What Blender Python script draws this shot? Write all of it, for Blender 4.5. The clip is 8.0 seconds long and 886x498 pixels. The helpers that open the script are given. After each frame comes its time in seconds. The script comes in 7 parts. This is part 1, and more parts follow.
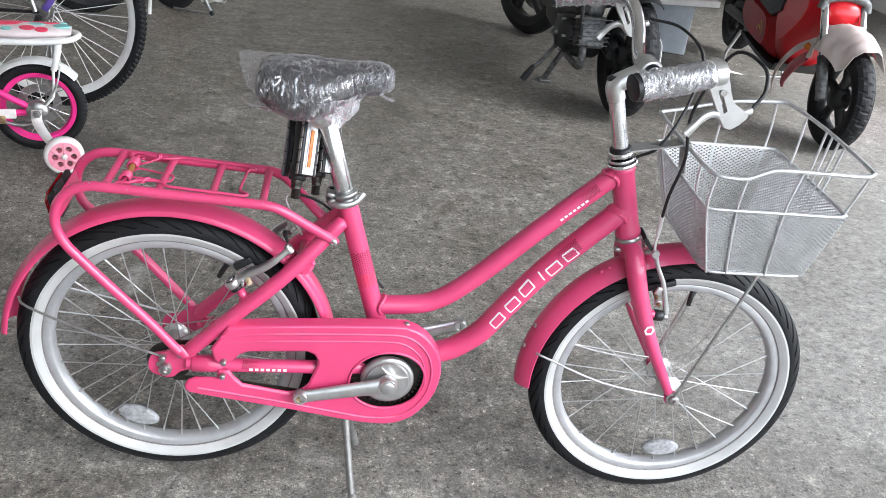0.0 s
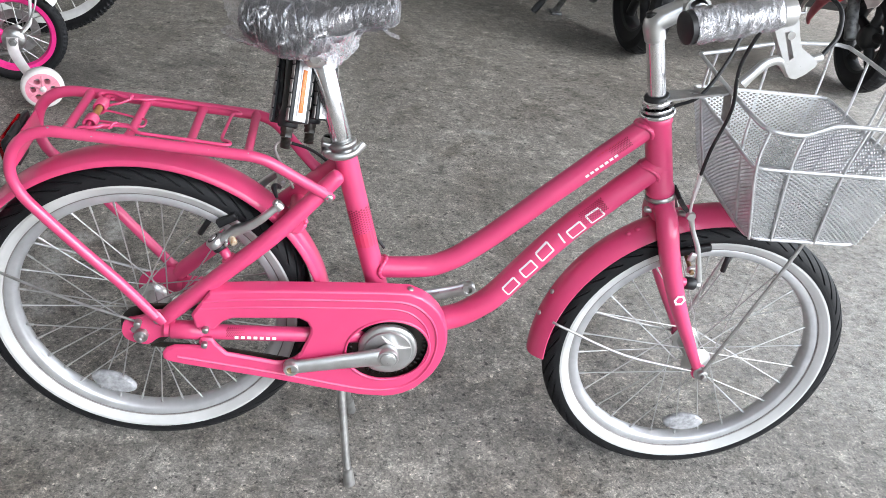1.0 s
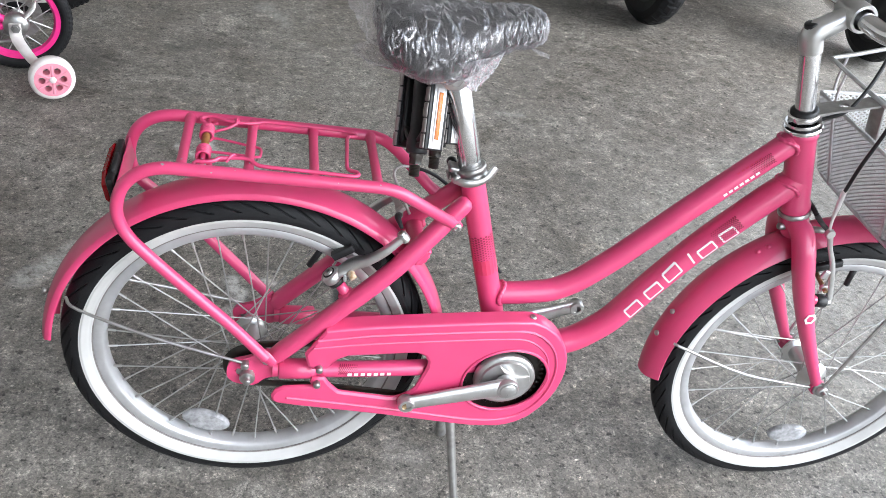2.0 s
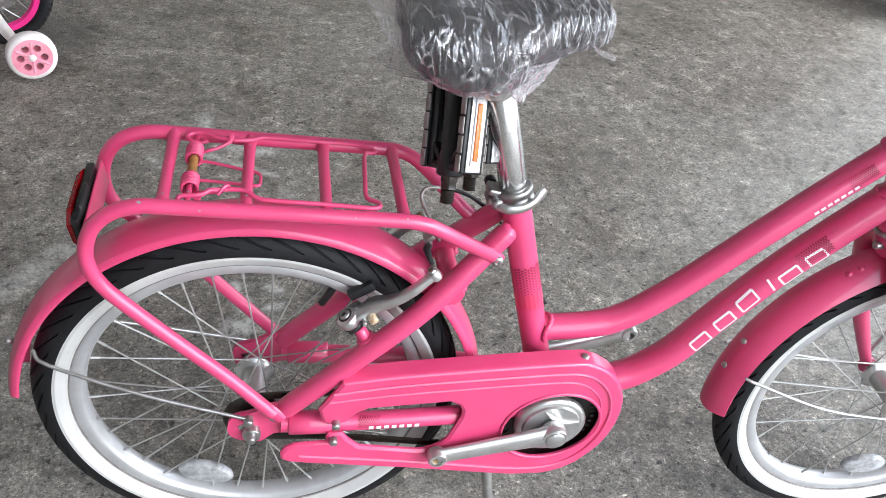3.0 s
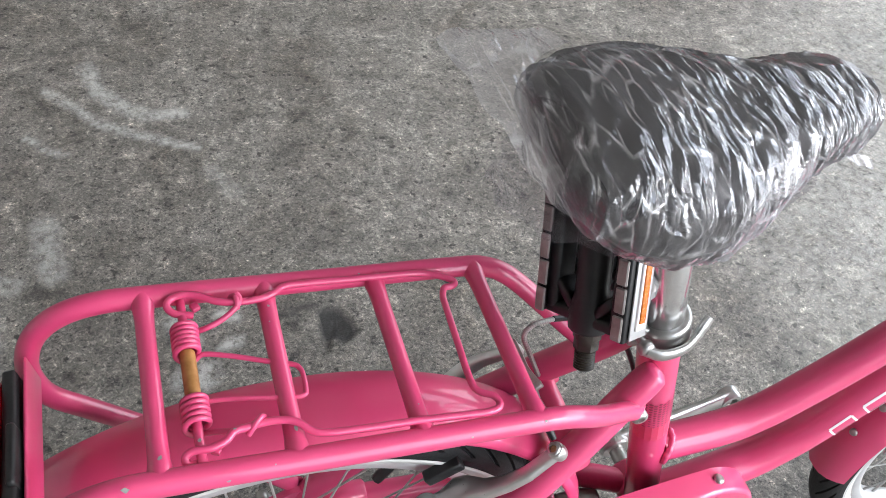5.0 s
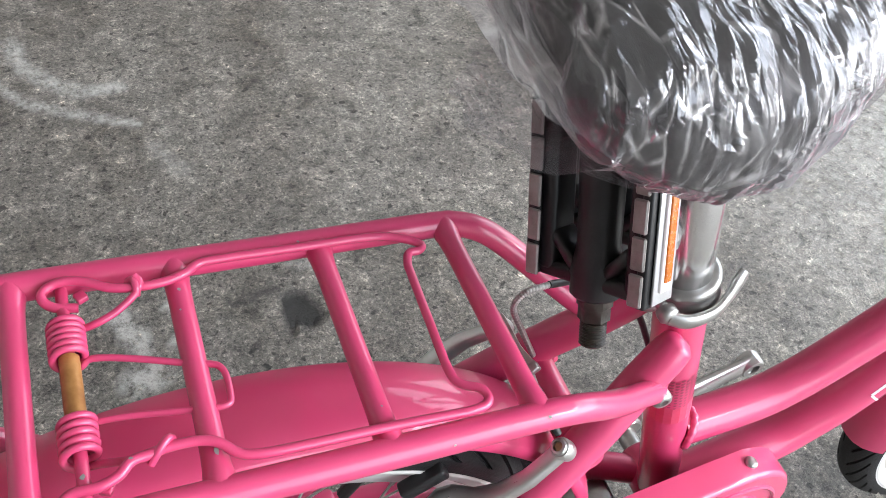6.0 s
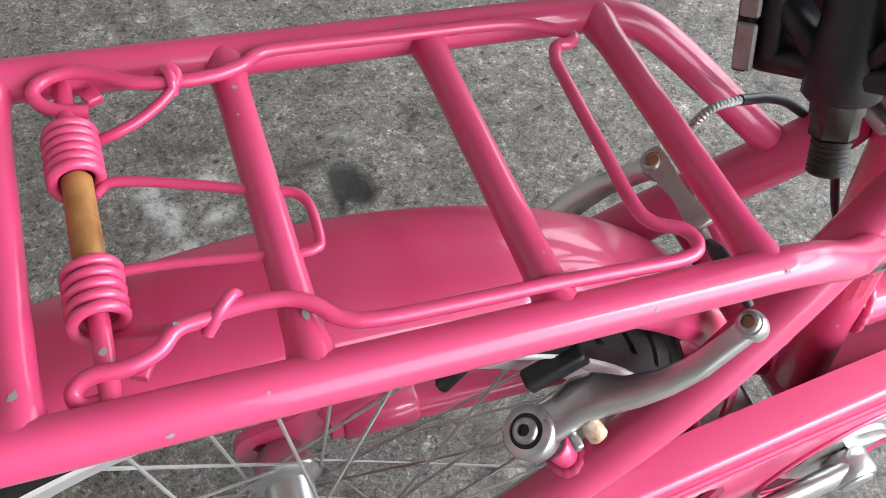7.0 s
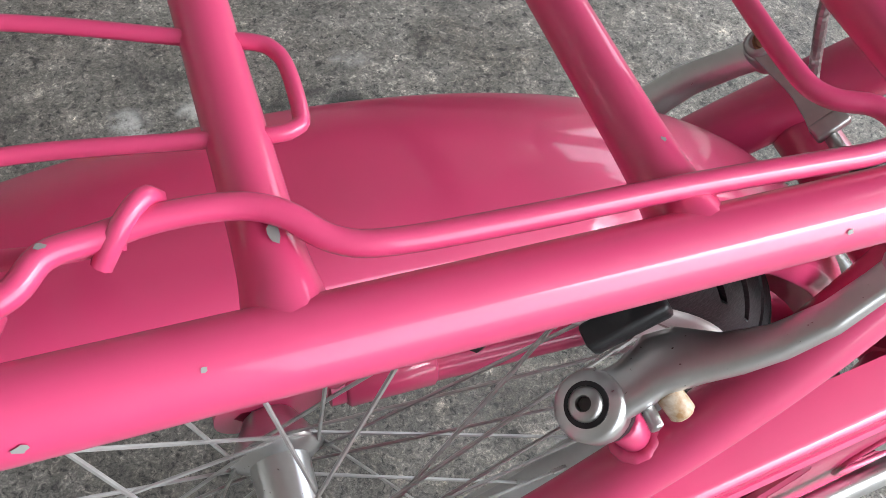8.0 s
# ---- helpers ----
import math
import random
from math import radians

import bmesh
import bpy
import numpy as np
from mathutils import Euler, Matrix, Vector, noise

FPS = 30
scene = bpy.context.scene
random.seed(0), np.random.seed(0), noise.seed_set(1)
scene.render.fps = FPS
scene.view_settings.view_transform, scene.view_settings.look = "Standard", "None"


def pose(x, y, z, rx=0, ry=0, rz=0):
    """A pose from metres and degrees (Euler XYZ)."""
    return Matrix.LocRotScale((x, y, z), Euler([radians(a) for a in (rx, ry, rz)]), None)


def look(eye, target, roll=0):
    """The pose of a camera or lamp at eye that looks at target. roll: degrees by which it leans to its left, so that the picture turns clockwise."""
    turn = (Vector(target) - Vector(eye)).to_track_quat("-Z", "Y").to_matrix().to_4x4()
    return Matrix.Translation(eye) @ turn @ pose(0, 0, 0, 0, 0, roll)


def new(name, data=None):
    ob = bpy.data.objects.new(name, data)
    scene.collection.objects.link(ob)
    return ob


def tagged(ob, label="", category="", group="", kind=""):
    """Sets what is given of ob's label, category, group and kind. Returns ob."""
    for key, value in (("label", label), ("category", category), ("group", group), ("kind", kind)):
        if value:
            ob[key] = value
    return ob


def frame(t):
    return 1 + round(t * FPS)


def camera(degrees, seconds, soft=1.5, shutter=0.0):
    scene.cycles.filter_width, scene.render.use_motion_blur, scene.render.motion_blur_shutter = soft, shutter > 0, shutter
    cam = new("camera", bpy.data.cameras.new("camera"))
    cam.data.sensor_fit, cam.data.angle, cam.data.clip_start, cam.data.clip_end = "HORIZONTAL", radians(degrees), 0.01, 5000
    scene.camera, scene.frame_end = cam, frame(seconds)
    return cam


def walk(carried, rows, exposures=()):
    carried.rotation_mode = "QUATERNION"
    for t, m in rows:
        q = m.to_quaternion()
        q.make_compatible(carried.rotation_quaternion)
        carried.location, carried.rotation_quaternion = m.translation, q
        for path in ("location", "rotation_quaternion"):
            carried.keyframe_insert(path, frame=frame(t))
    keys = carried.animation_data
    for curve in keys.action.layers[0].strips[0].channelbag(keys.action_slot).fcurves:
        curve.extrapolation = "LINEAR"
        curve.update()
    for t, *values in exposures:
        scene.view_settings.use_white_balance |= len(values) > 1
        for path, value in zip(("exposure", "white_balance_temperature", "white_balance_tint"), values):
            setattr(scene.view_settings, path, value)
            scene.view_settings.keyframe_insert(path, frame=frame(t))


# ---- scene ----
cam = camera(53.4, 8.0, 0.6)
PATH = [
    (0, (0.2529, -1.2836, 1.1439), (0.4932, 0.3956, 0.2881), 6.91),
    (0.5, (0.2934, -1.1923, 1.1284), (0.5169, 0.4568, 0.2116), 7.34),
    (1, (0.2583, -1.1260, 1.1021), (0.5068, 0.4825, 0.1218), 8.13),
    (1.5, (0.1392, -1.0247, 1.1046), (0.4600, 0.5519, 0.0940), 8.87),
    (2, (0.0314, -0.9725, 1.1085), (0.3833, 0.5733, 0.0613), 8.90),
    (2.2, (0.0113, -0.9509, 1.1054), (0.3664, 0.5853, 0.0452), 9.07),
    (3.3, (0.0350, -0.6890, 1.0639), (0.3564, 0.6917, -0.0453), 8.05),
    (3.5, (0.0137, -0.6503, 1.0571), (0.3524, 0.7100, -0.0720), 8.72),
    (4, (-0.0481, -0.5034, 1.0556), (0.3938, 0.7880, -0.1178), 10.97),
    (4.5, (-0.0995, -0.3868, 1.0523), (0.4372, 0.8094, -0.1810), 12.55),
    (4.7, (-0.0910, -0.3515, 1.0525), (0.4359, 0.8019, -0.2250), 12.12),
    (5.8, (-0.0059, -0.2783, 0.9683), (0.5803, 0.8236, -0.3287), 9.92),
    (6, (-0.0178, -0.2507, 0.9420), (0.5595, 0.8378, -0.3703), 9.76),
    (6.5, (-0.0322, -0.2023, 0.8681), (0.4832, 0.8163, -0.5236), 8.81),
    (7, (-0.0304, -0.1786, 0.8081), (0.4618, 0.7758, -0.6365), 9.19),
    (7.5, (-0.0152, -0.1490, 0.7488), (0.4646, 0.7563, -0.7311), 9.67),
    (8, (-0.0144, -0.1303, 0.7166), (0.4461, 0.7472, -0.7861), 9.61),
]
EXPOSURE = [(0.0, 2.38, 6000, 8), (2.2, 2.52, 6000, 8), (3.5, 2.50, 6050, 8), (4.5, 2.54, 6100, 8), (6.5, 2.66, 6150, 8), (8.0, 2.58, 6150, 8)]
walk(cam, [(t, look(eye, target, roll)) for t, eye, target, roll in PATH], EXPOSURE)

# ---- world, light ----
world = bpy.data.worlds.new("world")
scene.world = world
world.use_nodes = True
wn = world.node_tree.nodes
sky = wn.new("ShaderNodeTexSky")
sky.sky_type = "NISHITA"
sky.sun_disc = False
sky.sun_elevation, sky.sun_rotation = radians(42), radians(120)
sky.dust_density, sky.air_density = 2.0, 1.0
wn["Background"].inputs["Strength"].default_value = 0.15
grey = wn.new("ShaderNodeHueSaturation")   # overcast
grey.inputs["Saturation"].default_value = 0.3
world.node_tree.links.new(sky.outputs[0], grey.inputs["Color"])
world.node_tree.links.new(grey.outputs[0], wn["Background"].inputs["Color"])
sun = new("sun", bpy.data.lights.new("sun", "SUN"))
sun.data.energy, sun.data.angle, sun.data.color = 0.7, radians(38), (1.0, 0.97, 0.93)
sun.matrix_world = look((4.4, -2.6, 4.6), (0, 0, 0))


# ---- materials ----
def nodes_of(name):
    m = bpy.data.materials.new(name)
    m.use_nodes = True
    nt = m.node_tree
    return m, nt.nodes, nt.links, nt.nodes["Principled BSDF"]


def noise_tex(n, k, scale, detail=4.0, rough=0.55, coord="Object"):
    tc = n.new("ShaderNodeTexCoord")
    nz = n.new("ShaderNodeTexNoise")
    nz.inputs["Scale"].default_value = scale
    nz.inputs["Detail"].default_value = detail
    nz.inputs["Roughness"].default_value = rough
    k.new(tc.outputs[coord], nz.inputs["Vector"])
    return nz


def ramp(n, k, src, stops):
    r = n.new("ShaderNodeValToRGB")
    el = r.color_ramp.elements
    while len(el) < len(stops):
        el.new(0.5)
    for e, (p, c) in zip(el, stops):
        e.position, e.color = p, (*c, 1)
    k.new(src, r.inputs["Fac"])
    return r


def bump(n, k, src, strength, dist):
    b = n.new("ShaderNodeBump")
    b.inputs["Strength"].default_value, b.inputs["Distance"].default_value = strength, dist
    k.new(src, b.inputs["Height"])
    return b


def plain(name, c1, c2=None, rough=0.5, metal=0.0, scale=30.0, bumps=0.1, fine=300.0, coat=0.0, spread=0.12, spec=0.5):
    """A worn surface: two tones at a broad scale, roughness and relief at a fine one."""
    m, n, k, p = nodes_of(name)
    c2 = c2 or tuple(v * 0.82 for v in c1)
    a = noise_tex(n, k, scale)
    r = ramp(n, k, a.outputs["Fac"], [(0.35, c2), (0.65, c1)])
    k.new(r.outputs["Color"], p.inputs["Base Color"])
    b = noise_tex(n, k, fine, 3.0)
    rr = n.new("ShaderNodeMapRange")
    rr.inputs["To Min"].default_value, rr.inputs["To Max"].default_value = max(0.02, rough - spread), min(1.0, rough + spread)
    k.new(b.outputs["Fac"], rr.inputs["Value"])
    k.new(rr.outputs["Result"], p.inputs["Roughness"])
    p.inputs["Metallic"].default_value = metal
    p.inputs["Coat Weight"].default_value = coat
    p.inputs["Coat Roughness"].default_value = 0.07
    p.inputs["Specular IOR Level"].default_value = spec
    if bumps:
        k.new(bump(n, k, b.outputs["Fac"], bumps, 0.001).outputs["Normal"], p.inputs["Normal"])
    return m


PINK = plain("pink_paint", (0.60, 0.052, 0.158), (0.54, 0.042, 0.136), 0.46, 0.0, 9.0, 0.0, 900.0, 0.65, 0.04, 0.42)
PINK_DARK = plain("dark_pink_print", (0.26, 0.010, 0.05), None, 0.4)
RED_PRINT = plain("red_print", (0.60, 0.038, 0.110), None, 0.4)
WHITE_PRINT = plain("white_print", (0.80, 0.76, 0.77), None, 0.4)
CHIP = plain("bare_metal_chip", (0.30, 0.30, 0.29), (0.2, 0.2, 0.19), 0.6)
RUBBER = plain("black_rubber", (0.010, 0.010, 0.011), (0.007, 0.007, 0.008), 0.6, 0.0, 40.0, 0.25, 500.0, 0.0, 0.12, 0.25)
WHITEWALL = plain("white_rubber", (0.50, 0.495, 0.485), (0.42, 0.415, 0.405), 0.55, 0.0, 14.0, 0.12, 260.0)
ALLOY = plain("brushed_alloy", (0.60, 0.60, 0.60), (0.50, 0.50, 0.49), 0.30, 0.85, 35.0, 0.015, 500.0, 0.0, 0.06)
RIM_ALLOY = plain("rim_alloy", (0.54, 0.54, 0.55), (0.45, 0.45, 0.46), 0.36, 0.55, 30.0, 0.08, 700.0)
TOOTH = plain("dull_cage_alloy", (0.30, 0.28, 0.27), (0.22, 0.20, 0.19), 0.5, 0.6, 90.0, 0.3, 900.0)
CREAM = plain("rust_spotted_cream", (0.62, 0.56, 0.46), (0.30, 0.17, 0.07), 0.5, 0.0, 160.0, 0.2, 700.0)
STEEL = plain("zinc_steel", (0.44, 0.44, 0.43), (0.32, 0.31, 0.30), 0.36, 0.9, 60.0, 0.1, 700.0)
POST_ALLOY = plain("satin_alloy_tube", (0.74, 0.74, 0.74), (0.66, 0.66, 0.66), 0.20, 0.95, 40.0, 0.0, 300.0, 0.0, 0.04)
CHROME = plain("chrome", (0.78, 0.78, 0.79), (0.72, 0.72, 0.73), 0.12, 1.0, 20.0, 0.02, 200.0, 0.0, 0.06)
BASKET = plain("galvanised_wire", (0.64, 0.64, 0.65), (0.53, 0.53, 0.54), 0.32, 0.65, 50.0, 0.1, 400.0)
BLACK = plain("black_plastic", (0.018, 0.018, 0.019), (0.011, 0.011, 0.012), 0.42, 0.0, 60.0, 0.1, 500.0, 0.0, 0.12, 0.35)
BLACK_GREASE = plain("greasy_black_steel", (0.012, 0.011, 0.010), (0.024, 0.018, 0.012), 0.45, 0.0, 90.0, 0.2, 400.0)
LEATHER = plain("black_saddle_vinyl", (0.030, 0.026, 0.026), (0.018, 0.016, 0.016), 0.45, 0.0, 25.0, 0.3, 350.0)
BRASS = plain("rusty_tube", (0.44, 0.22, 0.07), (0.26, 0.11, 0.03), 0.5, 0.3, 70.0, 0.2, 400.0)
RUST = plain("tarnished_brass", (0.42, 0.30, 0.16), (0.2, 0.13, 0.07), 0.45, 0.7, 90.0, 0.2, 500.0)
AMBER = plain("amber_reflector", (0.56, 0.15, 0.010), (0.42, 0.10, 0.006), 0.25, 0.0, 150.0, 0.6, 700.0)
RED_LENS = plain("red_lens", (0.30, 0.004, 0.008), (0.16, 0.002, 0.004), 0.2, 0.0, 80.0, 0.25, 500.0, 0.0, 0.1, 0.12)
SPOKE = plain("spoke_steel", (0.42, 0.42, 0.41), (0.33, 0.32, 0.31), 0.35, 0.55, 60.0, 0.1, 700.0)
CLEAR = plain("clear_reflector", (0.36, 0.36, 0.37), (0.22, 0.22, 0.23), 0.2, 0.0, 120.0, 0.6, 350.0, 0.6)
HOTPINK = plain("hot_pink_plastic", (0.80, 0.03, 0.26), (0.7, 0.02, 0.2), 0.4, 0.0, 20.0, 0.05, 300.0, 0.2)
PALE_PINK = plain("pale_pink_plastic", (0.74, 0.30, 0.38), (0.66, 0.22, 0.3), 0.45)
WHITE = plain("white_paint", (0.76, 0.75, 0.74), (0.66, 0.65, 0.63), 0.4, 0.0, 25.0, 0.05, 400.0)
WHITE_PLASTIC = plain("white_plastic", (0.74, 0.70, 0.69), (0.62, 0.56, 0.55), 0.5, 0.0, 30.0, 0.1, 300.0)
RED = plain("red_paint", (0.58, 0.008, 0.016), (0.50, 0.006, 0.012), 0.35, 0.0, 8.0, 0.02, 600.0, 0.4, 0.12, 0.3)
DARK_RED = plain("dark_red_paint", (0.36, 0.008, 0.014), (0.26, 0.006, 0.01), 0.4, 0.0, 8.0, 0.02, 600.0, 0.1, 0.12, 0.3)
GREY_BLUE = plain("pale_grey_plastic", (0.42, 0.45, 0.49), (0.36, 0.39, 0.43), 0.45)
FADED_RED = plain("reddish_film", (0.42, 0.12, 0.13), (0.3, 0.06, 0.07), 0.4, 0.0, 12.0, 0.4, 60.0)
GILT = plain("yellow_print", (0.55, 0.42, 0.05), None, 0.4)
ENGINE = plain("dirty_cast_alloy", (0.20, 0.20, 0.20), (0.07, 0.07, 0.07), 0.5, 0.6, 50.0, 0.4, 300.0)
DARK = plain("dark_machine_parts", (0.010, 0.010, 0.011), (0.020, 0.020, 0.020), 0.45, 0.0, 40.0, 0.2, 300.0, 0.0, 0.12, 0.3)
PURPLE = plain("purple_anodised", (0.16, 0.10, 0.42), (0.10, 0.06, 0.30), 0.35, 0.4)
ORANGE = plain("orange_plastic", (0.75, 0.32, 0.03), (0.6, 0.24, 0.02), 0.45)
SEAT_PRINT = plain("printed_seat_cover", (0.72, 0.62, 0.62), (0.62, 0.52, 0.52), 0.45)
TEAL = plain("teal_print", (0.25, 0.55, 0.52), None, 0.45)
SCARLET = plain("scarlet_print", (0.72, 0.06, 0.12), None, 0.45)
CLOTH = plain("dusty_pale_film", (0.62, 0.54, 0.52), (0.5, 0.42, 0.40), 0.4, 0.0, 12.0, 0.4, 60.0)
PLASTER = plain("painted_plaster", (0.78, 0.77, 0.75), (0.70, 0.69, 0.67), 0.8, 0.0, 1.2, 0.2, 60.0)


def film_material(name, low, high, depth, big, milk, lines):
    """Thin clear wrapping film, crumpled into small flat facets with whitened creases between them."""
    m, n, k, p = nodes_of(name)
    out = n["Material Output"]
    tr, gl, mix = n.new("ShaderNodeBsdfTransparent"), n.new("ShaderNodeBsdfGlossy"), n.new("ShaderNodeMixShader")
    tr.inputs["Color"].default_value = (0.93, 0.92, 0.94, 1)
    gl.inputs["Roughness"].default_value = 0.19
    gl.inputs["Color"].default_value = (0.95, 0.94, 0.97, 1)
    tc = n.new("ShaderNodeTexCoord")
    warp = n.new("ShaderNodeTexNoise")
    warp.inputs["Scale"].default_value, warp.inputs["Detail"].default_value = 26.0, 2.0
    k.new(tc.outputs["Object"], warp.inputs["Vector"])
    push = n.new("ShaderNodeVectorMath")
    push.operation = "MULTIPLY_ADD"
    push.inputs[1].default_value = (0.009, 0.009, 0.009)
    k.new(warp.outputs["Color"], push.inputs[0])
    k.new(tc.outputs["Object"], push.inputs[2])
    mp = n.new("ShaderNodeMapping")
    mp.inputs["Scale"].default_value = (2.4, 0.50, 0.75)
    mp.inputs["Rotation"].default_value = (0.3, 0.5, 0.55)
    k.new(push.outputs[0], mp.inputs["Vector"])

    def facets(scale):
        v = n.new("ShaderNodeTexVoronoi")
        v.feature = "DISTANCE_TO_EDGE"
        v.inputs["Scale"].default_value = scale
        k.new(mp.outputs[0], v.inputs["Vector"])
        return v

    a, b, c = facets(big), facets(big * 2.3), facets(big * 5.0)

    def scaled(x, f, plus=None):
        q = n.new("ShaderNodeMath")
        q.operation = "MULTIPLY_ADD" if plus else "MULTIPLY"
        q.inputs[1].default_value = f
        k.new(x, q.inputs[0])
        if plus:
            k.new(plus, q.inputs[2])
        return q.outputs[0]

    height = scaled(c.outputs["Distance"], 0.24, scaled(b.outputs["Distance"], 0.60, scaled(a.outputs["Distance"], 0.8)))
    # stretches where the film lies taut, between crumpled ones
    taut = n.new("ShaderNodeTexNoise")
    taut.inputs["Scale"].default_value, taut.inputs["Detail"].default_value = 17.0, 1.0
    k.new(tc.outputs["Object"], taut.inputs["Vector"])
    loose = n.new("ShaderNodeMapRange")
    loose.inputs["From Min"].default_value, loose.inputs["From Max"].default_value = 0.40, 0.62
    loose.inputs["To Min"].default_value, loose.inputs["To Max"].default_value = 0.10, 1.0
    k.new(taut.outputs["Fac"], loose.inputs["Value"])
    crumple = n.new("ShaderNodeMath")
    crumple.operation = "MULTIPLY"
    k.new(height, crumple.inputs[0])
    k.new(loose.outputs["Result"], crumple.inputs[1])
    bp = bump(n, k, crumple.outputs[0], 1.0, depth)
    fr = n.new("ShaderNodeFresnel")
    fr.inputs["IOR"].default_value = 1.6
    k.new(bp.outputs["Normal"], fr.inputs["Normal"])
    k.new(bp.outputs["Normal"], gl.inputs["Normal"])
    # whitened creases, broken up, and a little haze in the film
    rub = n.new("ShaderNodeTexNoise")
    rub.inputs["Scale"].default_value, rub.inputs["Detail"].default_value = 60.0, 4.0
    k.new(tc.outputs["Object"], rub.inputs["Vector"])
    wear = n.new("ShaderNodeMapRange")
    wear.inputs["From Min"].default_value, wear.inputs["From Max"].default_value = 0.42, 0.62
    k.new(rub.outputs["Fac"], wear.inputs["Value"])
    white = None
    for v, wide, amount in ((a, 0.035, lines), (b, 0.06, lines * 0.8)):
        cr = n.new("ShaderNodeMapRange")
        cr.inputs["From Min"].default_value, cr.inputs["From Max"].default_value = 0.0, wide
        cr.inputs["To Min"].default_value, cr.inputs["To Max"].default_value = amount, 0.0
        k.new(v.outputs["Distance"], cr.inputs["Value"])
        br = n.new("ShaderNodeMath")
        br.operation = "MULTIPLY"
        k.new(cr.outputs["Result"], br.inputs[0])
        k.new(wear.outputs["Result"], br.inputs[1])
        if white is not None:
            mx = n.new("ShaderNodeMath")
            mx.operation = "MAXIMUM"
            k.new(white, mx.inputs[0])
            k.new(br.outputs[0], mx.inputs[1])
            white = mx.outputs[0]
        else:
            white = br.outputs[0]
    df, haze = n.new("ShaderNodeBsdfDiffuse"), n.new("ShaderNodeMixShader")
    df.inputs["Color"].default_value = (0.80, 0.79, 0.82, 1)
    haze.inputs["Fac"].default_value = milk
    k.new(gl.outputs[0], haze.inputs[1])
    k.new(df.outputs[0], haze.inputs[2])
    mr = n.new("ShaderNodeMapRange")
    mr.inputs["From Min"].default_value, mr.inputs["From Max"].default_value = 0.0, 1.0
    mr.inputs["To Min"].default_value, mr.inputs["To Max"].default_value = low, high
    k.new(fr.outputs[0], mr.inputs["Value"])
    top = n.new("ShaderNodeMath")
    top.operation = "ADD"
    top.use_clamp = True
    k.new(mr.outputs["Result"], top.inputs[0])
    k.new(white, top.inputs[1])
    k.new(top.outputs[0], mix.inputs["Fac"])
    k.new(tr.outputs[0], mix.inputs[1])
    k.new(haze.outputs[0], mix.inputs[2])
    k.new(mix.outputs[0], out.inputs["Surface"])
    return m


FILM = film_material("clear_film", 0.09, 1.0, 0.014, 17.5, 0.30, 0.55)
LOOSE_FILM = film_material("loose_film", 0.20, 0.8, 0.010, 16.0, 0.32, 0.45)
SKIRT_FILM = film_material("gathered_film", 0.16, 0.8, 0.008, 24.0, 0.35, 0.45)
GRIP_FILM = film_material("layered_film", 0.34, 1.0, 0.010, 42.0, 0.30, 0.6)


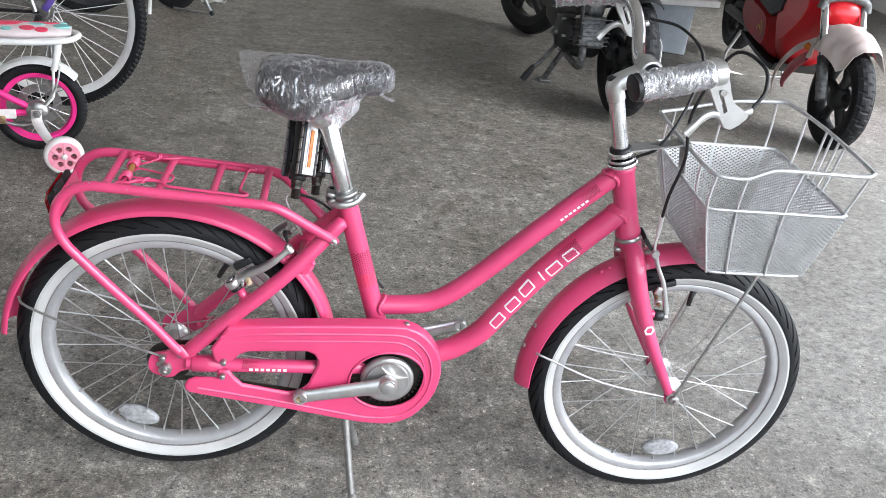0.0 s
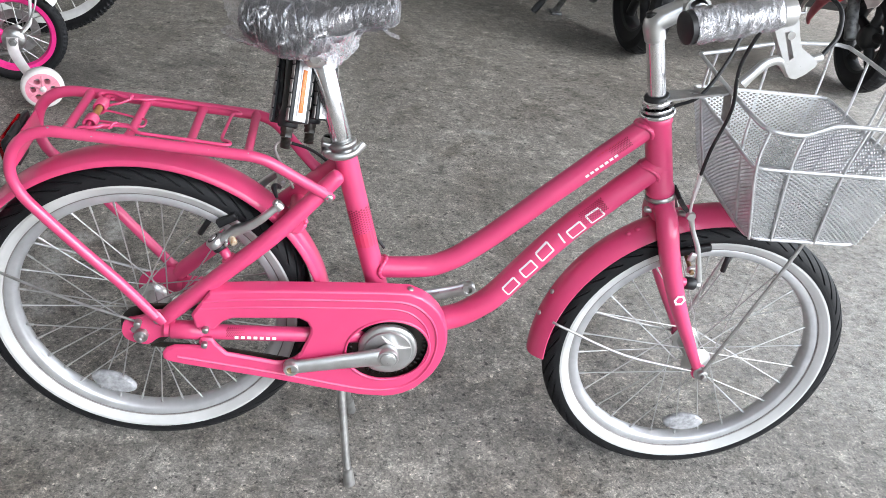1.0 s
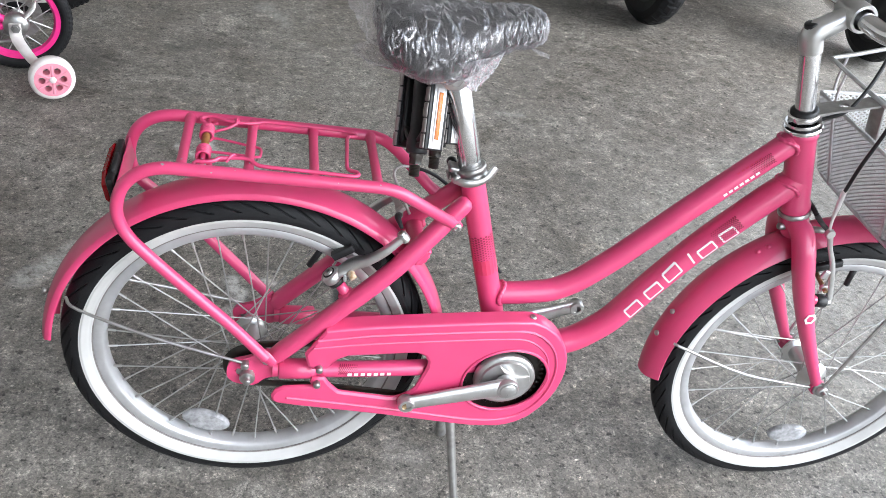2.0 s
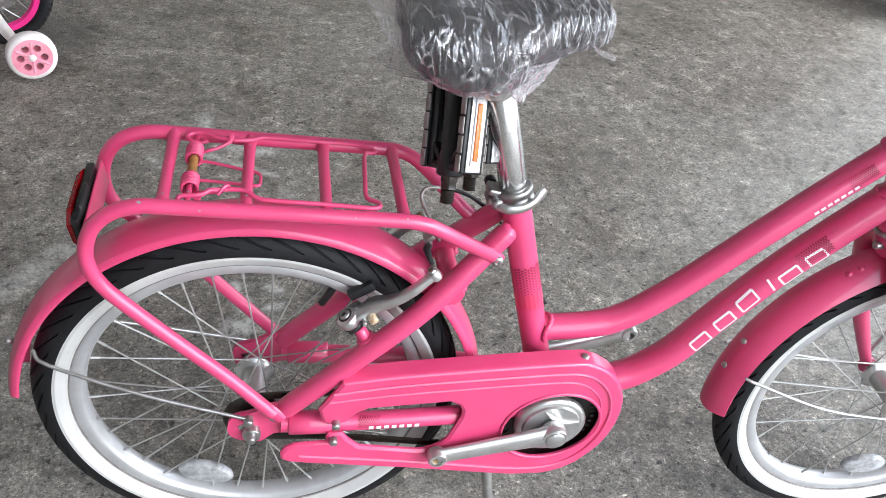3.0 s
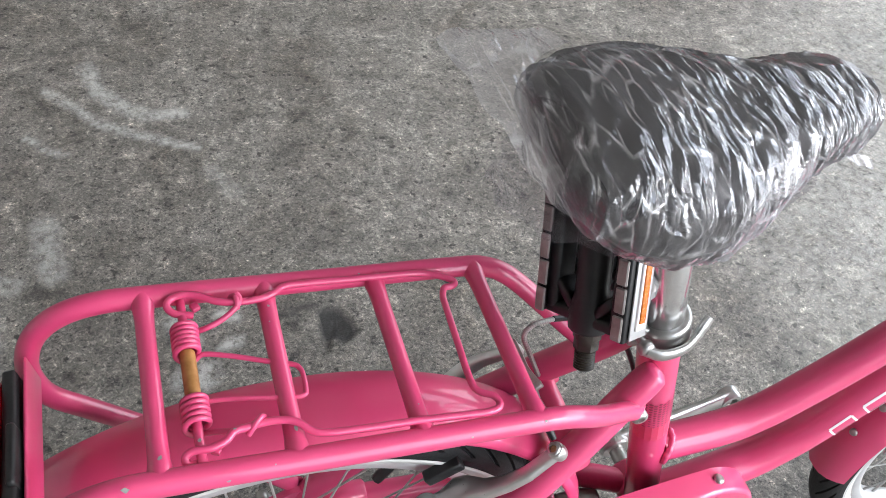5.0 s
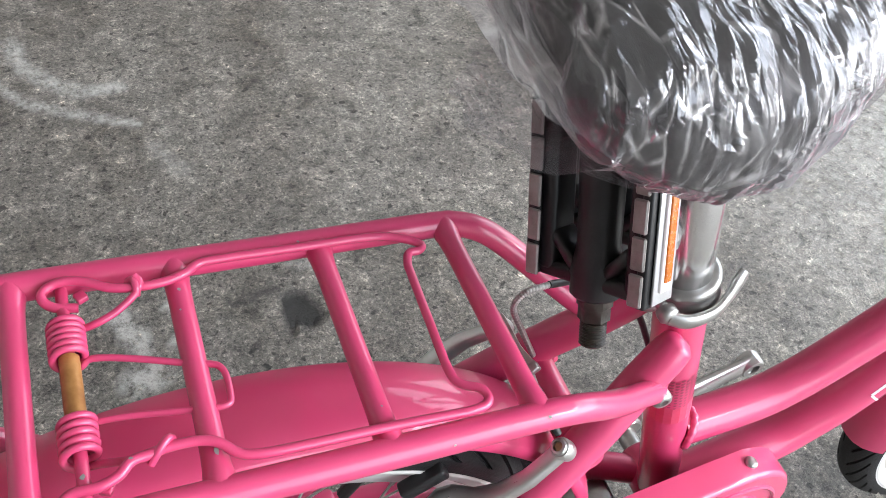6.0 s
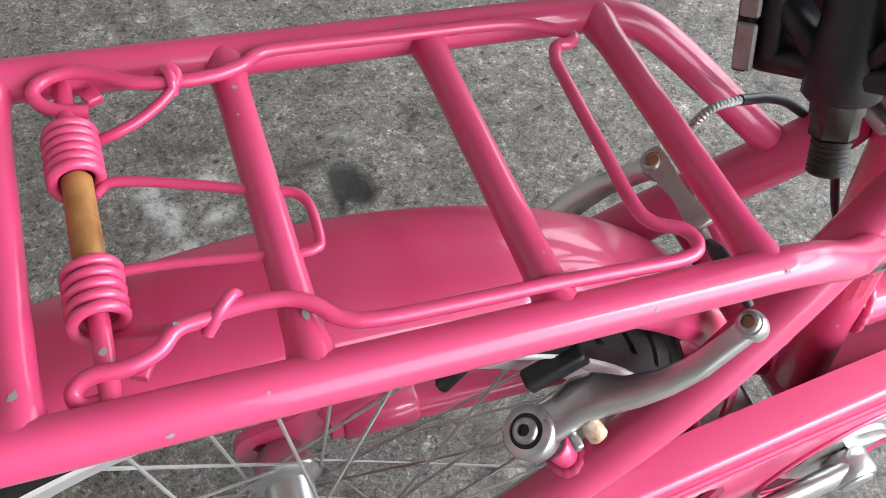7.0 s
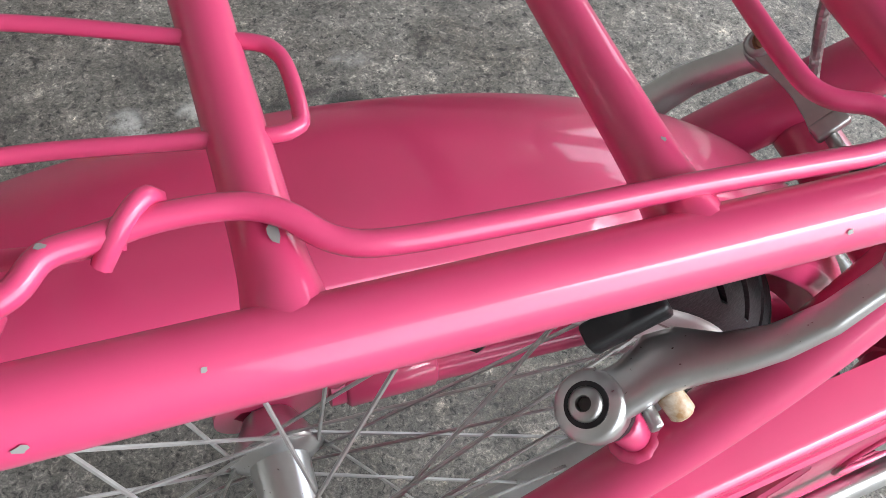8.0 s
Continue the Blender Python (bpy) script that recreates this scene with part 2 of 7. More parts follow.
def concrete_material():
    m, n, k, p = nodes_of("worn_concrete")
    big = noise_tex(n, k, 0.9, 6.0, 0.6)
    mid = noise_tex(n, k, 9.0, 8.0, 0.7)
    grit = noise_tex(n, k, 185.0, 6.0, 0.75)
    grit.inputs["Distortion"].default_value = 0.9
    blot = noise_tex(n, k, 3.4, 5.0, 0.65)
    pit = noise_tex(n, k, 62.0, 2.0, 0.5)
    flake = noise_tex(n, k, 15.0, 9.0, 0.72)
    flake.inputs["Distortion"].default_value = 0.4
    speck = noise_tex(n, k, 38.0, 8.0, 0.85)
    chips = noise_tex(n, k, 120.0, 1.0, 0.4)
    stain = noise_tex(n, k, 6.5, 7.0, 0.75)
    stain.inputs["Distortion"].default_value = 0.8
    base = ramp(n, k, mid.outputs["Fac"], [(0.3, (0.168, 0.157, 0.145)), (0.5, (0.222, 0.211, 0.197)), (0.72, (0.284, 0.274, 0.258))])
    tone = ramp(n, k, big.outputs["Fac"], [(0.35, (0.83, 0.80, 0.77)), (0.65, (1.09, 1.07, 1.05))])
    g = ramp(n, k, grit.outputs["Fac"], [(0.36, (0.10, 0.10, 0.10)), (0.44, (0.72, 0.72, 0.72)), (0.55, (1.08, 1.08, 1.07)), (0.64, (2.2, 2.16, 2.1))])
    s = ramp(n, k, speck.outputs["Fac"], [(0.36, (0.14, 0.13, 0.12)), (0.44, (0.84, 0.84, 0.83)), (0.56, (1.08, 1.08, 1.07)), (0.65, (2.3, 2.25, 2.17))])
    m2 = ramp(n, k, blot.outputs["Fac"], [(0.30, (0.62, 0.60, 0.57)), (0.44, (0.95, 0.94, 0.93)), (0.55, (1.0, 1.0, 1.0)), (0.70, (1.2, 1.2, 1.2))])
    pt = ramp(n, k, pit.outputs["Fac"], [(0.29, (0.20, 0.19, 0.18)), (0.35, (1, 1, 1))])
    fk1 = ramp(n, k, flake.outputs["Fac"], [(0.35, (0.44, 0.43, 0.42)), (0.42, (0.87, 0.87, 0.86)), (0.56, (1.0, 1.0, 1.0)), (0.62, (1.42, 1.41, 1.40))])
    w = ramp(n, k, chips.outputs["Fac"], [(0.71, (1, 1, 1)), (0.78, (2.3, 2.3, 2.3))])
    st = ramp(n, k, stain.outputs["Fac"], [(0.33, (0.50, 0.47, 0.44)), (0.41, (0.90, 0.89, 0.87)), (0.50, (1, 1, 1)), (0.62, (1.05, 1.05, 1.05)), (0.70, (1.30, 1.29, 1.27))])
    col = base.outputs["Color"]
    for other in (tone, m2, st, fk1, g, s, pt, w):
        mx = n.new("ShaderNodeMix")
        mx.data_type, mx.blend_type = "RGBA", "MULTIPLY"
        mx.inputs["Factor"].default_value = 1.0
        k.new(col, mx.inputs[6])
        k.new(other.outputs["Color"], mx.inputs[7])
        col = mx.outputs[2]
    # pale dust scuffs, painted daylight and dark marks, broken up by the grain
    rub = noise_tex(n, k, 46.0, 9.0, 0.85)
    for name, c, lo, hi in (("dust_daylight", (0.56, 0.55, 0.53), 0.40, 0.58), ("dark_marks", (0.022, 0.020, 0.018), 0.10, 0.45)):
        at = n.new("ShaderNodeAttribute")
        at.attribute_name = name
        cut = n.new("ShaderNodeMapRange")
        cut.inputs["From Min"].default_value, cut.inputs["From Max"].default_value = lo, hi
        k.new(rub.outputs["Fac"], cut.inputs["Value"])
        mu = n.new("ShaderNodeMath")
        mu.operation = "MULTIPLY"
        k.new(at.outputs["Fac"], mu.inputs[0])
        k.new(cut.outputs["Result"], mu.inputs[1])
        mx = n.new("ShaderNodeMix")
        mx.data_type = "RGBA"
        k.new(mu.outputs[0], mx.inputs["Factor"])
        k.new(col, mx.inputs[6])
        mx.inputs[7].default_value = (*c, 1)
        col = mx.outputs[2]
    k.new(col, p.inputs["Base Color"])
    rr = n.new("ShaderNodeMapRange")
    rr.inputs["To Min"].default_value, rr.inputs["To Max"].default_value = 0.36, 0.68
    k.new(mid.outputs["Fac"], rr.inputs["Value"])
    k.new(rr.outputs["Result"], p.inputs["Roughness"])
    h = n.new("ShaderNodeMath")
    h.operation = "MULTIPLY_ADD"
    h.inputs[1].default_value = 0.5
    k.new(grit.outputs["Fac"], h.inputs[0])
    k.new(speck.outputs["Fac"], h.inputs[2])
    h2 = n.new("ShaderNodeMath")
    h2.operation = "MULTIPLY_ADD"
    h2.inputs[1].default_value = 1.6
    k.new(flake.outputs["Fac"], h2.inputs[0])
    k.new(h.outputs[0], h2.inputs[2])
    k.new(bump(n, k, h2.outputs[0], 0.9, 0.006).outputs["Normal"], p.inputs["Normal"])
    return m


CONCRETE = concrete_material()


# ---- mesh helpers ----
def thing(name, m, label, category, group=""):
    ob = new(name)
    ob.empty_display_size = 0.05
    ob.matrix_world = m
    return tagged(ob, label, category, group)


def mesh_of(name, bm, material, smooth=True):
    bmesh.ops.recalc_face_normals(bm, faces=bm.faces)
    for f in bm.faces:
        f.smooth = smooth
    me = bpy.data.meshes.new(name)
    bm.to_mesh(me)
    bm.free()
    me.materials.append(material)
    if smooth:
        me.set_sharp_from_angle(angle=radians(53))
    return me


def part(name, bm, material, parent, label="", smooth=True):
    ob = new(name, mesh_of(name, bm, material, smooth))
    ob.parent = parent
    return tagged(ob, label)


def shared(name, me, parent, m, label=""):
    ob = new(name, me)
    ob.parent = parent
    ob.matrix_basis = m
    return tagged(ob, label)


def V(*a):
    return Vector(a)


def spline(pts, n=6, closed=False):
    pts = [Vector(p) for p in pts]
    if n <= 1 or len(pts) < 3:
        return pts
    out, c = [], len(pts)
    for i in range(c if closed else c - 1):
        if closed:
            a, b, d, e = (pts[(i + j) % c] for j in (-1, 0, 1, 2))
        else:
            b, d = pts[i], pts[i + 1]
            a = pts[i - 1] if i else b * 2 - d
            e = pts[i + 2] if i + 2 < c else d * 2 - b
        for s in range(n):
            t = s / n
            out.append(0.5 * (2 * b + (d - a) * t + (2 * a - 5 * b + 4 * d - e) * t * t + (3 * b - a - 3 * d + e) * t ** 3))
    if not closed:
        out.append(pts[-1])
    return out


def ring_bridge(bm, rings, closed=False, caps=True):
    n = len(rings[0])
    for a, b in zip(rings, rings[1:] + (rings[:1] if closed else [])):
        for i in range(n):
            bm.faces.new((a[i], a[(i + 1) % n], b[(i + 1) % n], b[i]))
    if caps and not closed:
        bm.faces.new(rings[0][::-1])
        bm.faces.new(rings[-1])


def tube(pts, r, seg=10, n=6, closed=False, bm=None, flat=1.0):
    """A round (or, by flat, oval) bar swept along a smooth curve; r is one radius or one for each point."""
    bm = bm or bmesh.new()
    path = spline(pts, n, closed)
    if isinstance(r, (int, float)):
        radii = [r] * len(path)
    else:
        radii = [float(v) for v in np.interp(np.linspace(0, len(r) - 1, len(path)), range(len(r)), r)]
    count = len(path)
    t0 = (path[1] - path[0]).normalized()
    side = t0.orthogonal().normalized() if abs(t0.y) > 0.9 else (V(0, 1, 0) - t0 * t0.y).normalized()
    rings = []
    for i, p in enumerate(path):
        if closed:
            t = (path[(i + 1) % count] - path[i - 1]).normalized()
        else:
            t = (path[min(i + 1, count - 1)] - path[max(i - 1, 0)]).normalized()
        side = (side - t * side.dot(t)).normalized()
        up = t.cross(side)
        rings.append([bm.verts.new(p + radii[i] * (math.cos(a) * side * flat + math.sin(a) * up)) for a in (2 * math.pi * j / seg for j in range(seg))])
    ring_bridge(bm, rings, closed)
    return bm


def lathe(profile, seg=32, m=None, closed=False, bm=None):
    """A profile of (radius, height) turned round the local z axis, then placed by m."""
    bm = bm or bmesh.new()
    m = m or Matrix()
    rings = []
    for j in range(seg):
        a = 2 * math.pi * j / seg
        rings.append([bm.verts.new(m @ V(r * math.cos(a), r * math.sin(a), h)) for r, h in profile])
    n = len(profile)
    for a, b in zip(rings, rings[1:] + rings[:1]):
        for i in range(n if closed else n - 1):
            bm.faces.new((a[i], b[i], b[(i + 1) % n], a[(i + 1) % n]))
    if not closed:
        for i, flip in ((0, 1), (n - 1, 0)):
            if profile[i][0] > 1e-6:
                f = [g[i] for g in rings]
                bm.faces.new(f[::-1] if flip else f)
    bmesh.ops.remove_doubles(bm, verts=bm.verts, dist=1e-6)
    return bm


def along(p0, p1):
    """The pose whose z axis runs from p0 to p1."""
    p0, p1 = Vector(p0), Vector(p1)
    return Matrix.Translation(p0) @ (p1 - p0).to_track_quat("Z", "Y").to_matrix().to_4x4()


def rod(p0, p1, r, seg=12, bm=None, r2=None, edge=0.0):
    h = (Vector(p1) - Vector(p0)).length
    r2 = r if r2 is None else r2
    prof = [(r, 0), (r2, h)] if not edge else [(r - edge, 0), (r, edge), (r2, h - edge), (r2 - edge, h)]
    return lathe(prof, seg, along(p0, p1), bm=bm)


def block(size, m=None, edge=0.003, bm=None, segs=2):
    own = bmesh.new()
    bmesh.ops.create_cube(own, size=1.0, matrix=Matrix.Diagonal((*size, 1)))
    if edge:
        bmesh.ops.bevel(own, geom=own.edges[:], offset=edge, segments=segs, affect="EDGES", profile=0.5)
    own.transform(m or Matrix())
    if bm is None:
        return own
    me = bpy.data.meshes.new("tmp")
    own.to_mesh(me)
    own.free()
    bm.from_mesh(me)
    bpy.data.meshes.remove(me)
    return bm


def sheet(loops, y0, y1, m=None, bm=None):
    """A plate in the x-z plane, from an outline and holes, between two depths."""
    bm = bm or bmesh.new()
    m = m or Matrix()
    front, back, edges = [], [], []
    for loop in loops:
        fr = [bm.verts.new(m @ V(x, y0, z)) for x, z in loop]
        bk = [bm.verts.new(m @ V(x, y1, z)) for x, z in loop]
        front += fr
        back += bk
        for i in range(len(fr)):
            j = (i + 1) % len(fr)
            edges.append(bm.edges.new((fr[i], fr[j])))
            bm.faces.new((fr[i], fr[j], bk[j], bk[i]))
    pair = dict(zip(front, back))
    made = bmesh.ops.triangle_fill(bm, use_beauty=True, use_dissolve=False, edges=edges)
    for f in [g for g in made["geom"] if isinstance(g, bmesh.types.BMFace)]:
        bm.faces.new([pair[v] for v in reversed(f.verts)])
    return bm


def circle2(x, z, rx, rz=None, n=40):
    return [(x + rx * math.cos(2 * math.pi * i / n), z + (rz or rx) * math.sin(2 * math.pi * i / n)) for i in range(n)]


def round2(pts, n=4):
    return [(p.x, p.y) for p in spline([(x, z, 0) for x, z in pts], n, True) for p in [V(p.x, p.y, 0)]]


def patch(p0, p1, r, s0, s1, a0, a1, bm=None, lean=0.0, n=4):
    """A thin print on a straight tube: from s0 to s1 along it and from angle a0 to a1 round its near side (0 faces -y, 90 up)."""
    bm = bm or bmesh.new()
    p0, p1 = Vector(p0), Vector(p1)
    t = (p1 - p0).normalized()
    near = (V(0, -1, 0) + t * t.y).normalized()
    up = near.cross(t) if near.cross(t).z > 0 else t.cross(near)
    rows = []
    for i in range(n + 1):
        a = radians(a0 + (a1 - a0) * i / n)
        o = (near * math.cos(a) + up * math.sin(a)) * r
        sh = lean * i / n
        rows.append([bm.verts.new(p0.lerp(p1, s + sh) + o) for s in (s0, s1)])
    for a, b in zip(rows, rows[1:]):
        bm.faces.new((a[0], a[1], b[1], b[0]))
    return bm


AXLE = Matrix.Rotation(radians(90), 4, "X")   # z of a lathe becomes -y


# ---- the large structure ----
def slab(name, lo, hi, material, label):
    c = [(a + b) / 2 for a, b in zip(lo, hi)]
    s = [b - a for a, b in zip(lo, hi)]
    ob = new(name, mesh_of(name, block(s, Matrix.Translation(c), 0.0), material, False))
    return tagged(ob, label, name.split("_")[0], "", "structure")


# marks on the floor: broken strokes (points, width, strength), dust with painted daylight, then dark ones
DUST_DAYLIGHT = [
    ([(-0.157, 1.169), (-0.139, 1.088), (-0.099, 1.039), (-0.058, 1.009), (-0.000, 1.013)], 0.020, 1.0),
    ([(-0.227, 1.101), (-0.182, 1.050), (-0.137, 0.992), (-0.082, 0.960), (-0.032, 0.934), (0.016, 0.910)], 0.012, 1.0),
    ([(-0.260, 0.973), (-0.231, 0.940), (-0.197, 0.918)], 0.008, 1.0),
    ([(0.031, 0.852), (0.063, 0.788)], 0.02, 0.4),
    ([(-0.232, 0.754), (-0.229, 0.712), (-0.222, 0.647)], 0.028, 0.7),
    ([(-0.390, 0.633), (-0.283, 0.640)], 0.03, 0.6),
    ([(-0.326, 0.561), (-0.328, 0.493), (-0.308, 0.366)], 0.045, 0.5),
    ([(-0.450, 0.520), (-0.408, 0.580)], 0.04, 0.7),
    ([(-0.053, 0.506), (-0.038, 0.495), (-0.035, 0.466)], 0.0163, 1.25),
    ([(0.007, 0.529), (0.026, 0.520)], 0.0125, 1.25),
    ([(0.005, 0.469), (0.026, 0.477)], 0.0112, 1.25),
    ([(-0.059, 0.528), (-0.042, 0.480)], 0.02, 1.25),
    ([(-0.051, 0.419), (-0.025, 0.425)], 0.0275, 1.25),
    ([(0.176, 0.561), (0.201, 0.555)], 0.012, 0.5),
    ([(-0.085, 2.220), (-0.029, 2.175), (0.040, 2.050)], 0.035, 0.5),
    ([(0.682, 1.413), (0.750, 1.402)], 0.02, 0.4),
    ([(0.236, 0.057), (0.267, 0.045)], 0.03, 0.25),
    # right-hand floor painted paler, standing in for daylight from the opening
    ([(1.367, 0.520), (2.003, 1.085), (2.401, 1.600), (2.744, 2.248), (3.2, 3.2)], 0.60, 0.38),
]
DARK_MARKS = [
    ([(0.155, 0.514), (0.150, 0.476), (0.146, 0.438)], 0.007, 1.0),
    ([(0.162, 0.469), (0.179, 0.460)], 0.019, 1.4),
    ([(0.168, 0.492), (0.181, 0.466)], 0.025, 1.3),
    ([(0.078, 0.506), (0.121, 0.518), (0.152, 0.517)], 0.006, 0.9),
    ([(-0.011, 0.580), (0.026, 0.571)], 0.012, 0.7),
    ([(-0.070, 0.610), (0.015, 0.576)], 0.01, 0.5),
    ([(0.789, 1.038), (0.858, 1.006)], 0.04, 0.3),
    ([(-0.293, 1.751), (-0.052, 1.848)], 0.05, 0.4),
    # broad dark patches under the dark scooter and the child's bicycle
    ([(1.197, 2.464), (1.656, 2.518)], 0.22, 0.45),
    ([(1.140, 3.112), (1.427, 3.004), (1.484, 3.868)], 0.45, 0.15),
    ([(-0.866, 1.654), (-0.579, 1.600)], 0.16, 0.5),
]


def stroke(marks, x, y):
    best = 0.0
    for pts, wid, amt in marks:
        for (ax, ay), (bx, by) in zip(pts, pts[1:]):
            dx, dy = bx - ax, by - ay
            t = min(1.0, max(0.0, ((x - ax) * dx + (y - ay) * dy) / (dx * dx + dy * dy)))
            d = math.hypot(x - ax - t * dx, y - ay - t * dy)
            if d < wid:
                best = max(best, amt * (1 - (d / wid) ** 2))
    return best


def build_floor():
    xs = sorted(set([round(v, 4) for v in np.linspace(-0.62, 0.9, 153)] + [round(v, 4) for v in np.linspace(0.95, 3.0, 28)] + [-60, -20, -6, -3, -1.8, -1.3, -1.1, -0.95, -0.85, -0.75, -0.68, 5, 8, 20, 60]))
    ys = sorted(set([round(v, 4) for v in np.linspace(0.02, 1.75, 174)] + [round(v, 4) for v in np.linspace(1.8, 4.0, 30)] + [-60, -20, -6, -3, -1.5, -0.8, -0.4, -0.2, -0.1, 6, 9, 20, 60]))
    vs, dust_daylight, dark_marks = [], [], []
    for y in ys:
        for x in xs:
            near = abs(x) < 3 and abs(y) < 4
            o = stroke(DARK_MARKS, x, y) if near else 0.0
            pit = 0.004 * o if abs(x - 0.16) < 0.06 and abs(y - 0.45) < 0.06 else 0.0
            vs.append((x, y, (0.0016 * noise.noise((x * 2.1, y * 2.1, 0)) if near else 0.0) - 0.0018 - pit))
            dust_daylight.append(stroke(DUST_DAYLIGHT, x, y) if near else 0.0)
            dark_marks.append(o)
    c = len(xs)
    fs = [(j * c + i, j * c + i + 1, (j + 1) * c + i + 1, (j + 1) * c + i) for j in range(len(ys) - 1) for i in range(c - 1)]
    me = bpy.data.meshes.new("floor")
    me.from_pydata(vs, [], fs)
    me.update()
    for name, values in (("dust_daylight", dust_daylight), ("dark_marks", dark_marks)):
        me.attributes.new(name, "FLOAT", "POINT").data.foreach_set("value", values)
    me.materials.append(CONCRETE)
    ob = new("floor", me)
    return tagged(ob, "worn grey concrete floor with dust scuffs, dark stains and a painted band of daylight", "floor", "", "structure")


build_floor()
# walls and ceiling stay out of view, added to shape the incoming daylight
slab("wall_back", (-4.2, 8.0, 0), (4.8, 8.2, 3.6), PLASTER, "unseen painted plaster wall added at the rear to limit daylight")
slab("wall_left", (-4.2, -2.6, 0), (-4.0, 8.0, 3.6), PLASTER, "unseen painted plaster side wall added to limit daylight")
slab("wall_front", (-4.2, -2.8, 0), (0.3, -2.6, 3.6), PLASTER, "unseen painted plaster wall added beside the opening to limit daylight")
slab("wall_right", (4.6, 3.8, 0), (4.8, 8.0, 3.6), PLASTER, "unseen painted plaster side wall added to limit daylight")
slab("ceiling", (-4.2, -2.8, 3.6), (4.8, 8.2, 3.75), PLASTER, "unseen painted ceiling added overhead to limit daylight")


# ---- the pink bicycle ----
LEAN_BIKE = pose(0, 0.0036, 0, 0.8, 0, 0)
bike = thing("bicycle", LEAN_BIKE, "pink step-through bicycle with wire basket and rack, on a two-legged stand", "bicycle")

RC, FC, BB = V(-0.003, 0.004, 0.2765), V(0.8715, 0.002, 0.2487), V(0.361, 0, 0.266)


def build_wheel(name, c, big_r, half, n_spokes, reflector, turn, steer=0.0):
    """A spoked wheel: the rim carries tyre, white walls, hub, spokes, valve and reflector."""
    m = Matrix.Translation(c) @ Matrix.Rotation(radians(steer), 4, "Z") @ AXLE
    flat_y = [(0.2045, -0.0115), (0.2065, -0.0135), (0.2045, -0.0145), (0.1990, -0.0138), (0.1955, -0.0134), (0.1932, -0.0120), (0.1906, -0.0062), (0.1896, 0.0)]
    prof = flat_y + [(r, -h) for r, h in flat_y[-2::-1]] + [(0.199, 0.009), (0.1955, 0.0), (0.199, -0.009)]
    rim = part(name, lathe(prof, 96, m, True), RIM_ALLOY, bike, "silver alloy rim with straight steel spokes")
    cross, core = 0.0238, big_r - 0.0238

    def skin(phis, segs, relief, shear=lambda ph: 0.0):
        bm = bmesh.new()
        rings = []
        for j in range(segs):
            a = 2 * math.pi * j / segs
            row = []
            for ph in phis:
                rr = cross + relief(a, ph)
                r, y = core + rr * math.cos(radians(ph)), rr * math.sin(radians(ph)) * 0.96
                b = a + shear(ph)
                row.append(bm.verts.new(m @ V(r * math.cos(b), r * math.sin(b), y)))
            rings.append(row)
        for p, q in zip(rings, rings[1:] + rings[:1]):
            for i in range(len(phis) - 1):
                bm.faces.new((p[i], q[i], q[i + 1], p[i + 1]))
        return bm

    def tread(a, ph):
        s = abs(ph)
        g = (a * 44 / (2 * math.pi) + 1e-6) % 1.0
        if 16 < s < 72 and g < 0.16:
            return -0.0028
        return -0.0014 if 9 < s < 14 else 0.0

    def slope(ph):
        s = min(75, max(12, abs(ph))) - 12
        return -2 * math.pi / 44 * (s * 0.022 + 0.00010 * s * s)

    part("tyre", skin([-106, -98, -90, -82, -73, -71] + list(range(-66, -15, 5)) + [-14, -9, 0, 9, 14] + list(range(16, 67, 5)) + [71, 73, 82, 90, 98, 106], 528, tread, slope), RUBBER, rim, "black rubber tyre with slanted tread grooves", False)
    ridge = lambda a, ph: 0.0009 if 100 < abs(ph) < 106 or 134 < abs(ph) < 138 else 0.0004
    for s in (-1, 1):
        part("whitewall", skin([s * v for v in (96, 98, 100, 101, 105, 110, 118, 126, 133, 135, 139, 146, 152)], 120, ridge), WHITEWALL, rim, "white rubber side band")
        part("bead_seam", lathe([(0.2064, s * 0.0128), (0.2064, s * 0.0150), (0.2080, s * 0.0156), (0.2084, s * 0.0128)], 96, m, True), TOOTH, rim, "grey seam between tyre and rim")
    hub_prof = [(0.0, -half), (0.0075, -half), (0.0075, -half + 0.006), (0.013, -half + 0.010), (0.0235, -0.031), (0.0245, -0.0295), (0.0235, -0.028), (0.0155, -0.024), (0.0145, 0.0)]
    part("hub", lathe(hub_prof + [(r, -h) for r, h in hub_prof[-2::-1]], 28, m), ALLOY, rim, "polished alloy hub")
    # spokes
    length = None
    me = None
    for i in range(n_spokes):
        side = 1 if i % 2 else -1
        pair = (i // 2) % 2
        a = 2 * math.pi * i / n_spokes + turn
        b = a + (1 if pair else -1) * radians(72)
        p = m @ V(0.0215 * math.cos(b), 0.0215 * math.sin(b), side * (0.0295 + (0.0012 if pair else -0.0012)))
        q = m @ V(0.191 * math.cos(a), 0.191 * math.sin(a), side * 0.002)
        if me is None:
            length = (q - p).length
            bm = rod((0, 0, 0), (0, 0, length - 0.012), 0.00105, 6)
            rod((0, 0, length - 0.012), (0, 0, length), 0.0018, 6, bm)
            me = mesh_of("spoke", bm, SPOKE)
        shared("spoke", me, rim, along(p, q))
    # valve and wheel reflector
    va = turn + radians(58 if c.x < 0.4 else 80)
    d = V(math.cos(va), 0, math.sin(va))
    part("valve", rod(c + d * 0.188, c + d * 0.158, 0.0045, 8, edge=0.001), BLACK, rim, "black valve cap")
    ra, tilt = reflector
    d = V(math.cos(radians(ra)), 0, math.sin(radians(ra)))
    rm = Matrix.Translation(c + d * 0.158 + V(0, -0.006, 0)) @ Matrix.Rotation(-radians(tilt), 4, "Y")
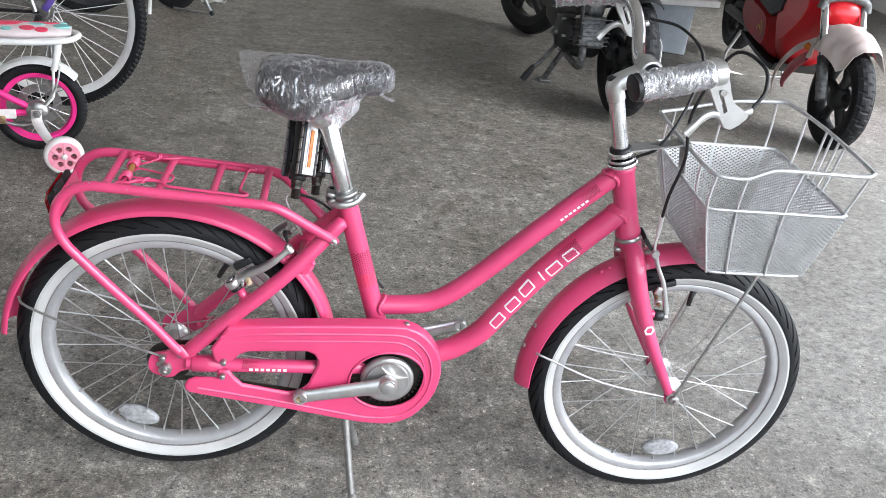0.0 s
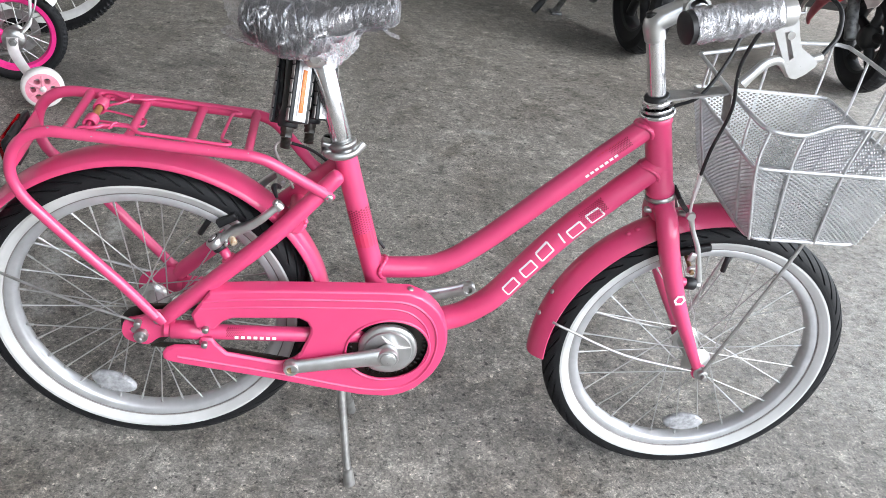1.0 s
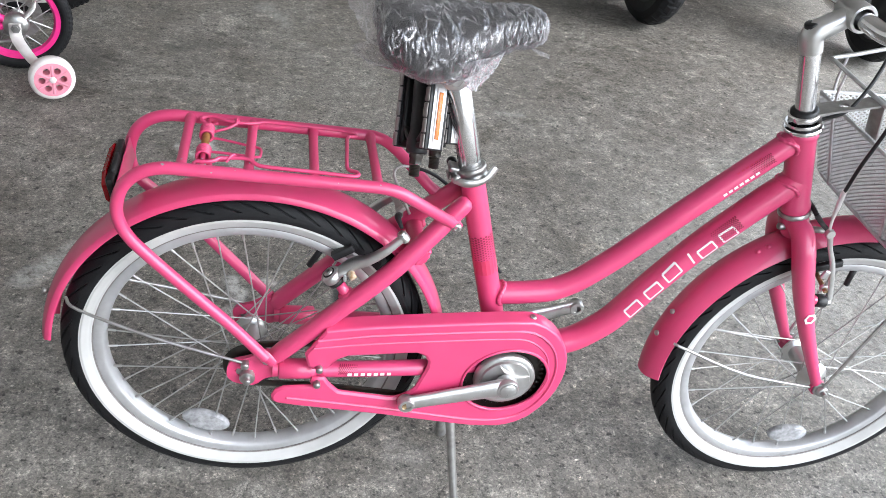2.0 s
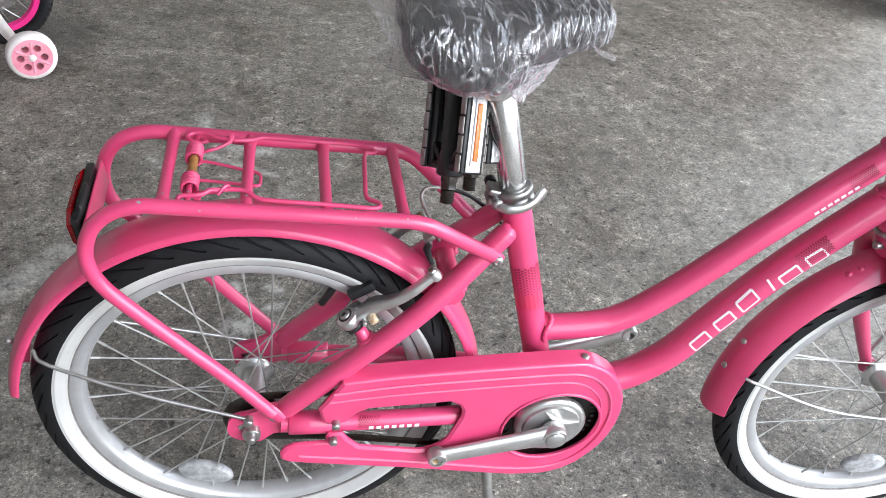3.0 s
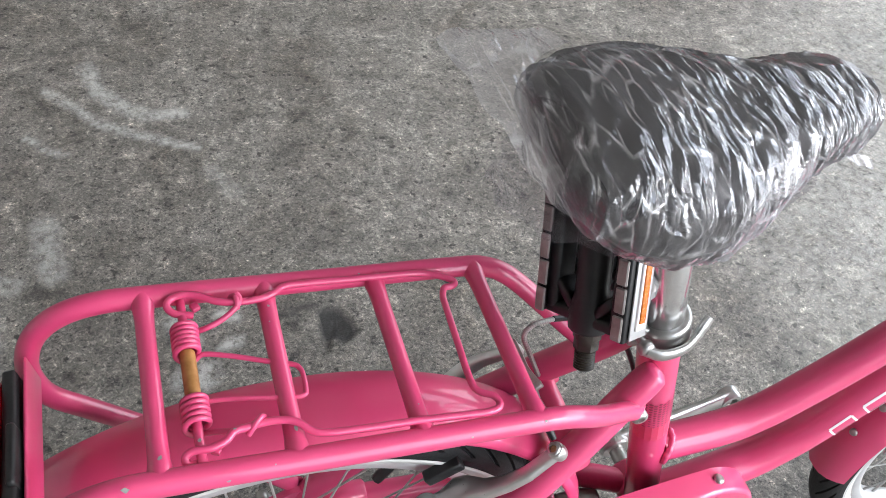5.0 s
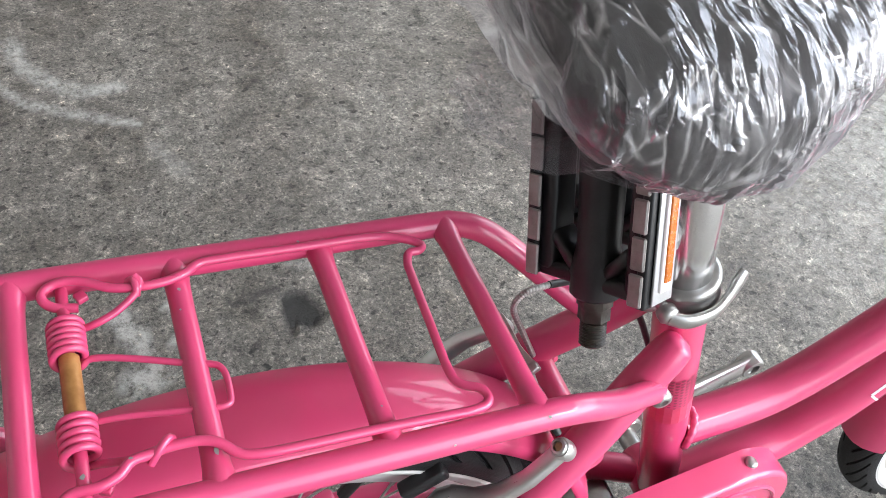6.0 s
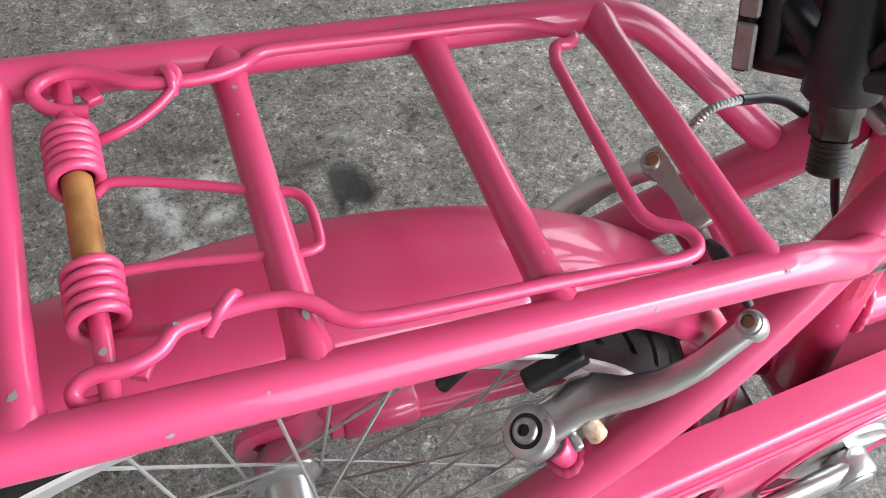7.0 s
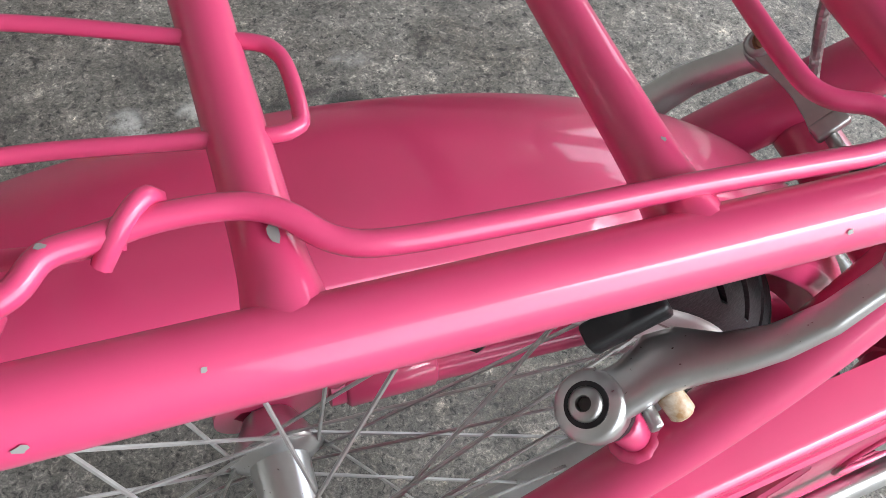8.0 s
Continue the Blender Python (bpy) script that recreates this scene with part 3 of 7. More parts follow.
    bm = lathe([(0.0, -0.006), (0.9, -0.006), (1.0, -0.003), (1.0, 0.003), (0.9, 0.006), (0.0, 0.006)], 28, AXLE)
    bm.transform(rm @ Matrix.Diagonal((0.036, 1, 0.0165, 1)))
    part("reflector", bm, CLEAR, rim, "clear oval spoke reflector")
    return rim


build_wheel("rear_wheel", RC, 0.2500, 0.060, 36, (-113, -20), 0.05)
build_wheel("front_wheel", FC, 0.2500, 0.048, 28, (-80, 2), 0.12, -1.7)

# frame tubes
fr = part("frame", lathe([(0.0, -0.036), (0.017, -0.036), (0.020, -0.033), (0.020, 0.033), (0.017, 0.036), (0.0, 0.036)], 24, Matrix.Translation(BB) @ AXLE), PINK, bike, "glossy pink welded step-through frame")
SEAT_TOP = V(0.272, 0, 0.576)
part("seat_tube", tube([SEAT_TOP, BB + V(0, 0, 0.0)], 0.0165, 20, 1), PINK, fr)
HT0, HT1 = V(0.7055, 0, 0.662), V(0.7415, 0, 0.539)
part("head_tube", lathe([(0.0195, 0), (0.0212, 0.002), (0.0212, 0.010), (0.0192, 0.014), (0.0192, 0.112), (0.0212, 0.117), (0.0212, 0.126), (0.0195, 0.1285)], 24, along(HT0, HT1)), PINK, fr)
TT = [V(0.706, 0, 0.651), V(0.668, 0, 0.614), V(0.636, 0, 0.583), V(0.605, 0, 0.552), V(0.573, 0, 0.520), V(0.541, 0, 0.4865), V(0.507, 0, 0.452), V(0.489, 0, 0.435), V(0.472, 0, 0.420), V(0.455, 0, 0.406), V(0.437, 0, 0.395), V(0.416, 0, 0.386), V(0.38, 0, 0.381), V(0.34, 0, 0.379)]
part("top_tube", tube(TT, 0.0165, 18, 4), PINK, fr)
DT = [V(0.731, 0, 0.590), V(0.688, 0, 0.547), V(0.659, 0, 0.516), V(0.628, 0, 0.482), V(0.598, 0, 0.445), V(0.563, 0, 0.397), V(0.546, 0, 0.372), V(0.531, 0, 0.350), V(0.516, 0, 0.331), V(0.498, 0, 0.315), V(0.476, 0, 0.299), V(0.455, 0, 0.290), V(0.41, 0, 0.276), V(0.366, 0, 0.267)]
part("down_tube", tube(DT, 0.0195, 20, 4), PINK, fr)


def weld(p, t, r, tr, low=0.0026, high=0.0038, n=36):
    """A rippled weld bead round a joint at p on the axis t."""
    pts = []
    t = Vector(t).normalized()
    s = V(0, 1, 0)
    u = t.cross(s)
    for i in range(n):
        a = 2 * math.pi * i / n
        pts.append(Vector(p) + (s * math.cos(a) + u * math.sin(a)) * r + t * tr * (math.cos(a) ** 2))
    return tube(pts, [low if i % 2 else high for i in range(n + 1)], 8, 2, True)


for p, t, r, tr in ((TT[0] + V(-0.016, 0, -0.0165), (0.7, 0, 0.72), 0.0165, 0.010), (DT[0] + V(-0.017, 0, -0.020), (0.64, 0, 0.77), 0.0192, 0.010), (V(0.3480, 0, 0.379), (-1, 0, 0), 0.0160, 0.009)):
    part("weld_bead", weld(p, t, r, tr), PINK, fr, "rippled weld bead under pink paint")

for s in (-1, 1):
    part("seat_stay", tube([V(0.030, s * 0.0575, 0.304), V(0.042, s * 0.0585, 0.318), V(0.078, s * 0.058, 0.353), V(0.115, s * 0.056, 0.389), V(0.150, s * 0.052, 0.420), V(0.185, s * 0.0455, 0.4525), V(0.220, s * 0.0355, 0.488), V(0.245, s * 0.027, 0.5145), V(0.262, s * 0.022, 0.533), V(0.2685, s * 0.0205, 0.540), V(0.2715, s * 0.020, 0.543)], [0.0105, 0.0125, 0.0125, 0.0125, 0.0125, 0.0125, 0.0125, 0.0125, 0.0122, 0.0108, 0.0055], 18, 5), PINK, fr)
    part("chain_stay", tube([V(0.030, s * 0.058, 0.286), V(0.10, s * 0.056, 0.283), V(0.22, s * 0.050, 0.281), V(0.30, s * 0.036, 0.274), V(0.35, s * 0.02, 0.267)], [0.0115, 0.0115, 0.0115, 0.0125, 0.013], 16, 5), PINK, fr)
    # dropout plate, slotted, with its adaptor sleeve
    out = round2([(-0.030, 0.284), (-0.024, 0.300), (-0.002, 0.307), (0.018, 0.318), (0.034, 0.316), (0.046, 0.298), (0.044, 0.276), (0.022, 0.271), (0.006, 0.258), (-0.016, 0.261), (-0.028, 0.270)], 3)
    slot = [(-0.020, 0.283), (-0.016, 0.288), (0.004, 0.285), (0.006, 0.280), (0.002, 0.274), (-0.016, 0.277)]
    part("dropout", sheet([out, slot], s * 0.061, s * 0.055), PINK, fr, "pink dropout plate with a slot")
    part("sleeve", rod(V(0.038, s * 0.058, 0.2855), V(0.088, s * 0.057, 0.285), 0.0142, 18, edge=0.002), PINK, fr)
    part("axle_nut", lathe([(0.0, 0.0), (0.0165, 0.0), (0.0165, 0.003), (0.0105, 0.0035), (0.0105, 0.011), (0.0098, 0.012), (0.005, 0.012), (0.005, 0.019), (0.0042, 0.020), (0.0, 0.020)], 6 if s > 0 else 12, Matrix.Translation(RC + V(0, s * 0.061, -0.001)) @ (AXLE if s < 0 else AXLE.inverted())), STEEL, bike, "zinc axle nut and washer")
    part("stay_bolt", rod(V(0.022, s * 0.060, 0.308), V(0.022, s * 0.072, 0.308), 0.0052, 8, edge=0.0012), STEEL, bike, "small round-headed bolt")
part("seat_stay_bridge", tube([V(0.213, -0.046, 0.470), V(0.213, 0.046, 0.470)], 0.0115, 16, 1), PINK, fr)
for s in (-1, 1):
    ring = [V(0.213 + 0.0135 * math.cos(a), s * (0.0365 - 0.004 * math.cos(2 * a)), 0.470 + 0.0135 * math.sin(a)) for a in np.linspace(0, 2 * math.pi, 30, endpoint=False)]
    part("weld_bead", tube(ring, [0.0026 if i % 2 else 0.0042 for i in range(31)], 8, 2, True), PINK, fr, "rippled weld bead under pink paint")
part("chain_stay_bridge", tube([V(0.262, -0.045, 0.278), V(0.262, 0.045, 0.278)], 0.007, 12, 1), PINK, fr)

# seat post, clamp
post_dir = (SEAT_TOP - BB).normalized()
POST_TOP = SEAT_TOP + post_dir * 0.135
pst = rod(SEAT_TOP - post_dir * 0.02, POST_TOP, 0.0150, 40, edge=0.0008)
part("seat_post", pst, POST_ALLOY, bike, "bare satin alloy seat post")
cl = part("seat_clamp", lathe([(0.0165, -0.014), (0.0198, -0.0135), (0.0206, -0.011), (0.0206, -0.005), (0.0192, -0.0038), (0.0188, 0.000), (0.0200, 0.0015), (0.0208, 0.004), (0.0204, 0.007), (0.0178, 0.0085), (0.0151, 0.0085)], 32, along(SEAT_TOP, POST_TOP) @ Matrix.Rotation(radians(-5), 4, "Y")), STEEL, bike, "silver quick-release seat clamp with flat lever")
for z in (-0.0085, 0.003):
    part("clamp_ear", block((0.014, 0.020, 0.0075), Matrix.Translation(SEAT_TOP + V(-0.023, 0.0, z)) @ Matrix.Rotation(radians(14), 4, "Y"), 0.002), STEEL, cl)
part("clamp_bolt", rod(SEAT_TOP + V(-0.022, -0.020, -0.003), SEAT_TOP + V(-0.022, 0.020, -0.003), 0.0034, 12, edge=0.001), STEEL, cl)
part("clamp_nut", lathe([(0.0, 0.0), (0.0060, 0.0), (0.0066, 0.002), (0.0066, 0.007), (0.0052, 0.009), (0.0, 0.009)], 14, Matrix.Translation(SEAT_TOP + V(-0.022, 0.017, -0.001)) @ AXLE.inverted()), BLACK, cl, "small black nut")
part("cam", lathe([(0.0, 0.0), (0.0055, 0.0), (0.0062, 0.002), (0.0062, 0.006), (0.004, 0.008), (0.0, 0.008)], 16, Matrix.Translation(SEAT_TOP + V(-0.021, -0.014, -0.004)) @ AXLE), STEEL, cl)
lv = tube([SEAT_TOP + V(-0.021, -0.020, -0.005), SEAT_TOP + V(-0.010, -0.0250, -0.006), SEAT_TOP + V(0.006, -0.0245, -0.004), SEAT_TOP + V(0.018, -0.0190, 0.000), SEAT_TOP + V(0.024, -0.015, 0.006), SEAT_TOP + V(0.029, -0.012, 0.012)], [0.0052, 0.0056, 0.0050, 0.0048, 0.0062, 0.0050], 12, 5, flat=0.55)
part("lever", lv, STEEL, cl, "flat-tipped release lever")

# saddle: x, half width, top, lower edge
SADDLE = [(0.1350, 0.024, 0.775, 0.746), (0.1375, 0.046, 0.779, 0.740), (0.145, 0.055, 0.783, 0.731), (0.164, 0.0645, 0.786, 0.7195), (0.189, 0.0705, 0.787, 0.711), (0.2192, 0.0690, 0.787, 0.7115), (0.245, 0.0585, 0.787, 0.7230), (0.271, 0.0425, 0.788, 0.7411), (0.294, 0.0345, 0.790, 0.7508), (0.310, 0.030, 0.791, 0.7527), (0.322, 0.0225, 0.788, 0.7564), (0.330, 0.0099, 0.780, 0.7618)]


def saddle_skin(grow, drop, seed, crease, nx=4, na=20):
    bm = bmesh.new()
    rows = [[v[i] for v in SADDLE] for i in range(4)]
    ts = np.linspace(0, len(SADDLE) - 1, (len(SADDLE) - 1) * nx + 1)
    rings = []
    for t in ts:
        x, w, zt, zb = (float(np.interp(t, range(len(SADDLE)), r)) for r in rows)
        x = x + grow * (1 if t > 8 else -1 if t < 2 else 0)
        w, zt, zb = w + grow, zt + grow * 0.5, zb - drop
        waist = 0.20 * math.exp(-((x - 0.262) / 0.034) ** 2)
        ring = []
        for j in range(na):
            a = 2 * math.pi * j / na
            ca, sa = math.cos(a), math.sin(a)
            y = w * math.copysign(abs(ca) ** 0.75, ca) * (1 - waist if ca > 0 or not crease else 1.0)
            mid = zb + (zt - zb) * 0.45
            z = mid + (zt - mid) * abs(sa) ** 0.7 if sa > 0 else mid - (mid - zb) * abs(sa) ** 0.8
            p = V(x + 0.010 * (1 - (y / max(w, 0.03)) ** 2) * max(0.0, 1 - t / 3.0), y, z)
            if crease:
                q = V((p.x + 0.5 * abs(p.y)) * 62 + seed, p.y * 17, p.z * 22)
                ridge = 1 - abs(noise.noise(q + V(1, 1, 1) * 0.9 * noise.noise(p * 30))) * 2.2
                p += V(0.2, math.copysign(1, ca) * 0.7, 0.7 if sa > 0 else -0.5) * crease * (ridge ** 3 + 0.35 * noise.noise(p * 70)) * 0.6
            ring.append(bm.verts.new(p))
        rings.append(ring)
    ring_bridge(bm, rings)
    return bm


sd = part("saddle", saddle_skin(0, 0, 0, 0), LEATHER, bike, "black vinyl saddle wrapped in crinkled clear film")
part("rail", tube([V(0.150, -0.022, 0.735), V(0.190, -0.022, 0.722), V(0.240, -0.020, 0.724), V(0.300, -0.010, 0.762)], 0.0036, 8, 5), STEEL, sd)
part("rail", tube([V(0.150, 0.022, 0.735), V(0.190, 0.022, 0.722), V(0.240, 0.020, 0.724), V(0.300, 0.010, 0.762)], 0.0036, 8, 5), STEEL, sd)
part("rail_clamp", lathe([(0.0, -0.030), (0.012, -0.030), (0.017, -0.026), (0.017, 0.026), (0.012, 0.030), (0.0, 0.030)], 20, Matrix.Translation(POST_TOP + V(-0.006, 0, 0.006)) @ AXLE), ALLOY, sd, "alloy saddle clamp")
part("clamp_nut", lathe([(0.0, 0), (0.0085, 0), (0.0085, 0.005), (0.007, 0.007), (0.0, 0.007)], 6, Matrix.Translation(POST_TOP + V(-0.006, -0.030, 0.006)) @ AXLE), STEEL, sd)
part("film_wrap", saddle_skin(0.0030, 0.003, 3.3, 0.0030, 9, 110), FILM, sd, "crinkled clear plastic film over the saddle", False)


def film_skirt():
    """Loose film gathered from the saddle's lower edge down to the seat post."""
    bm = bmesh.new()
    rings = []
    for i in range(9):
        t = i / 8
        ring = []
        for j in range(56):
            a = 2 * math.pi * j / 56
            wx, wy = 0.095 * (1 - t) + 0.026 * t, 0.066 * (1 - t) + 0.024 * t
            cx, cz = 0.205 * (1 - t) + 0.242 * t, 0.742 * (1 - t) + 0.700 * t + 0.018 * math.cos(a) * (1 - t)
            p = V(cx + wx * math.cos(a), wy * math.sin(a), cz)
            k = noise.noise(V(math.cos(a) * 5, math.sin(a) * 5, t * 2 + 7))
            p += V(math.cos(a), math.sin(a), 0) * 0.010 * k + V(0, 0, 0.006 * noise.noise(p * 50))
            ring.append(bm.verts.new(p))
        rings.append(ring)
    ring_bridge(bm, rings, caps=False)
    return bm


def film_flap(base, tip, width, seed):
    bm = bmesh.new()
    base, tip = Vector(base), Vector(tip)
    d = tip - base
    s = d.cross(V(0, 0, 1)).normalized()
    rows = []
    for i in range(13):
        t = i / 12
        w = width * (1 - 0.45 * t) * (1 + 0.15 * math.sin(i * 2.3 + seed))
        row = []
        for j in range(13):
            u = j / 6 - 1
            p = base + d * t + s * w * u
            p += V(0, 0, 1) * (0.014 * noise.noise(p * 30 + V(seed, 0, 0)) - 0.02 * t * t)
            row.append(bm.verts.new(p))
        rows.append(row)
    for a, b in zip(rows, rows[1:]):
        for i in range(12):
            bm.faces.new((a[i], a[i + 1], b[i + 1], b[i]))
    return bm


part("film_skirt", film_skirt(), SKIRT_FILM, sd, "loose gathered end of the plastic film")


def film_overhang():
    """Film standing off the saddle's back edge, widest at one rear corner."""
    inner = spline([V(0.143, -0.056, 0.748), V(0.137, -0.030, 0.758), V(0.136, 0.010, 0.766), V(0.139, 0.040, 0.770), V(0.148, 0.056, 0.773), V(0.172, 0.066, 0.776)], 8)
    outer = spline([V(0.141, -0.0585, 0.746), V(0.123, -0.038, 0.757), V(0.110, 0.002, 0.767), V(0.104, 0.036, 0.769), V(0.101, 0.088, 0.770), V(0.163, 0.084, 0.772)], 8)
    bm = bmesh.new()
    rows = []
    for k in range(9):
        t = k / 8
        row = []
        for i, (a, b) in enumerate(zip(inner, outer)):
            p = a.lerp(b, t * (1 + 0.07 * noise.noise(V(i * 0.4, 3, 0))))
            p += V(0.3, 0.3, 1) * 0.0045 * noise.noise(p * 55) * min(1.0, 3 * t)
            row.append(bm.verts.new(p))
        rows.append(row)
    for a, b in zip(rows, rows[1:]):
        for i in range(len(a) - 1):
            bm.faces.new((a[i], a[i + 1], b[i + 1], b[i]))
    return bm


part("film_flap", film_overhang(), LOOSE_FILM, sd, "loose milky overhang of the plastic film", False)
part("film_flap", film_flap((0.302, -0.020, 0.757), (0.334, -0.030, 0.766), 0.006, 8.0), LOOSE_FILM, sd, "twisted tail of the plastic film")

# fenders
def fender(c, r0, a0, a1, half, depth, segs, flange=0.0):
    bm = bmesh.new()
    ys = [half * v for v in (-1, -0.97, -0.85, -0.6, -0.3, 0, 0.3, 0.6, 0.85, 0.97, 1)]
    if flange:
        ys = [half * v for v in (-1, -0.985, -0.955, -0.92, -0.75, -0.5, -0.25, 0, 0.25, 0.5, 0.75, 0.92, 0.955, 0.985, 1)]
    prof = [(y, r0 - depth * abs(y / half) ** 2.6) for y in ys]
    if flange:
        prof = [(y, r0 - (depth - flange) * min(1.0, abs(y / half) / 0.955) ** 2.5 - flange * max(0.0, (abs(y / half) - 0.955) / 0.045) ** 0.8) for y in ys]
    loop = prof + [(y * 0.965, r - 0.0016) for y, r in prof[::-1]]
    rings = []
    for i in range(segs + 1):
        a = radians(a0 + (a1 - a0) * i / segs)
        rings.append([bm.verts.new(c + V(r * math.cos(a), y, r * math.sin(a))) for y, r in loop])
    ring_bridge(bm, rings)
    return bm


part("rear_fender", fender(V(0.0, -0.001, 0.277), 0.2735, 12, 173.5, 0.0285, 0.0140, 96, 0.0070), PINK, bike, "glossy pink steel mudguard over the rear wheel")
part("front_fender", fender(FC, 0.2785, 77, 183, 0.029, 0.0215, 72), PINK, bike, "glossy pink steel mudguard over the front wheel")
for s in (-1, 1):
    part("rear_fender_stay", tube([V(-0.231, s * 0.033 + 0.004, 0.380), V(-0.215, s * 0.040, 0.368), V(-0.12, s * 0.055, 0.335), V(-0.006, s * 0.064, 0.300)], 0.0022, 8, 4), STEEL, bike, "thin steel mudguard stay")
    part("front_fender_stay", tube([V(0.615, s * 0.033, 0.316), V(0.635, s * 0.040, 0.310), V(0.738, s * 0.052, 0.272), V(0.859, s * 0.054, 0.2470)], 0.0022, 8, 4), STEEL, bike, "thin steel mudguard stay")
    part("fender_bolt", rod(V(-0.006, s * 0.060, 0.299), V(-0.006, s * 0.072, 0.299), 0.0055, 10, edge=0.001), STEEL, bike)
a = radians(158)
part("fender_screw", rod(FC + V(0.2760 * math.cos(a), -0.004, 0.2760 * math.sin(a)), FC + V(0.2815 * math.cos(a), -0.006, 0.2815 * math.sin(a)), 0.004, 10, edge=0.001), STEEL, bike)
a = radians(167)
part("fender_screw", rod(FC + V(0.2760 * math.cos(a), -0.004, 0.2760 * math.sin(a)), FC + V(0.2810 * math.cos(a), -0.006, 0.2810 * math.sin(a)), 0.0042, 12, edge=0.001), STEEL, bike)
part("fender_screw", rod(RC + V(-0.256, -0.006, 0.092), RC + V(-0.262, -0.008, 0.094), 0.004, 10, edge=0.001), STEEL, bike)

# chain case, chain, cranks
CASE = [(0.098, 0.368), (0.13, 0.3705), (0.165, 0.372), (0.274, 0.3725), (0.345, 0.372), (0.385, 0.37), (0.405, 0.361), (0.421, 0.349), (0.434, 0.334), (0.443, 0.318), (0.45, 0.299), (0.4525, 0.277), (0.451, 0.256), (0.446, 0.235), (0.437, 0.215), (0.425, 0.199), (0.411, 0.184), (0.393, 0.174), (0.378, 0.1695), (0.363, 0.168), (0.323, 0.172), (0.284, 0.181), (0.187, 0.206), (0.06, 0.235), (0.038, 0.241), (0.0305, 0.247), (0.0295, 0.257), (0.035, 0.266), (0.046, 0.2705), (0.084, 0.2695), (0.081, 0.277), (0.084, 0.2845), (0.1, 0.2845), (0.106, 0.274), (0.121, 0.257), (0.191, 0.24), (0.201, 0.2395), (0.211, 0.2425), (0.221, 0.248), (0.229, 0.257), (0.242, 0.294), (0.242, 0.305), (0.237, 0.315), (0.225, 0.322), (0.13, 0.322), (0.116, 0.316), (0.104, 0.302), (0.084, 0.3), (0.077, 0.306), (0.072, 0.328)]
HOLE = circle2(0.3605, 0.2625, 0.0635, 0.0565, 48)


def case_y(x):
    return -0.052 - (0.40 - x) * 0.075


def slant(bm, back=0.0):
    """Moves a plate drawn at depth 0 onto the case's slanting face."""
    for v in bm.verts:
        v.co.y += case_y(v.co.x) + back
    return bm


def inset(loop, d):
    """The outline moved inwards by d."""
    out = []
    n = len(loop)
    turn = 1 if sum(loop[i - 1][0] * loop[i][1] - loop[i][0] * loop[i - 1][1] for i in range(n)) > 0 else -1
    for i in range(n):
        a, b, c = (Vector(loop[(i + k) % n]) for k in (-1, 0, 1))
        e, f = (b - a).normalized(), (c - b).normalized()
        m = (Vector((-e.y, e.x)) + Vector((-f.y, f.x))).normalized() * turn
        out.append((b.x + m.x * d, b.y + m.y * d))
    return out


cc = part("chain_case", slant(sheet([inset(CASE, 0.0035), HOLE], -0.0015, 0.0015)), PINK, bike, "pink pressed-steel chain case")
bm = bmesh.new()
rows = []
for d, y in ((0.0037, -0.0014), (0.0022, -0.0010), (0.0008, 0.0006), (0.0, 0.0030), (0.0, 0.0230), (0.0016, 0.0230), (0.0016, 0.0030), (0.0037, 0.0014)):
    rows.append([bm.verts.new((x, y, z)) for x, z in inset(CASE, d)[:25]])
for a, b in zip(rows, rows[1:]):
    for i in range(len(a) - 1):
        bm.faces.new((a[i], a[i + 1], b[i + 1], b[i]))
part("case_edge", slant(bm), PINK, cc)
bm = bmesh.new()
rows = []
back = inset(CASE, 0.0037)[24:] + inset(CASE, 0.0037)[:1]
lip = CASE[24:] + CASE[:1]
for loop, y in ((back, -0.0014), (lip, 0.0008), (lip, 0.0040), (back, 0.0014)):
    rows.append([bm.verts.new((x, y, z)) for x, z in loop])
for a, b in zip(rows, rows[1:]):
    for i in range(len(a) - 1):
        bm.faces.new((a[i], a[i + 1], b[i + 1], b[i]))
part("case_lip", slant(bm), PINK, cc)
RIDGE = [(0.088, 0.352), (0.165, 0.357), (0.274, 0.357), (0.345, 0.356), (0.380, 0.353), (0.404, 0.341), (0.424, 0.318), (0.434, 0.290), (0.435, 0.262), (0.428, 0.232), (0.411, 0.205), (0.385, 0.188), (0.355, 0.184), (0.323, 0.187), (0.284, 0.196), (0.187, 0.221), (0.050, 0.252)]
part("ridge", slant(tube([(x, -0.0015, z) for x, z in RIDGE], 0.0022, 6, 5)), PINK, cc)
part("ridge", slant(tube([(0.083, -0.0015, 0.339), (0.165, -0.0015, 0.343), (0.274, -0.0015, 0.343), (0.345, -0.0015, 0.342), (0.376, -0.0015, 0.339), (0.397, -0.0015, 0.328), (0.414, -0.0015, 0.309), (0.422, -0.0015, 0.287), (0.423, -0.0015, 0.262), (0.416, -0.0015, 0.237), (0.402, -0.0015, 0.214)], 0.0016, 6, 3)), PINK, cc)
part("hole_lip", slant(tube([(x, -0.0015, z) for x, z in circle2(0.3605, 0.2625, 0.065, 0.058, 40)], 0.0024, 8, 1, True)), PINK, cc)
part("guard_plate", lathe([(0.0, 0.0), (0.084, 0.0), (0.084, 0.003), (0.0, 0.003)], 48, Matrix.Translation((0.3625, -0.034, 0.266)) @ AXLE), BLACK_GREASE, cc, "dark greasy chainring")
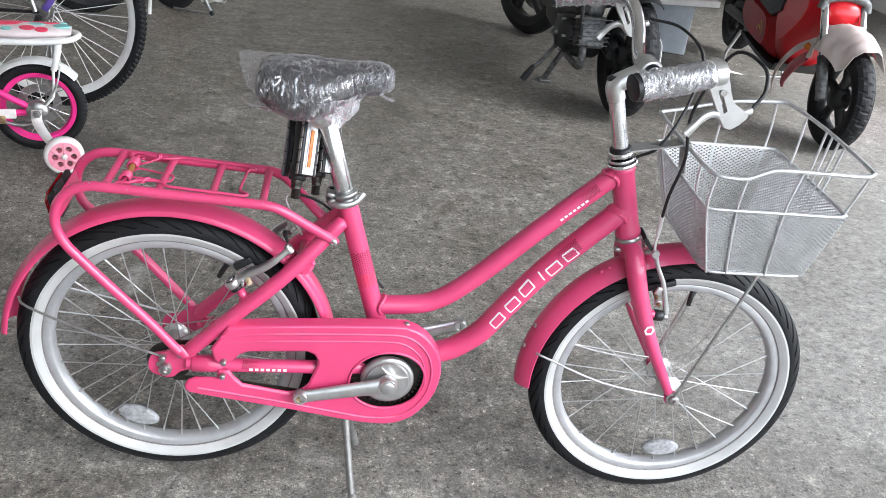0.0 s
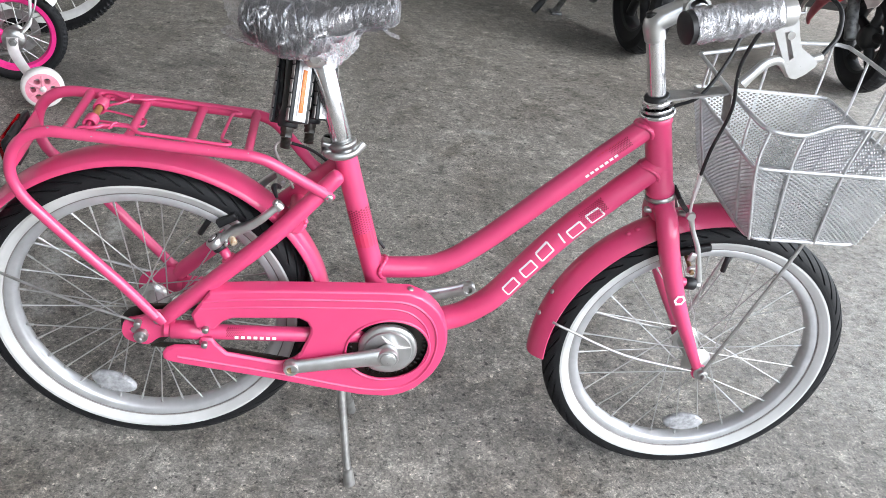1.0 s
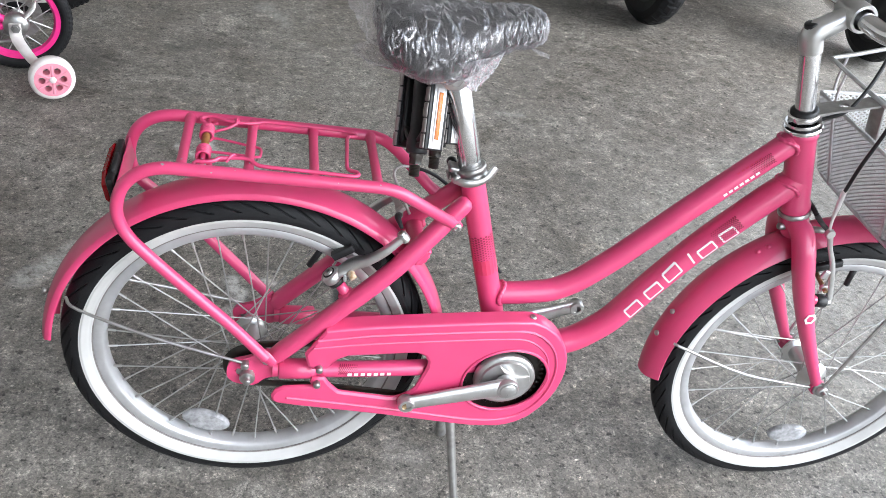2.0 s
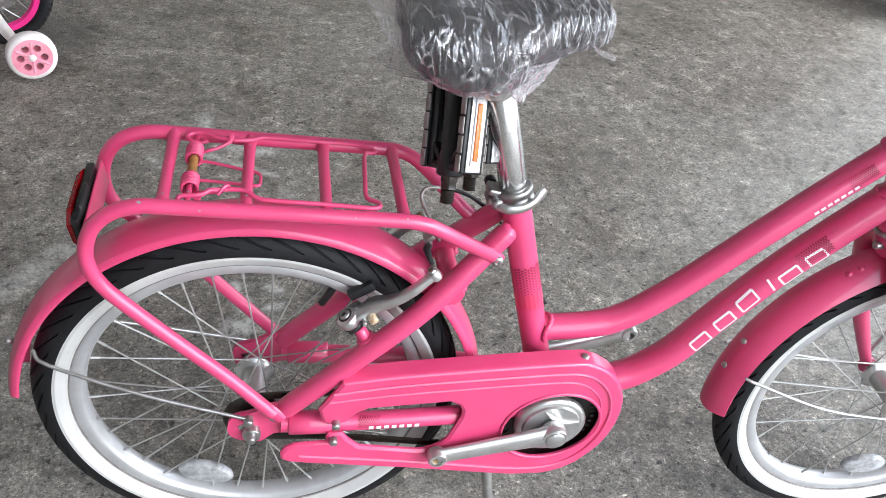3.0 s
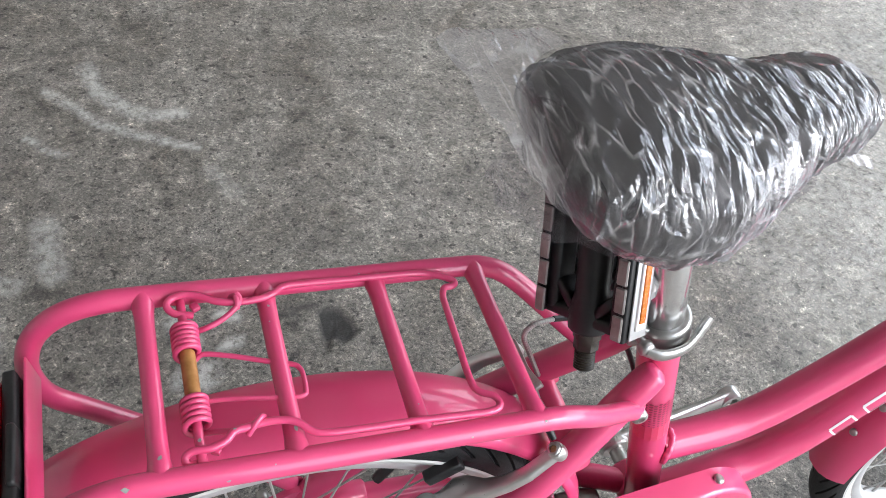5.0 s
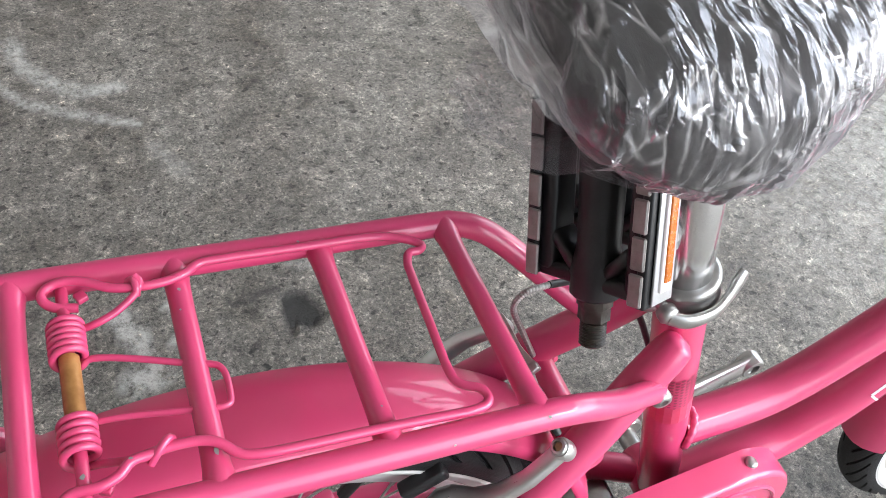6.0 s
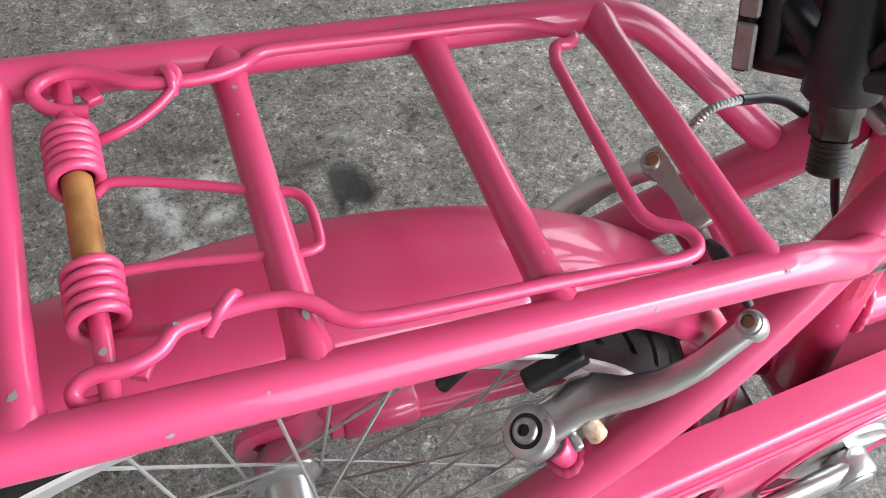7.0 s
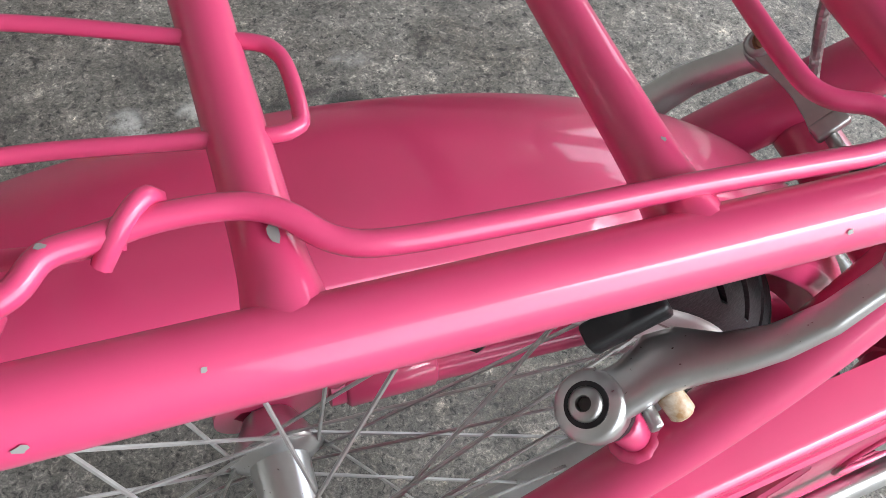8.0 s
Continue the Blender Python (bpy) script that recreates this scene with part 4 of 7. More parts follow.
for i in range(40):
    if i == 0:
        tooth = mesh_of("tooth", block((0.004, 0.003, 0.006), None, 0.001, None, 1), BLACK_GREASE)
    a = 2 * math.pi * i / 40
    shared("tooth", tooth, cc, Matrix.Translation((0.3605 + 0.0575 * math.cos(a), -0.0425, 0.264 + 0.0575 * math.sin(a))) @ Matrix.Rotation(-a + math.pi / 2, 4, "Y"))
for x, z in ((0.092, 0.3045), (0.090, 0.277)):
    part("case_bolt", rod((x, case_y(x), z), (x, case_y(x) - 0.010, z), 0.0048, 10, edge=0.001), STEEL, cc, "small round-headed bolt")
part("case_bolt", rod((0.3845, -0.042, 0.364), (0.3862, -0.042, 0.3722), 0.0052, 12, edge=0.0012), STEEL, cc, "small round-headed bolt")
part("chain", tube([(0.005, -0.040, 0.312), (0.12, -0.041, 0.318), (0.25, -0.042, 0.322)], 0.005, 6, 4, flat=0.6), BLACK_GREASE, bike, "oily dark drive chain")
part("chain", tube([(0.005, -0.040, 0.242), (0.10, -0.041, 0.238), (0.25, -0.042, 0.217)], 0.005, 6, 4, flat=0.6), BLACK_GREASE, bike, "oily dark drive chain")
part("sprocket", lathe([(0.0, -0.003), (0.034, -0.003), (0.037, 0.0), (0.034, 0.003), (0.0, 0.003)], 28, Matrix.Translation(V(0, -0.040, RC.z)) @ AXLE), BLACK_GREASE, bike, "dark rear sprocket")
CR = V(0.3605, 0, 0.263)
disc = part("crank_cover", lathe([(0.0, 0.012), (0.036, 0.012), (0.0375, 0.009), (0.042, 0.009), (0.0455, 0.006), (0.0455, 0.0), (0.0, 0.0)], 48, Matrix.Translation(CR + V(0.0005, -0.046, -0.002)) @ AXLE), ALLOY, bike, "round silver crank cover with a raised blade mark")
part("raised_mark", sheet([round2([(-0.012, 0.030), (0.004, 0.018), (0.020, 0.012), (0.034, 0.012), (0.018, 0.009), (0.002, 0.013)], 2)], -0.0012, 0.0012, Matrix.Translation(CR + V(0.0005, -0.0588, -0.002))), WHITE_PLASTIC, disc, "pale blade-shaped mark")


def crank(p, q, y0, y1):
    bm = tube([V(p.x, y0, p.z), V(p.x, y0, p.z).lerp(V(q.x, y1, q.z), 0.35), V(p.x, y0, p.z).lerp(V(q.x, y1, q.z), 0.8), V(q.x, y1, q.z)], [0.0165, 0.0140, 0.0120, 0.0125], 16, 6, flat=0.5)
    lathe([(0.0, -0.010), (0.015, -0.010), (0.017, -0.007), (0.017, 0.006), (0.015, 0.009), (0.0, 0.009)], 24, Matrix.Translation((p.x, y0, p.z)) @ AXLE, bm=bm)
    lathe([(0.0065, -0.008), (0.0105, -0.008), (0.012, -0.006), (0.012, 0.005), (0.0105, 0.008), (0.0065, 0.008)], 20, Matrix.Translation((q.x, y1, q.z)) @ AXLE, True, bm)
    return bm


ck = part("crank_arm", crank(CR, V(0.2165, 0, 0.239), -0.070, -0.078), ALLOY, bike, "satin silver crank arm with no pedal fitted")
part("crank_bolt", lathe([(0.0, 0.0), (0.0122, 0.0), (0.0122, 0.001), (0.0108, 0.0022), (0.0, 0.0022)], 24, Matrix.Translation(CR + V(0, -0.079, 0)) @ AXLE), ALLOY, ck)
part("thread_hole", lathe([(0.0, -0.006), (0.0067, -0.006), (0.0067, 0.005), (0.0, 0.005)], 14, Matrix.Translation((0.2165, -0.078, 0.239)) @ AXLE), RUST, ck, "empty threaded pedal hole")
part("crank_arm", crank(V(0.361, 0, 0.266), V(0.494, 0, 0.299), 0.064, 0.072), ALLOY, bike, "satin silver crank arm with no pedal fitted")
part("bottom_bracket_axle", rod((0.361, -0.066, 0.2645), (0.361, 0.064, 0.2645), 0.0085, 14), STEEL, bike)

# centre stand
st = part("stand", block((0.05, 0.05, 0.035), Matrix.Translation((0.297, 0, 0.250)), 0.006), STEEL, bike, "two-legged zinc centre stand")
for s in (-1, 1):
    part("leg", tube([V(0.292, s * 0.022, 0.250), V(0.292, s * 0.034, 0.200), V(0.302, s * 0.058, 0.115), V(0.313, s * 0.080, 0.038), V(0.316, s * 0.084, 0.024)], [0.0075, 0.0075, 0.0068, 0.0065, 0.0065], 12, 5), STEEL, st)
    part("foot", tube([V(0.315, s * 0.083, 0.034), V(0.317, s * 0.085, 0.018), V(0.320, s * 0.088, 0.003)], [0.0075, 0.0092, 0.0095], 12, 3), STEEL, st)

# ---- rack ----
UNLEAN = LEAN_BIKE.inverted()


def W(x, y, z):
    """A place in the shop, as the leaning bicycle has it."""
    return UNLEAN @ V(x, y, z)


NY, FY = -0.0665, 0.0680               # the two rails
RZ = lambda x: 0.5888 - 0.0563 * x     # height of the deck at x
rk = part("rack", tube([W(-0.152, NY + 0.004, 0.536), W(-0.157, 0.0, 0.540), W(-0.156, FY - 0.004, 0.540)], 0.004, 8, 3), PINK, bike, "pink tubular steel luggage rack with spring clip")
near_rail = [W(0.2545, -0.0365, 0.5130), W(0.236, -0.0440, 0.5280), W(0.211, -0.0545, 0.5475), W(0.190, -0.0615, 0.5635), W(0.174, -0.0648, 0.5735), W(0.158, -0.0662, 0.5788), W(0.136, NY, RZ(0.136)), W(0.03, NY, RZ(0.03)), W(-0.07, NY, RZ(-0.07)), W(-0.101, NY, 0.5935), W(-0.125, NY, 0.5855), W(-0.1425, NY, 0.569), W(-0.151, NY, 0.547), W(-0.1515, NY, 0.524), W(-0.1415, NY, 0.499), W(-0.1195, NY, 0.471), W(-0.0745, NY, 0.4205), W(-0.025, NY, 0.3665), W(0.021, -0.0695, 0.3135)]
far_rail = [W(0.243, 0.0285, 0.5165), W(0.229, 0.0335, 0.5275), W(0.206, 0.0465, 0.547), W(0.187, 0.0580, 0.5625), W(0.172, 0.0640, 0.5730), W(0.157, 0.0672, 0.5785), W(0.136, FY, RZ(0.136)), W(0.03, FY, RZ(0.03)), W(-0.07, FY, RZ(-0.07)), W(-0.107, FY, 0.5935), W(-0.131, FY, 0.586), W(-0.1475, FY, 0.570), W(-0.156, FY, 0.547), W(-0.156, FY, 0.524), W(-0.1475, FY, 0.502), W(-0.126, FY, 0.480), W(-0.080, FY, 0.433), W(-0.028, FY, 0.372), W(0.021, 0.0660, 0.3155)]
for rail, s in ((near_rail, -1), (far_rail, 1)):
    side = part("rail", tube(rail, 0.0076, 20, 6), PINK, rk)
    tip, back = rail[0], rail[1]
    d = (tip - back).normalized()
    part("rail_end", tube([tip + d * 0.011, tip, tip.lerp(back, 0.5), back], [0.0060, 0.0090, 0.0088, 0.0076], 14, 4, flat=0.42), PINK, side, "flattened rail end")
    if s < 0:
        part("rack_bolt", lathe([(0.0, -0.004), (0.0062, -0.004), (0.0066, 0.000), (0.0066, 0.0022), (0.0052, 0.0040), (0.0028, 0.0042), (0.0026, 0.0022), (0.0, 0.0022)], 16, Matrix.Translation(W(0.2564, -0.0410, 0.5115)) @ AXLE), STEEL, side, "hex-socket bolt")
    else:
        up = V(0.62, -0.25, 0.74).normalized()
        part("rail_slot", lathe([(0.0, 0.0), (0.0028, 0.0), (0.0028, 0.0006), (0.0, 0.0006)], 12, along(back.lerp(tip, 0.1) + up * 0.0062, back.lerp(tip, 0.1) + up)), BLACK, side, "punched hole in the flattened rail end")
    part("rail_foot", tube([W(0.004, s * 0.068 + 0.001, 0.331), W(0.021, s * 0.0692, 0.3135), W(0.031, s * 0.070, 0.303)], [0.0074, 0.0092, 0.007], 12, 3, flat=0.45), PINK, side)
for x0, x1 in ((-0.0797, -0.0797), (-0.0040, -0.0030), (0.0725, 0.0728), (0.1483, 0.1472)):
    a, b = W(x0, NY, RZ(x0)), W(x1, FY, RZ(x1))
    part("crossbar", tube([a, a.lerp(b, 0.06), a.lerp(b, 0.11), a.lerp(b, 0.2), a.lerp(b, 0.5), a.lerp(b, 0.8), a.lerp(b, 0.89), a.lerp(b, 0.94), b], [0.0074, 0.0072, 0.0064, 0.0060, 0.0059, 0.0060, 0.0064, 0.0072, 0.0074], 16, 5), PINK, rk)
# spring clip
SB = -0.0570
zb = RZ(SB) + 0.0015
sp = part("spring_bar", tube([W(SB, NY, zb - 0.003), W(SB, NY + 0.014, zb), W(SB, FY - 0.014, zb), W(SB, FY, zb - 0.003)], 0.0030, 10, 3), PINK, rk, "pink clip axle")
part("spring_sleeve", rod(W(SB, -0.018, zb), W(SB, 0.018, zb), 0.0047, 18), BRASS, sp, "rusty brown clip sleeve")


def coil(y0, y1, r, turns):
    pts = []
    for i in range(turns * 10 + 1):
        a = 2 * math.pi * i / 10 - 0.9
        t = i / (turns * 10)
        pts.append(W(SB + r * math.cos(a), y0 + (y1 - y0) * t, zb + r * math.sin(a)))
    return pts


c1 = coil(0.038, 0.0165, 0.0072, 6)
c2 = coil(-0.0165, -0.0365, 0.0072, 5)
part("coil_spring", tube(c1, 0.0018, 8, 2), PINK, sp, "pink coil spring")
part("coil_spring", tube(c2, 0.0018, 8, 2), PINK, sp, "pink coil spring")
zh = zb - 0.003
part("spring_hook", tube([c1[-1], W(-0.047, 0.0178, zh), W(-0.030, 0.0128, zh), W(-0.0092, 0.0045, zh), W(0.0040, -0.0002, zh), W(0.0078, -0.0035, zh), W(0.0092, -0.0095, zh), W(0.0086, -0.0215, zh), W(0.0066, -0.0240, zh), W(0.0020, -0.0244, zh), W(-0.0100, -0.0224, zh), W(-0.0356, -0.0180, zh), W(-0.050, -0.0170, zh), c2[0]], 0.0017, 8, 4), PINK, sp)
zt = RZ(-0.03) + 0.0035
part("spring_tail", tube([c1[0], W(-0.044, 0.0365, zt - 0.002), W(-0.034, 0.0395, zt), W(-0.0245, 0.0450, zt + 0.003), W(-0.0205, 0.0500, zt + 0.006), W(-0.0225, 0.0535, zt + 0.008)], 0.0019, 8, 5), PINK, sp)
part("spring_tail", tube([c2[-1], W(-0.047, -0.0395, zt - 0.002), W(-0.036, -0.0425, zt), W(-0.026, -0.0440, zt + 0.002)], 0.0019, 8, 5), PINK, sp)
cw = lambda x, y, up=0.0075: W(x, y, RZ(x) + up)
part("clip_wire", tube([cw(-0.050, 0.0470, 0.002), cw(-0.0610, 0.0490, 0.003), cw(-0.0655, 0.0540, 0.005), cw(-0.0625, 0.0590, 0.006), cw(-0.0540, 0.0605), cw(-0.0450, 0.0580), cw(-0.0345, 0.0520), cw(-0.0219, 0.0498), cw(-0.0086, 0.0505), cw(0.0017, 0.0540), cw(0.0090, 0.0590), cw(0.0210, 0.0600), cw(0.0590, 0.0596), cw(0.1020, 0.0592), cw(0.1190, 0.0540), cw(0.1268, 0.0480), cw(0.1240, 0.0443), cw(0.1180, 0.0435), cw(0.1152, 0.0370, 0.006), cw(0.1147, 0.0304, 0.006), cw(0.1131, -0.0016, 0.006), cw(0.1118, -0.0330, 0.006), cw(0.1148, -0.0423, 0.006), cw(0.1222, -0.0478), cw(0.1246, -0.0530), cw(0.1220, -0.0575), cw(0.1140, -0.0590), cw(0.1000, -0.0585), cw(0.0708, -0.0573), cw(0.0382, -0.0568), cw(0.0150, -0.0558), cw(0.0060, -0.0530), cw(-0.0010, -0.0470, 0.009), cw(-0.0083, -0.0438, 0.009), cw(-0.0194, -0.0430, 0.0085), cw(-0.0300, -0.0440), cw(-0.0375, -0.0455), cw(-0.0430, -0.0500, 0.006), cw(-0.0514, -0.0525, 0.005), cw(-0.0614, -0.0522, 0.004), cw(-0.0658, -0.0545, 0.002), cw(-0.0640, -0.0580, 0.0), cw(-0.0560, -0.0570, -0.001)], 0.0024, 10, 5), PINK, rk, "bent pink wire clip")
for pts in ((cw(-0.0300, -0.0470, 0.004), cw(-0.0255, -0.0440, 0.0095), cw(-0.0215, -0.0405, 0.011), cw(-0.0195, -0.0390, 0.008)), (cw(-0.0260, 0.0550, 0.006), cw(-0.0235, 0.0525, 0.0105), cw(-0.0225, 0.0480, 0.010), cw(-0.0230, 0.0455, 0.006))):
    part("clip_tab", tube(pts, 0.0019, 8, 4), PINK, rk, "wire end hooked over the clip")
for y, s in ((-0.0515, -1), (0.0545, 1)):
    part("bar_tab", block((0.0055, 0.0060, 0.0035), Matrix.Translation(W(-0.0485, y, zb - 0.001)) @ Matrix.Rotation(radians(25 * s), 4, "Z"), 0.0008), PINK, rk, "small pressed tab beside the clip axle")

# chips in the rack's paint
random.seed(5)


def chip(c, nrm, u, size):
    bm = bmesh.new()
    w = nrm.cross(u).normalized()
    bm.faces.new([bm.verts.new(c + nrm * 0.0003 + (u * math.cos(b) * random.uniform(0.6, 1.5) + w * math.sin(b) * random.uniform(0.5, 1)) * size) for b in (2 * math.pi * j / 9 for j in range(9))])
    part("paint_chip", bm, CHIP, rk, "chipped spot showing bare metal", False)


for x, y, a, size in ((-0.0445, NY, 0.40, 0.0010), (-0.0184, NY, 1.08, 0.0006), (0.100, NY, 0.62, 0.0008), (0.150, NY, 0.9, 0.0012), (-0.098, NY, 1.0, 0.0018), (0.062, FY, 1.1, 0.0008)):
    chip(W(x, y - 0.0076 * math.cos(a), RZ(x) + 0.0076 * math.sin(a)), V(0, -math.cos(a), math.sin(a)), V(1, 0, 0), size)
for x, y, dz, size in ((-0.0790, -0.0545, 0.0066, 0.0016), (-0.0030, -0.0492, 0.0066, 0.0016), (-0.0030, 0.0450, 0.0062, 0.0010), (-0.0045, 0.0322, 0.0060, 0.0006), (0.0735, -0.0450, 0.0060, 0.0006), (0.1480, -0.0380, 0.0060, 0.0005)):
    chip(W(x, y, RZ(x) + dz), V(0, 0, 1), V(0, 1, 0), size)
chip(W(SB, -0.0460, zb + 0.0031), V(0, 0, 1), V(0, 1, 0), 0.0014)
chip(cw(-0.0372, -0.0455, 0.0100), V(0, 0, 1), V(1, 0, 0), 0.0008)

# tail light on its bracket
LM = Matrix.Translation(W(-0.153, -0.003, 0.550)) @ Matrix.Rotation(radians(-9), 4, "Y") @ Matrix.Rotation(radians(2), 4, "X") @ Matrix.Diagonal((0.9, 1, 1.1, 1))
part("light_bracket", block((0.0025, 0.118, 0.026), LM @ Matrix.Translation((0.002, 0, 0)), 0.001), PINK, rk, "flat pink bracket plate")
tl = part("tail_light", block((0.009, 0.096, 0.036), LM @ Matrix.Translation((-0.0065, 0, 0)), 0.002), BLACK, bike, "red tail reflector in a black housing")
part("housing", block((0.006, 0.040, 0.044), LM @ Matrix.Translation((-0.004, -0.012, 0)), 0.002), BLACK, tl)
bm = sheet([[(-0.047, -0.012), (-0.030, -0.021), (0.030, -0.021), (0.047, -0.012), (0.047, 0.012), (0.030, 0.021), (-0.030, 0.021), (-0.047, 0.012)]], -0.004, 0.003)
for v in bm.verts:
    if v.co.y < 0:
        v.co.x, v.co.z = v.co.x * 0.9, v.co.z * 0.8
bm.transform(LM @ Matrix.Translation((-0.0145, 0, 0)) @ Matrix.Rotation(radians(-90), 4, "Z"))
part("lens", bm, RED_LENS, tl, "faceted dark red lens", False)

# ---- brakes ----
def v_brake(s, piv, top, pad, nut, label, bow=0.0):
    """One arm of a rim brake: forged arm, pivot bolt facing back and up, pad and its bolt."""
    e1 = (top - piv).normalized()
    nrm = e1.cross(V(0, 1, 0)).normalized()
    nrm = nrm if nrm.z > 0 else -nrm
    out = V(0, s, 0)
    side = nrm.cross(e1).normalized()
    side = side if side.dot(out) > 0 else -side
    arm = bmesh.new()
    rings = []
    # along the arm: share, sideways bow, half width, half thickness, lean of the pad's shoulder
    rows = ((-0.10, 0.0, 0.0050, 0.0035, 0.0), (0.0, 0.0, 0.0098, 0.0048, 0.0), (0.13, -0.0005, 0.0096, 0.0050, 0.001), (0.24, -0.001, 0.0112, 0.0056, 0.004), (0.34, 0.0005, 0.0108, 0.0060, 0.004), (0.46, 0.0030, 0.0076, 0.0062, 0.001), (0.60, 0.0050, 0.0060, 0.0060, 0.0), (0.76, 0.0050, 0.0054, 0.0056, 0.0), (0.90, 0.0022, 0.0052, 0.0050, 0.0), (1.0, 0.0, 0.0056, 0.0046, 0.0))
    for u in np.linspace(0, len(rows) - 1, 55):
        f, off, w, h, lean = (float(np.interp(u, range(len(rows)), [r[i] for r in rows])) for i in range(5))
        c = piv.lerp(top, f) + side * (off + bow * max(0.0, math.sin(math.pi * min(1.0, max(0.0, f)))) - lean) - nrm * 0.0030 * math.sin(math.pi * min(1.0, max(0.0, f)))
        ring = []
        for i in range(20):
            a = 2 * math.pi * i / 20
            ca, sa = math.cos(a), math.sin(a)
            ring.append(arm.verts.new(c + side * w * math.copysign(abs(ca) ** 0.62, ca) + nrm * h * math.copysign(abs(sa) ** 0.62, sa)))
        rings.append(ring)
    ring_bridge(arm, rings)
    lathe([(0.0, -0.007), (0.0112, -0.007), (0.0132, -0.004), (0.0132, 0.0045), (0.0118, 0.0062), (0.0, 0.0062)], 32, along(piv, piv + nrm), bm=arm)
    lathe([(0.0, -0.006), (0.0060, -0.006), (0.0066, -0.003), (0.0066, 0.0035), (0.0056, 0.0052), (0.0, 0.0052)], 22, along(top, top + nrm), bm=arm)
    b = part("brake_arm", arm, ALLOY, bike, label)
    part("pivot_ring", lathe([(0.0064, 0.0), (0.0084, 0.0), (0.0084, 0.0010), (0.0064, 0.0010)], 28, along(piv + nrm * 0.0060, piv + nrm), True), BLACK, b)
    bolt = part("pivot_bolt", lathe([(0.0, 0.0), (0.0064, 0.0), (0.0064, 0.0022), (0.0054, 0.0036), (0.0030, 0.0038), (0.0028, 0.0010), (0.0, 0.0010)], 24, along(piv + nrm * 0.0058, piv + nrm)), STEEL, b)
    part("bolt_socket", rod(piv + nrm * 0.0068, piv + nrm * 0.0076, 0.0029, 6), BLACK_GREASE, bolt)
    cap = part("top_bolt", lathe([(0.0, 0.0), (0.0050, 0.0), (0.0052, 0.0022), (0.0044, 0.0034), (0.0030, 0.0036), (0.0028, 0.0010), (0.0, 0.0010)], 20, along(top + nrm * 0.0050, top + nrm)), STEEL, b)
    part("bolt_socket", rod(top + nrm * 0.0060, top + nrm * 0.0068, 0.0029, 6), RUST, cap)
    part("brake_pad", block((0.031, 0.010, 0.0115), Matrix.Translation(pad + V(0.004, 0, 0.000)) @ Matrix.Rotation(radians(-32), 4, "Y"), 0.0018), BLACK, b, "black rubber brake pad")
    part("pad_nut", rod(nut.lerp(pad, 0.28), nut, 0.0050, 14, edge=0.001), CREAM, b, "cream pad nut with rust spots")
    part("spring_cover", rod(piv - nrm * 0.014, piv - nrm * 0.004, 0.0118, 16, edge=0.002), BLACK, b)
    part("spring_clip", block((0.004, 0.010, 0.006), Matrix.Translation(piv + e1 * 0.016 + out * 0.010 - nrm * 0.006), 0.001), ALLOY, b)
    return b


for s in (-1, 1):
    v_brake(s, V(0.1025, s * 0.0385, 0.4305), V(0.1890, -0.0460, 0.5000) if s < 0 else V(0.1850, 0.0405, 0.5080), V(0.112, s * 0.021, 0.4570), V(0.1300, s * 0.0525, 0.4365), "forged alloy rim-brake arm on the seat stay", 0.008 if s > 0 else 0.0)
    part("brake_boss", rod(V(0.124, s * 0.048, 0.406), V(0.113, s * 0.044, 0.422), 0.0072, 14, edge=0.001), PINK, fr, "pink brake boss")
    part("weld_bead", weld(V(0.1215, s * 0.0472, 0.409), (-0.56, -0.2 * s, 0.80), 0.0078, 0.0, 0.0032, 0.0038, 22), PINK, fr, "rippled weld bead under pink paint")
part("brake_noodle", tube([V(0.205, 0.026, 0.489), V(0.190, 0.026, 0.522), V(0.178, 0.024, 0.550), V(0.183, 0.024, 0.5625), V(0.200, 0.027, 0.5610)], [0.0021 if i % 3 else 0.0018 for i in range(97)], 10, 24), STEEL, bike, "ribbed steel cable guide", False)
part("cable_boot", tube([V(0.186, -0.041, 0.510), V(0.181, -0.028, 0.518), V(0.184, -0.016, 0.514), V(0.188, -0.006, 0.507)], [0.0022, 0.0042, 0.0040, 0.0026], 10, 4), BLACK, bike, "black ribbed cable boot")
part("cable_end", rod(V(0.188, -0.008, 0.506), V(0.192, 0.014, 0.5035), 0.0024, 10), STEEL, bike)
# link plate from the far arm's top pin to the cable
LK0, LK1 = V(0.1820, 0.0400, 0.5135), V(0.1880, 0.0050, 0.5095)
ly = (LK1 - LK0).normalized()
lz = (V(-0.63, 0, 0.78) - ly * ly.dot(V(-0.63, 0, 0.78))).normalized()
LM = Matrix((ly.cross(lz), ly, lz)).transposed().to_4x4()
LM.translation = LK0
plate = sheet([round2([(-0.0045, -0.005), (0.0045, -0.005), (0.0058, 0.000), (0.0050, 0.010), (0.0040, 0.020), (0.0052, 0.030), (0.0058, 0.0365), (-0.0058, 0.0365), (-0.0052, 0.030), (-0.0040, 0.020), (-0.0050, 0.010), (-0.0058, 0.000)], 3)], -0.0013, 0.0013)
plate.transform(LM @ Matrix(((1, 0, 0, 0), (0, 0, 1, 0), (0, -1, 0, 0), (0, 0, 0, 1))))
lk = part("link", plate, STEEL, bike, "stained steel brake link plate")
part("pin", lathe([(0.0, 0.0030), (0.0026, 0.0030), (0.0030, 0.0022), (0.0038, 0.0022), (0.0040, 0.0), (0.0, 0.0)], 18, LM), RUST, lk)
part("lug", block((0.0125, 0.006, 0.0065), LM @ Matrix.Translation((0, 0.0360, -0.0015)), 0.001), STEEL, lk)
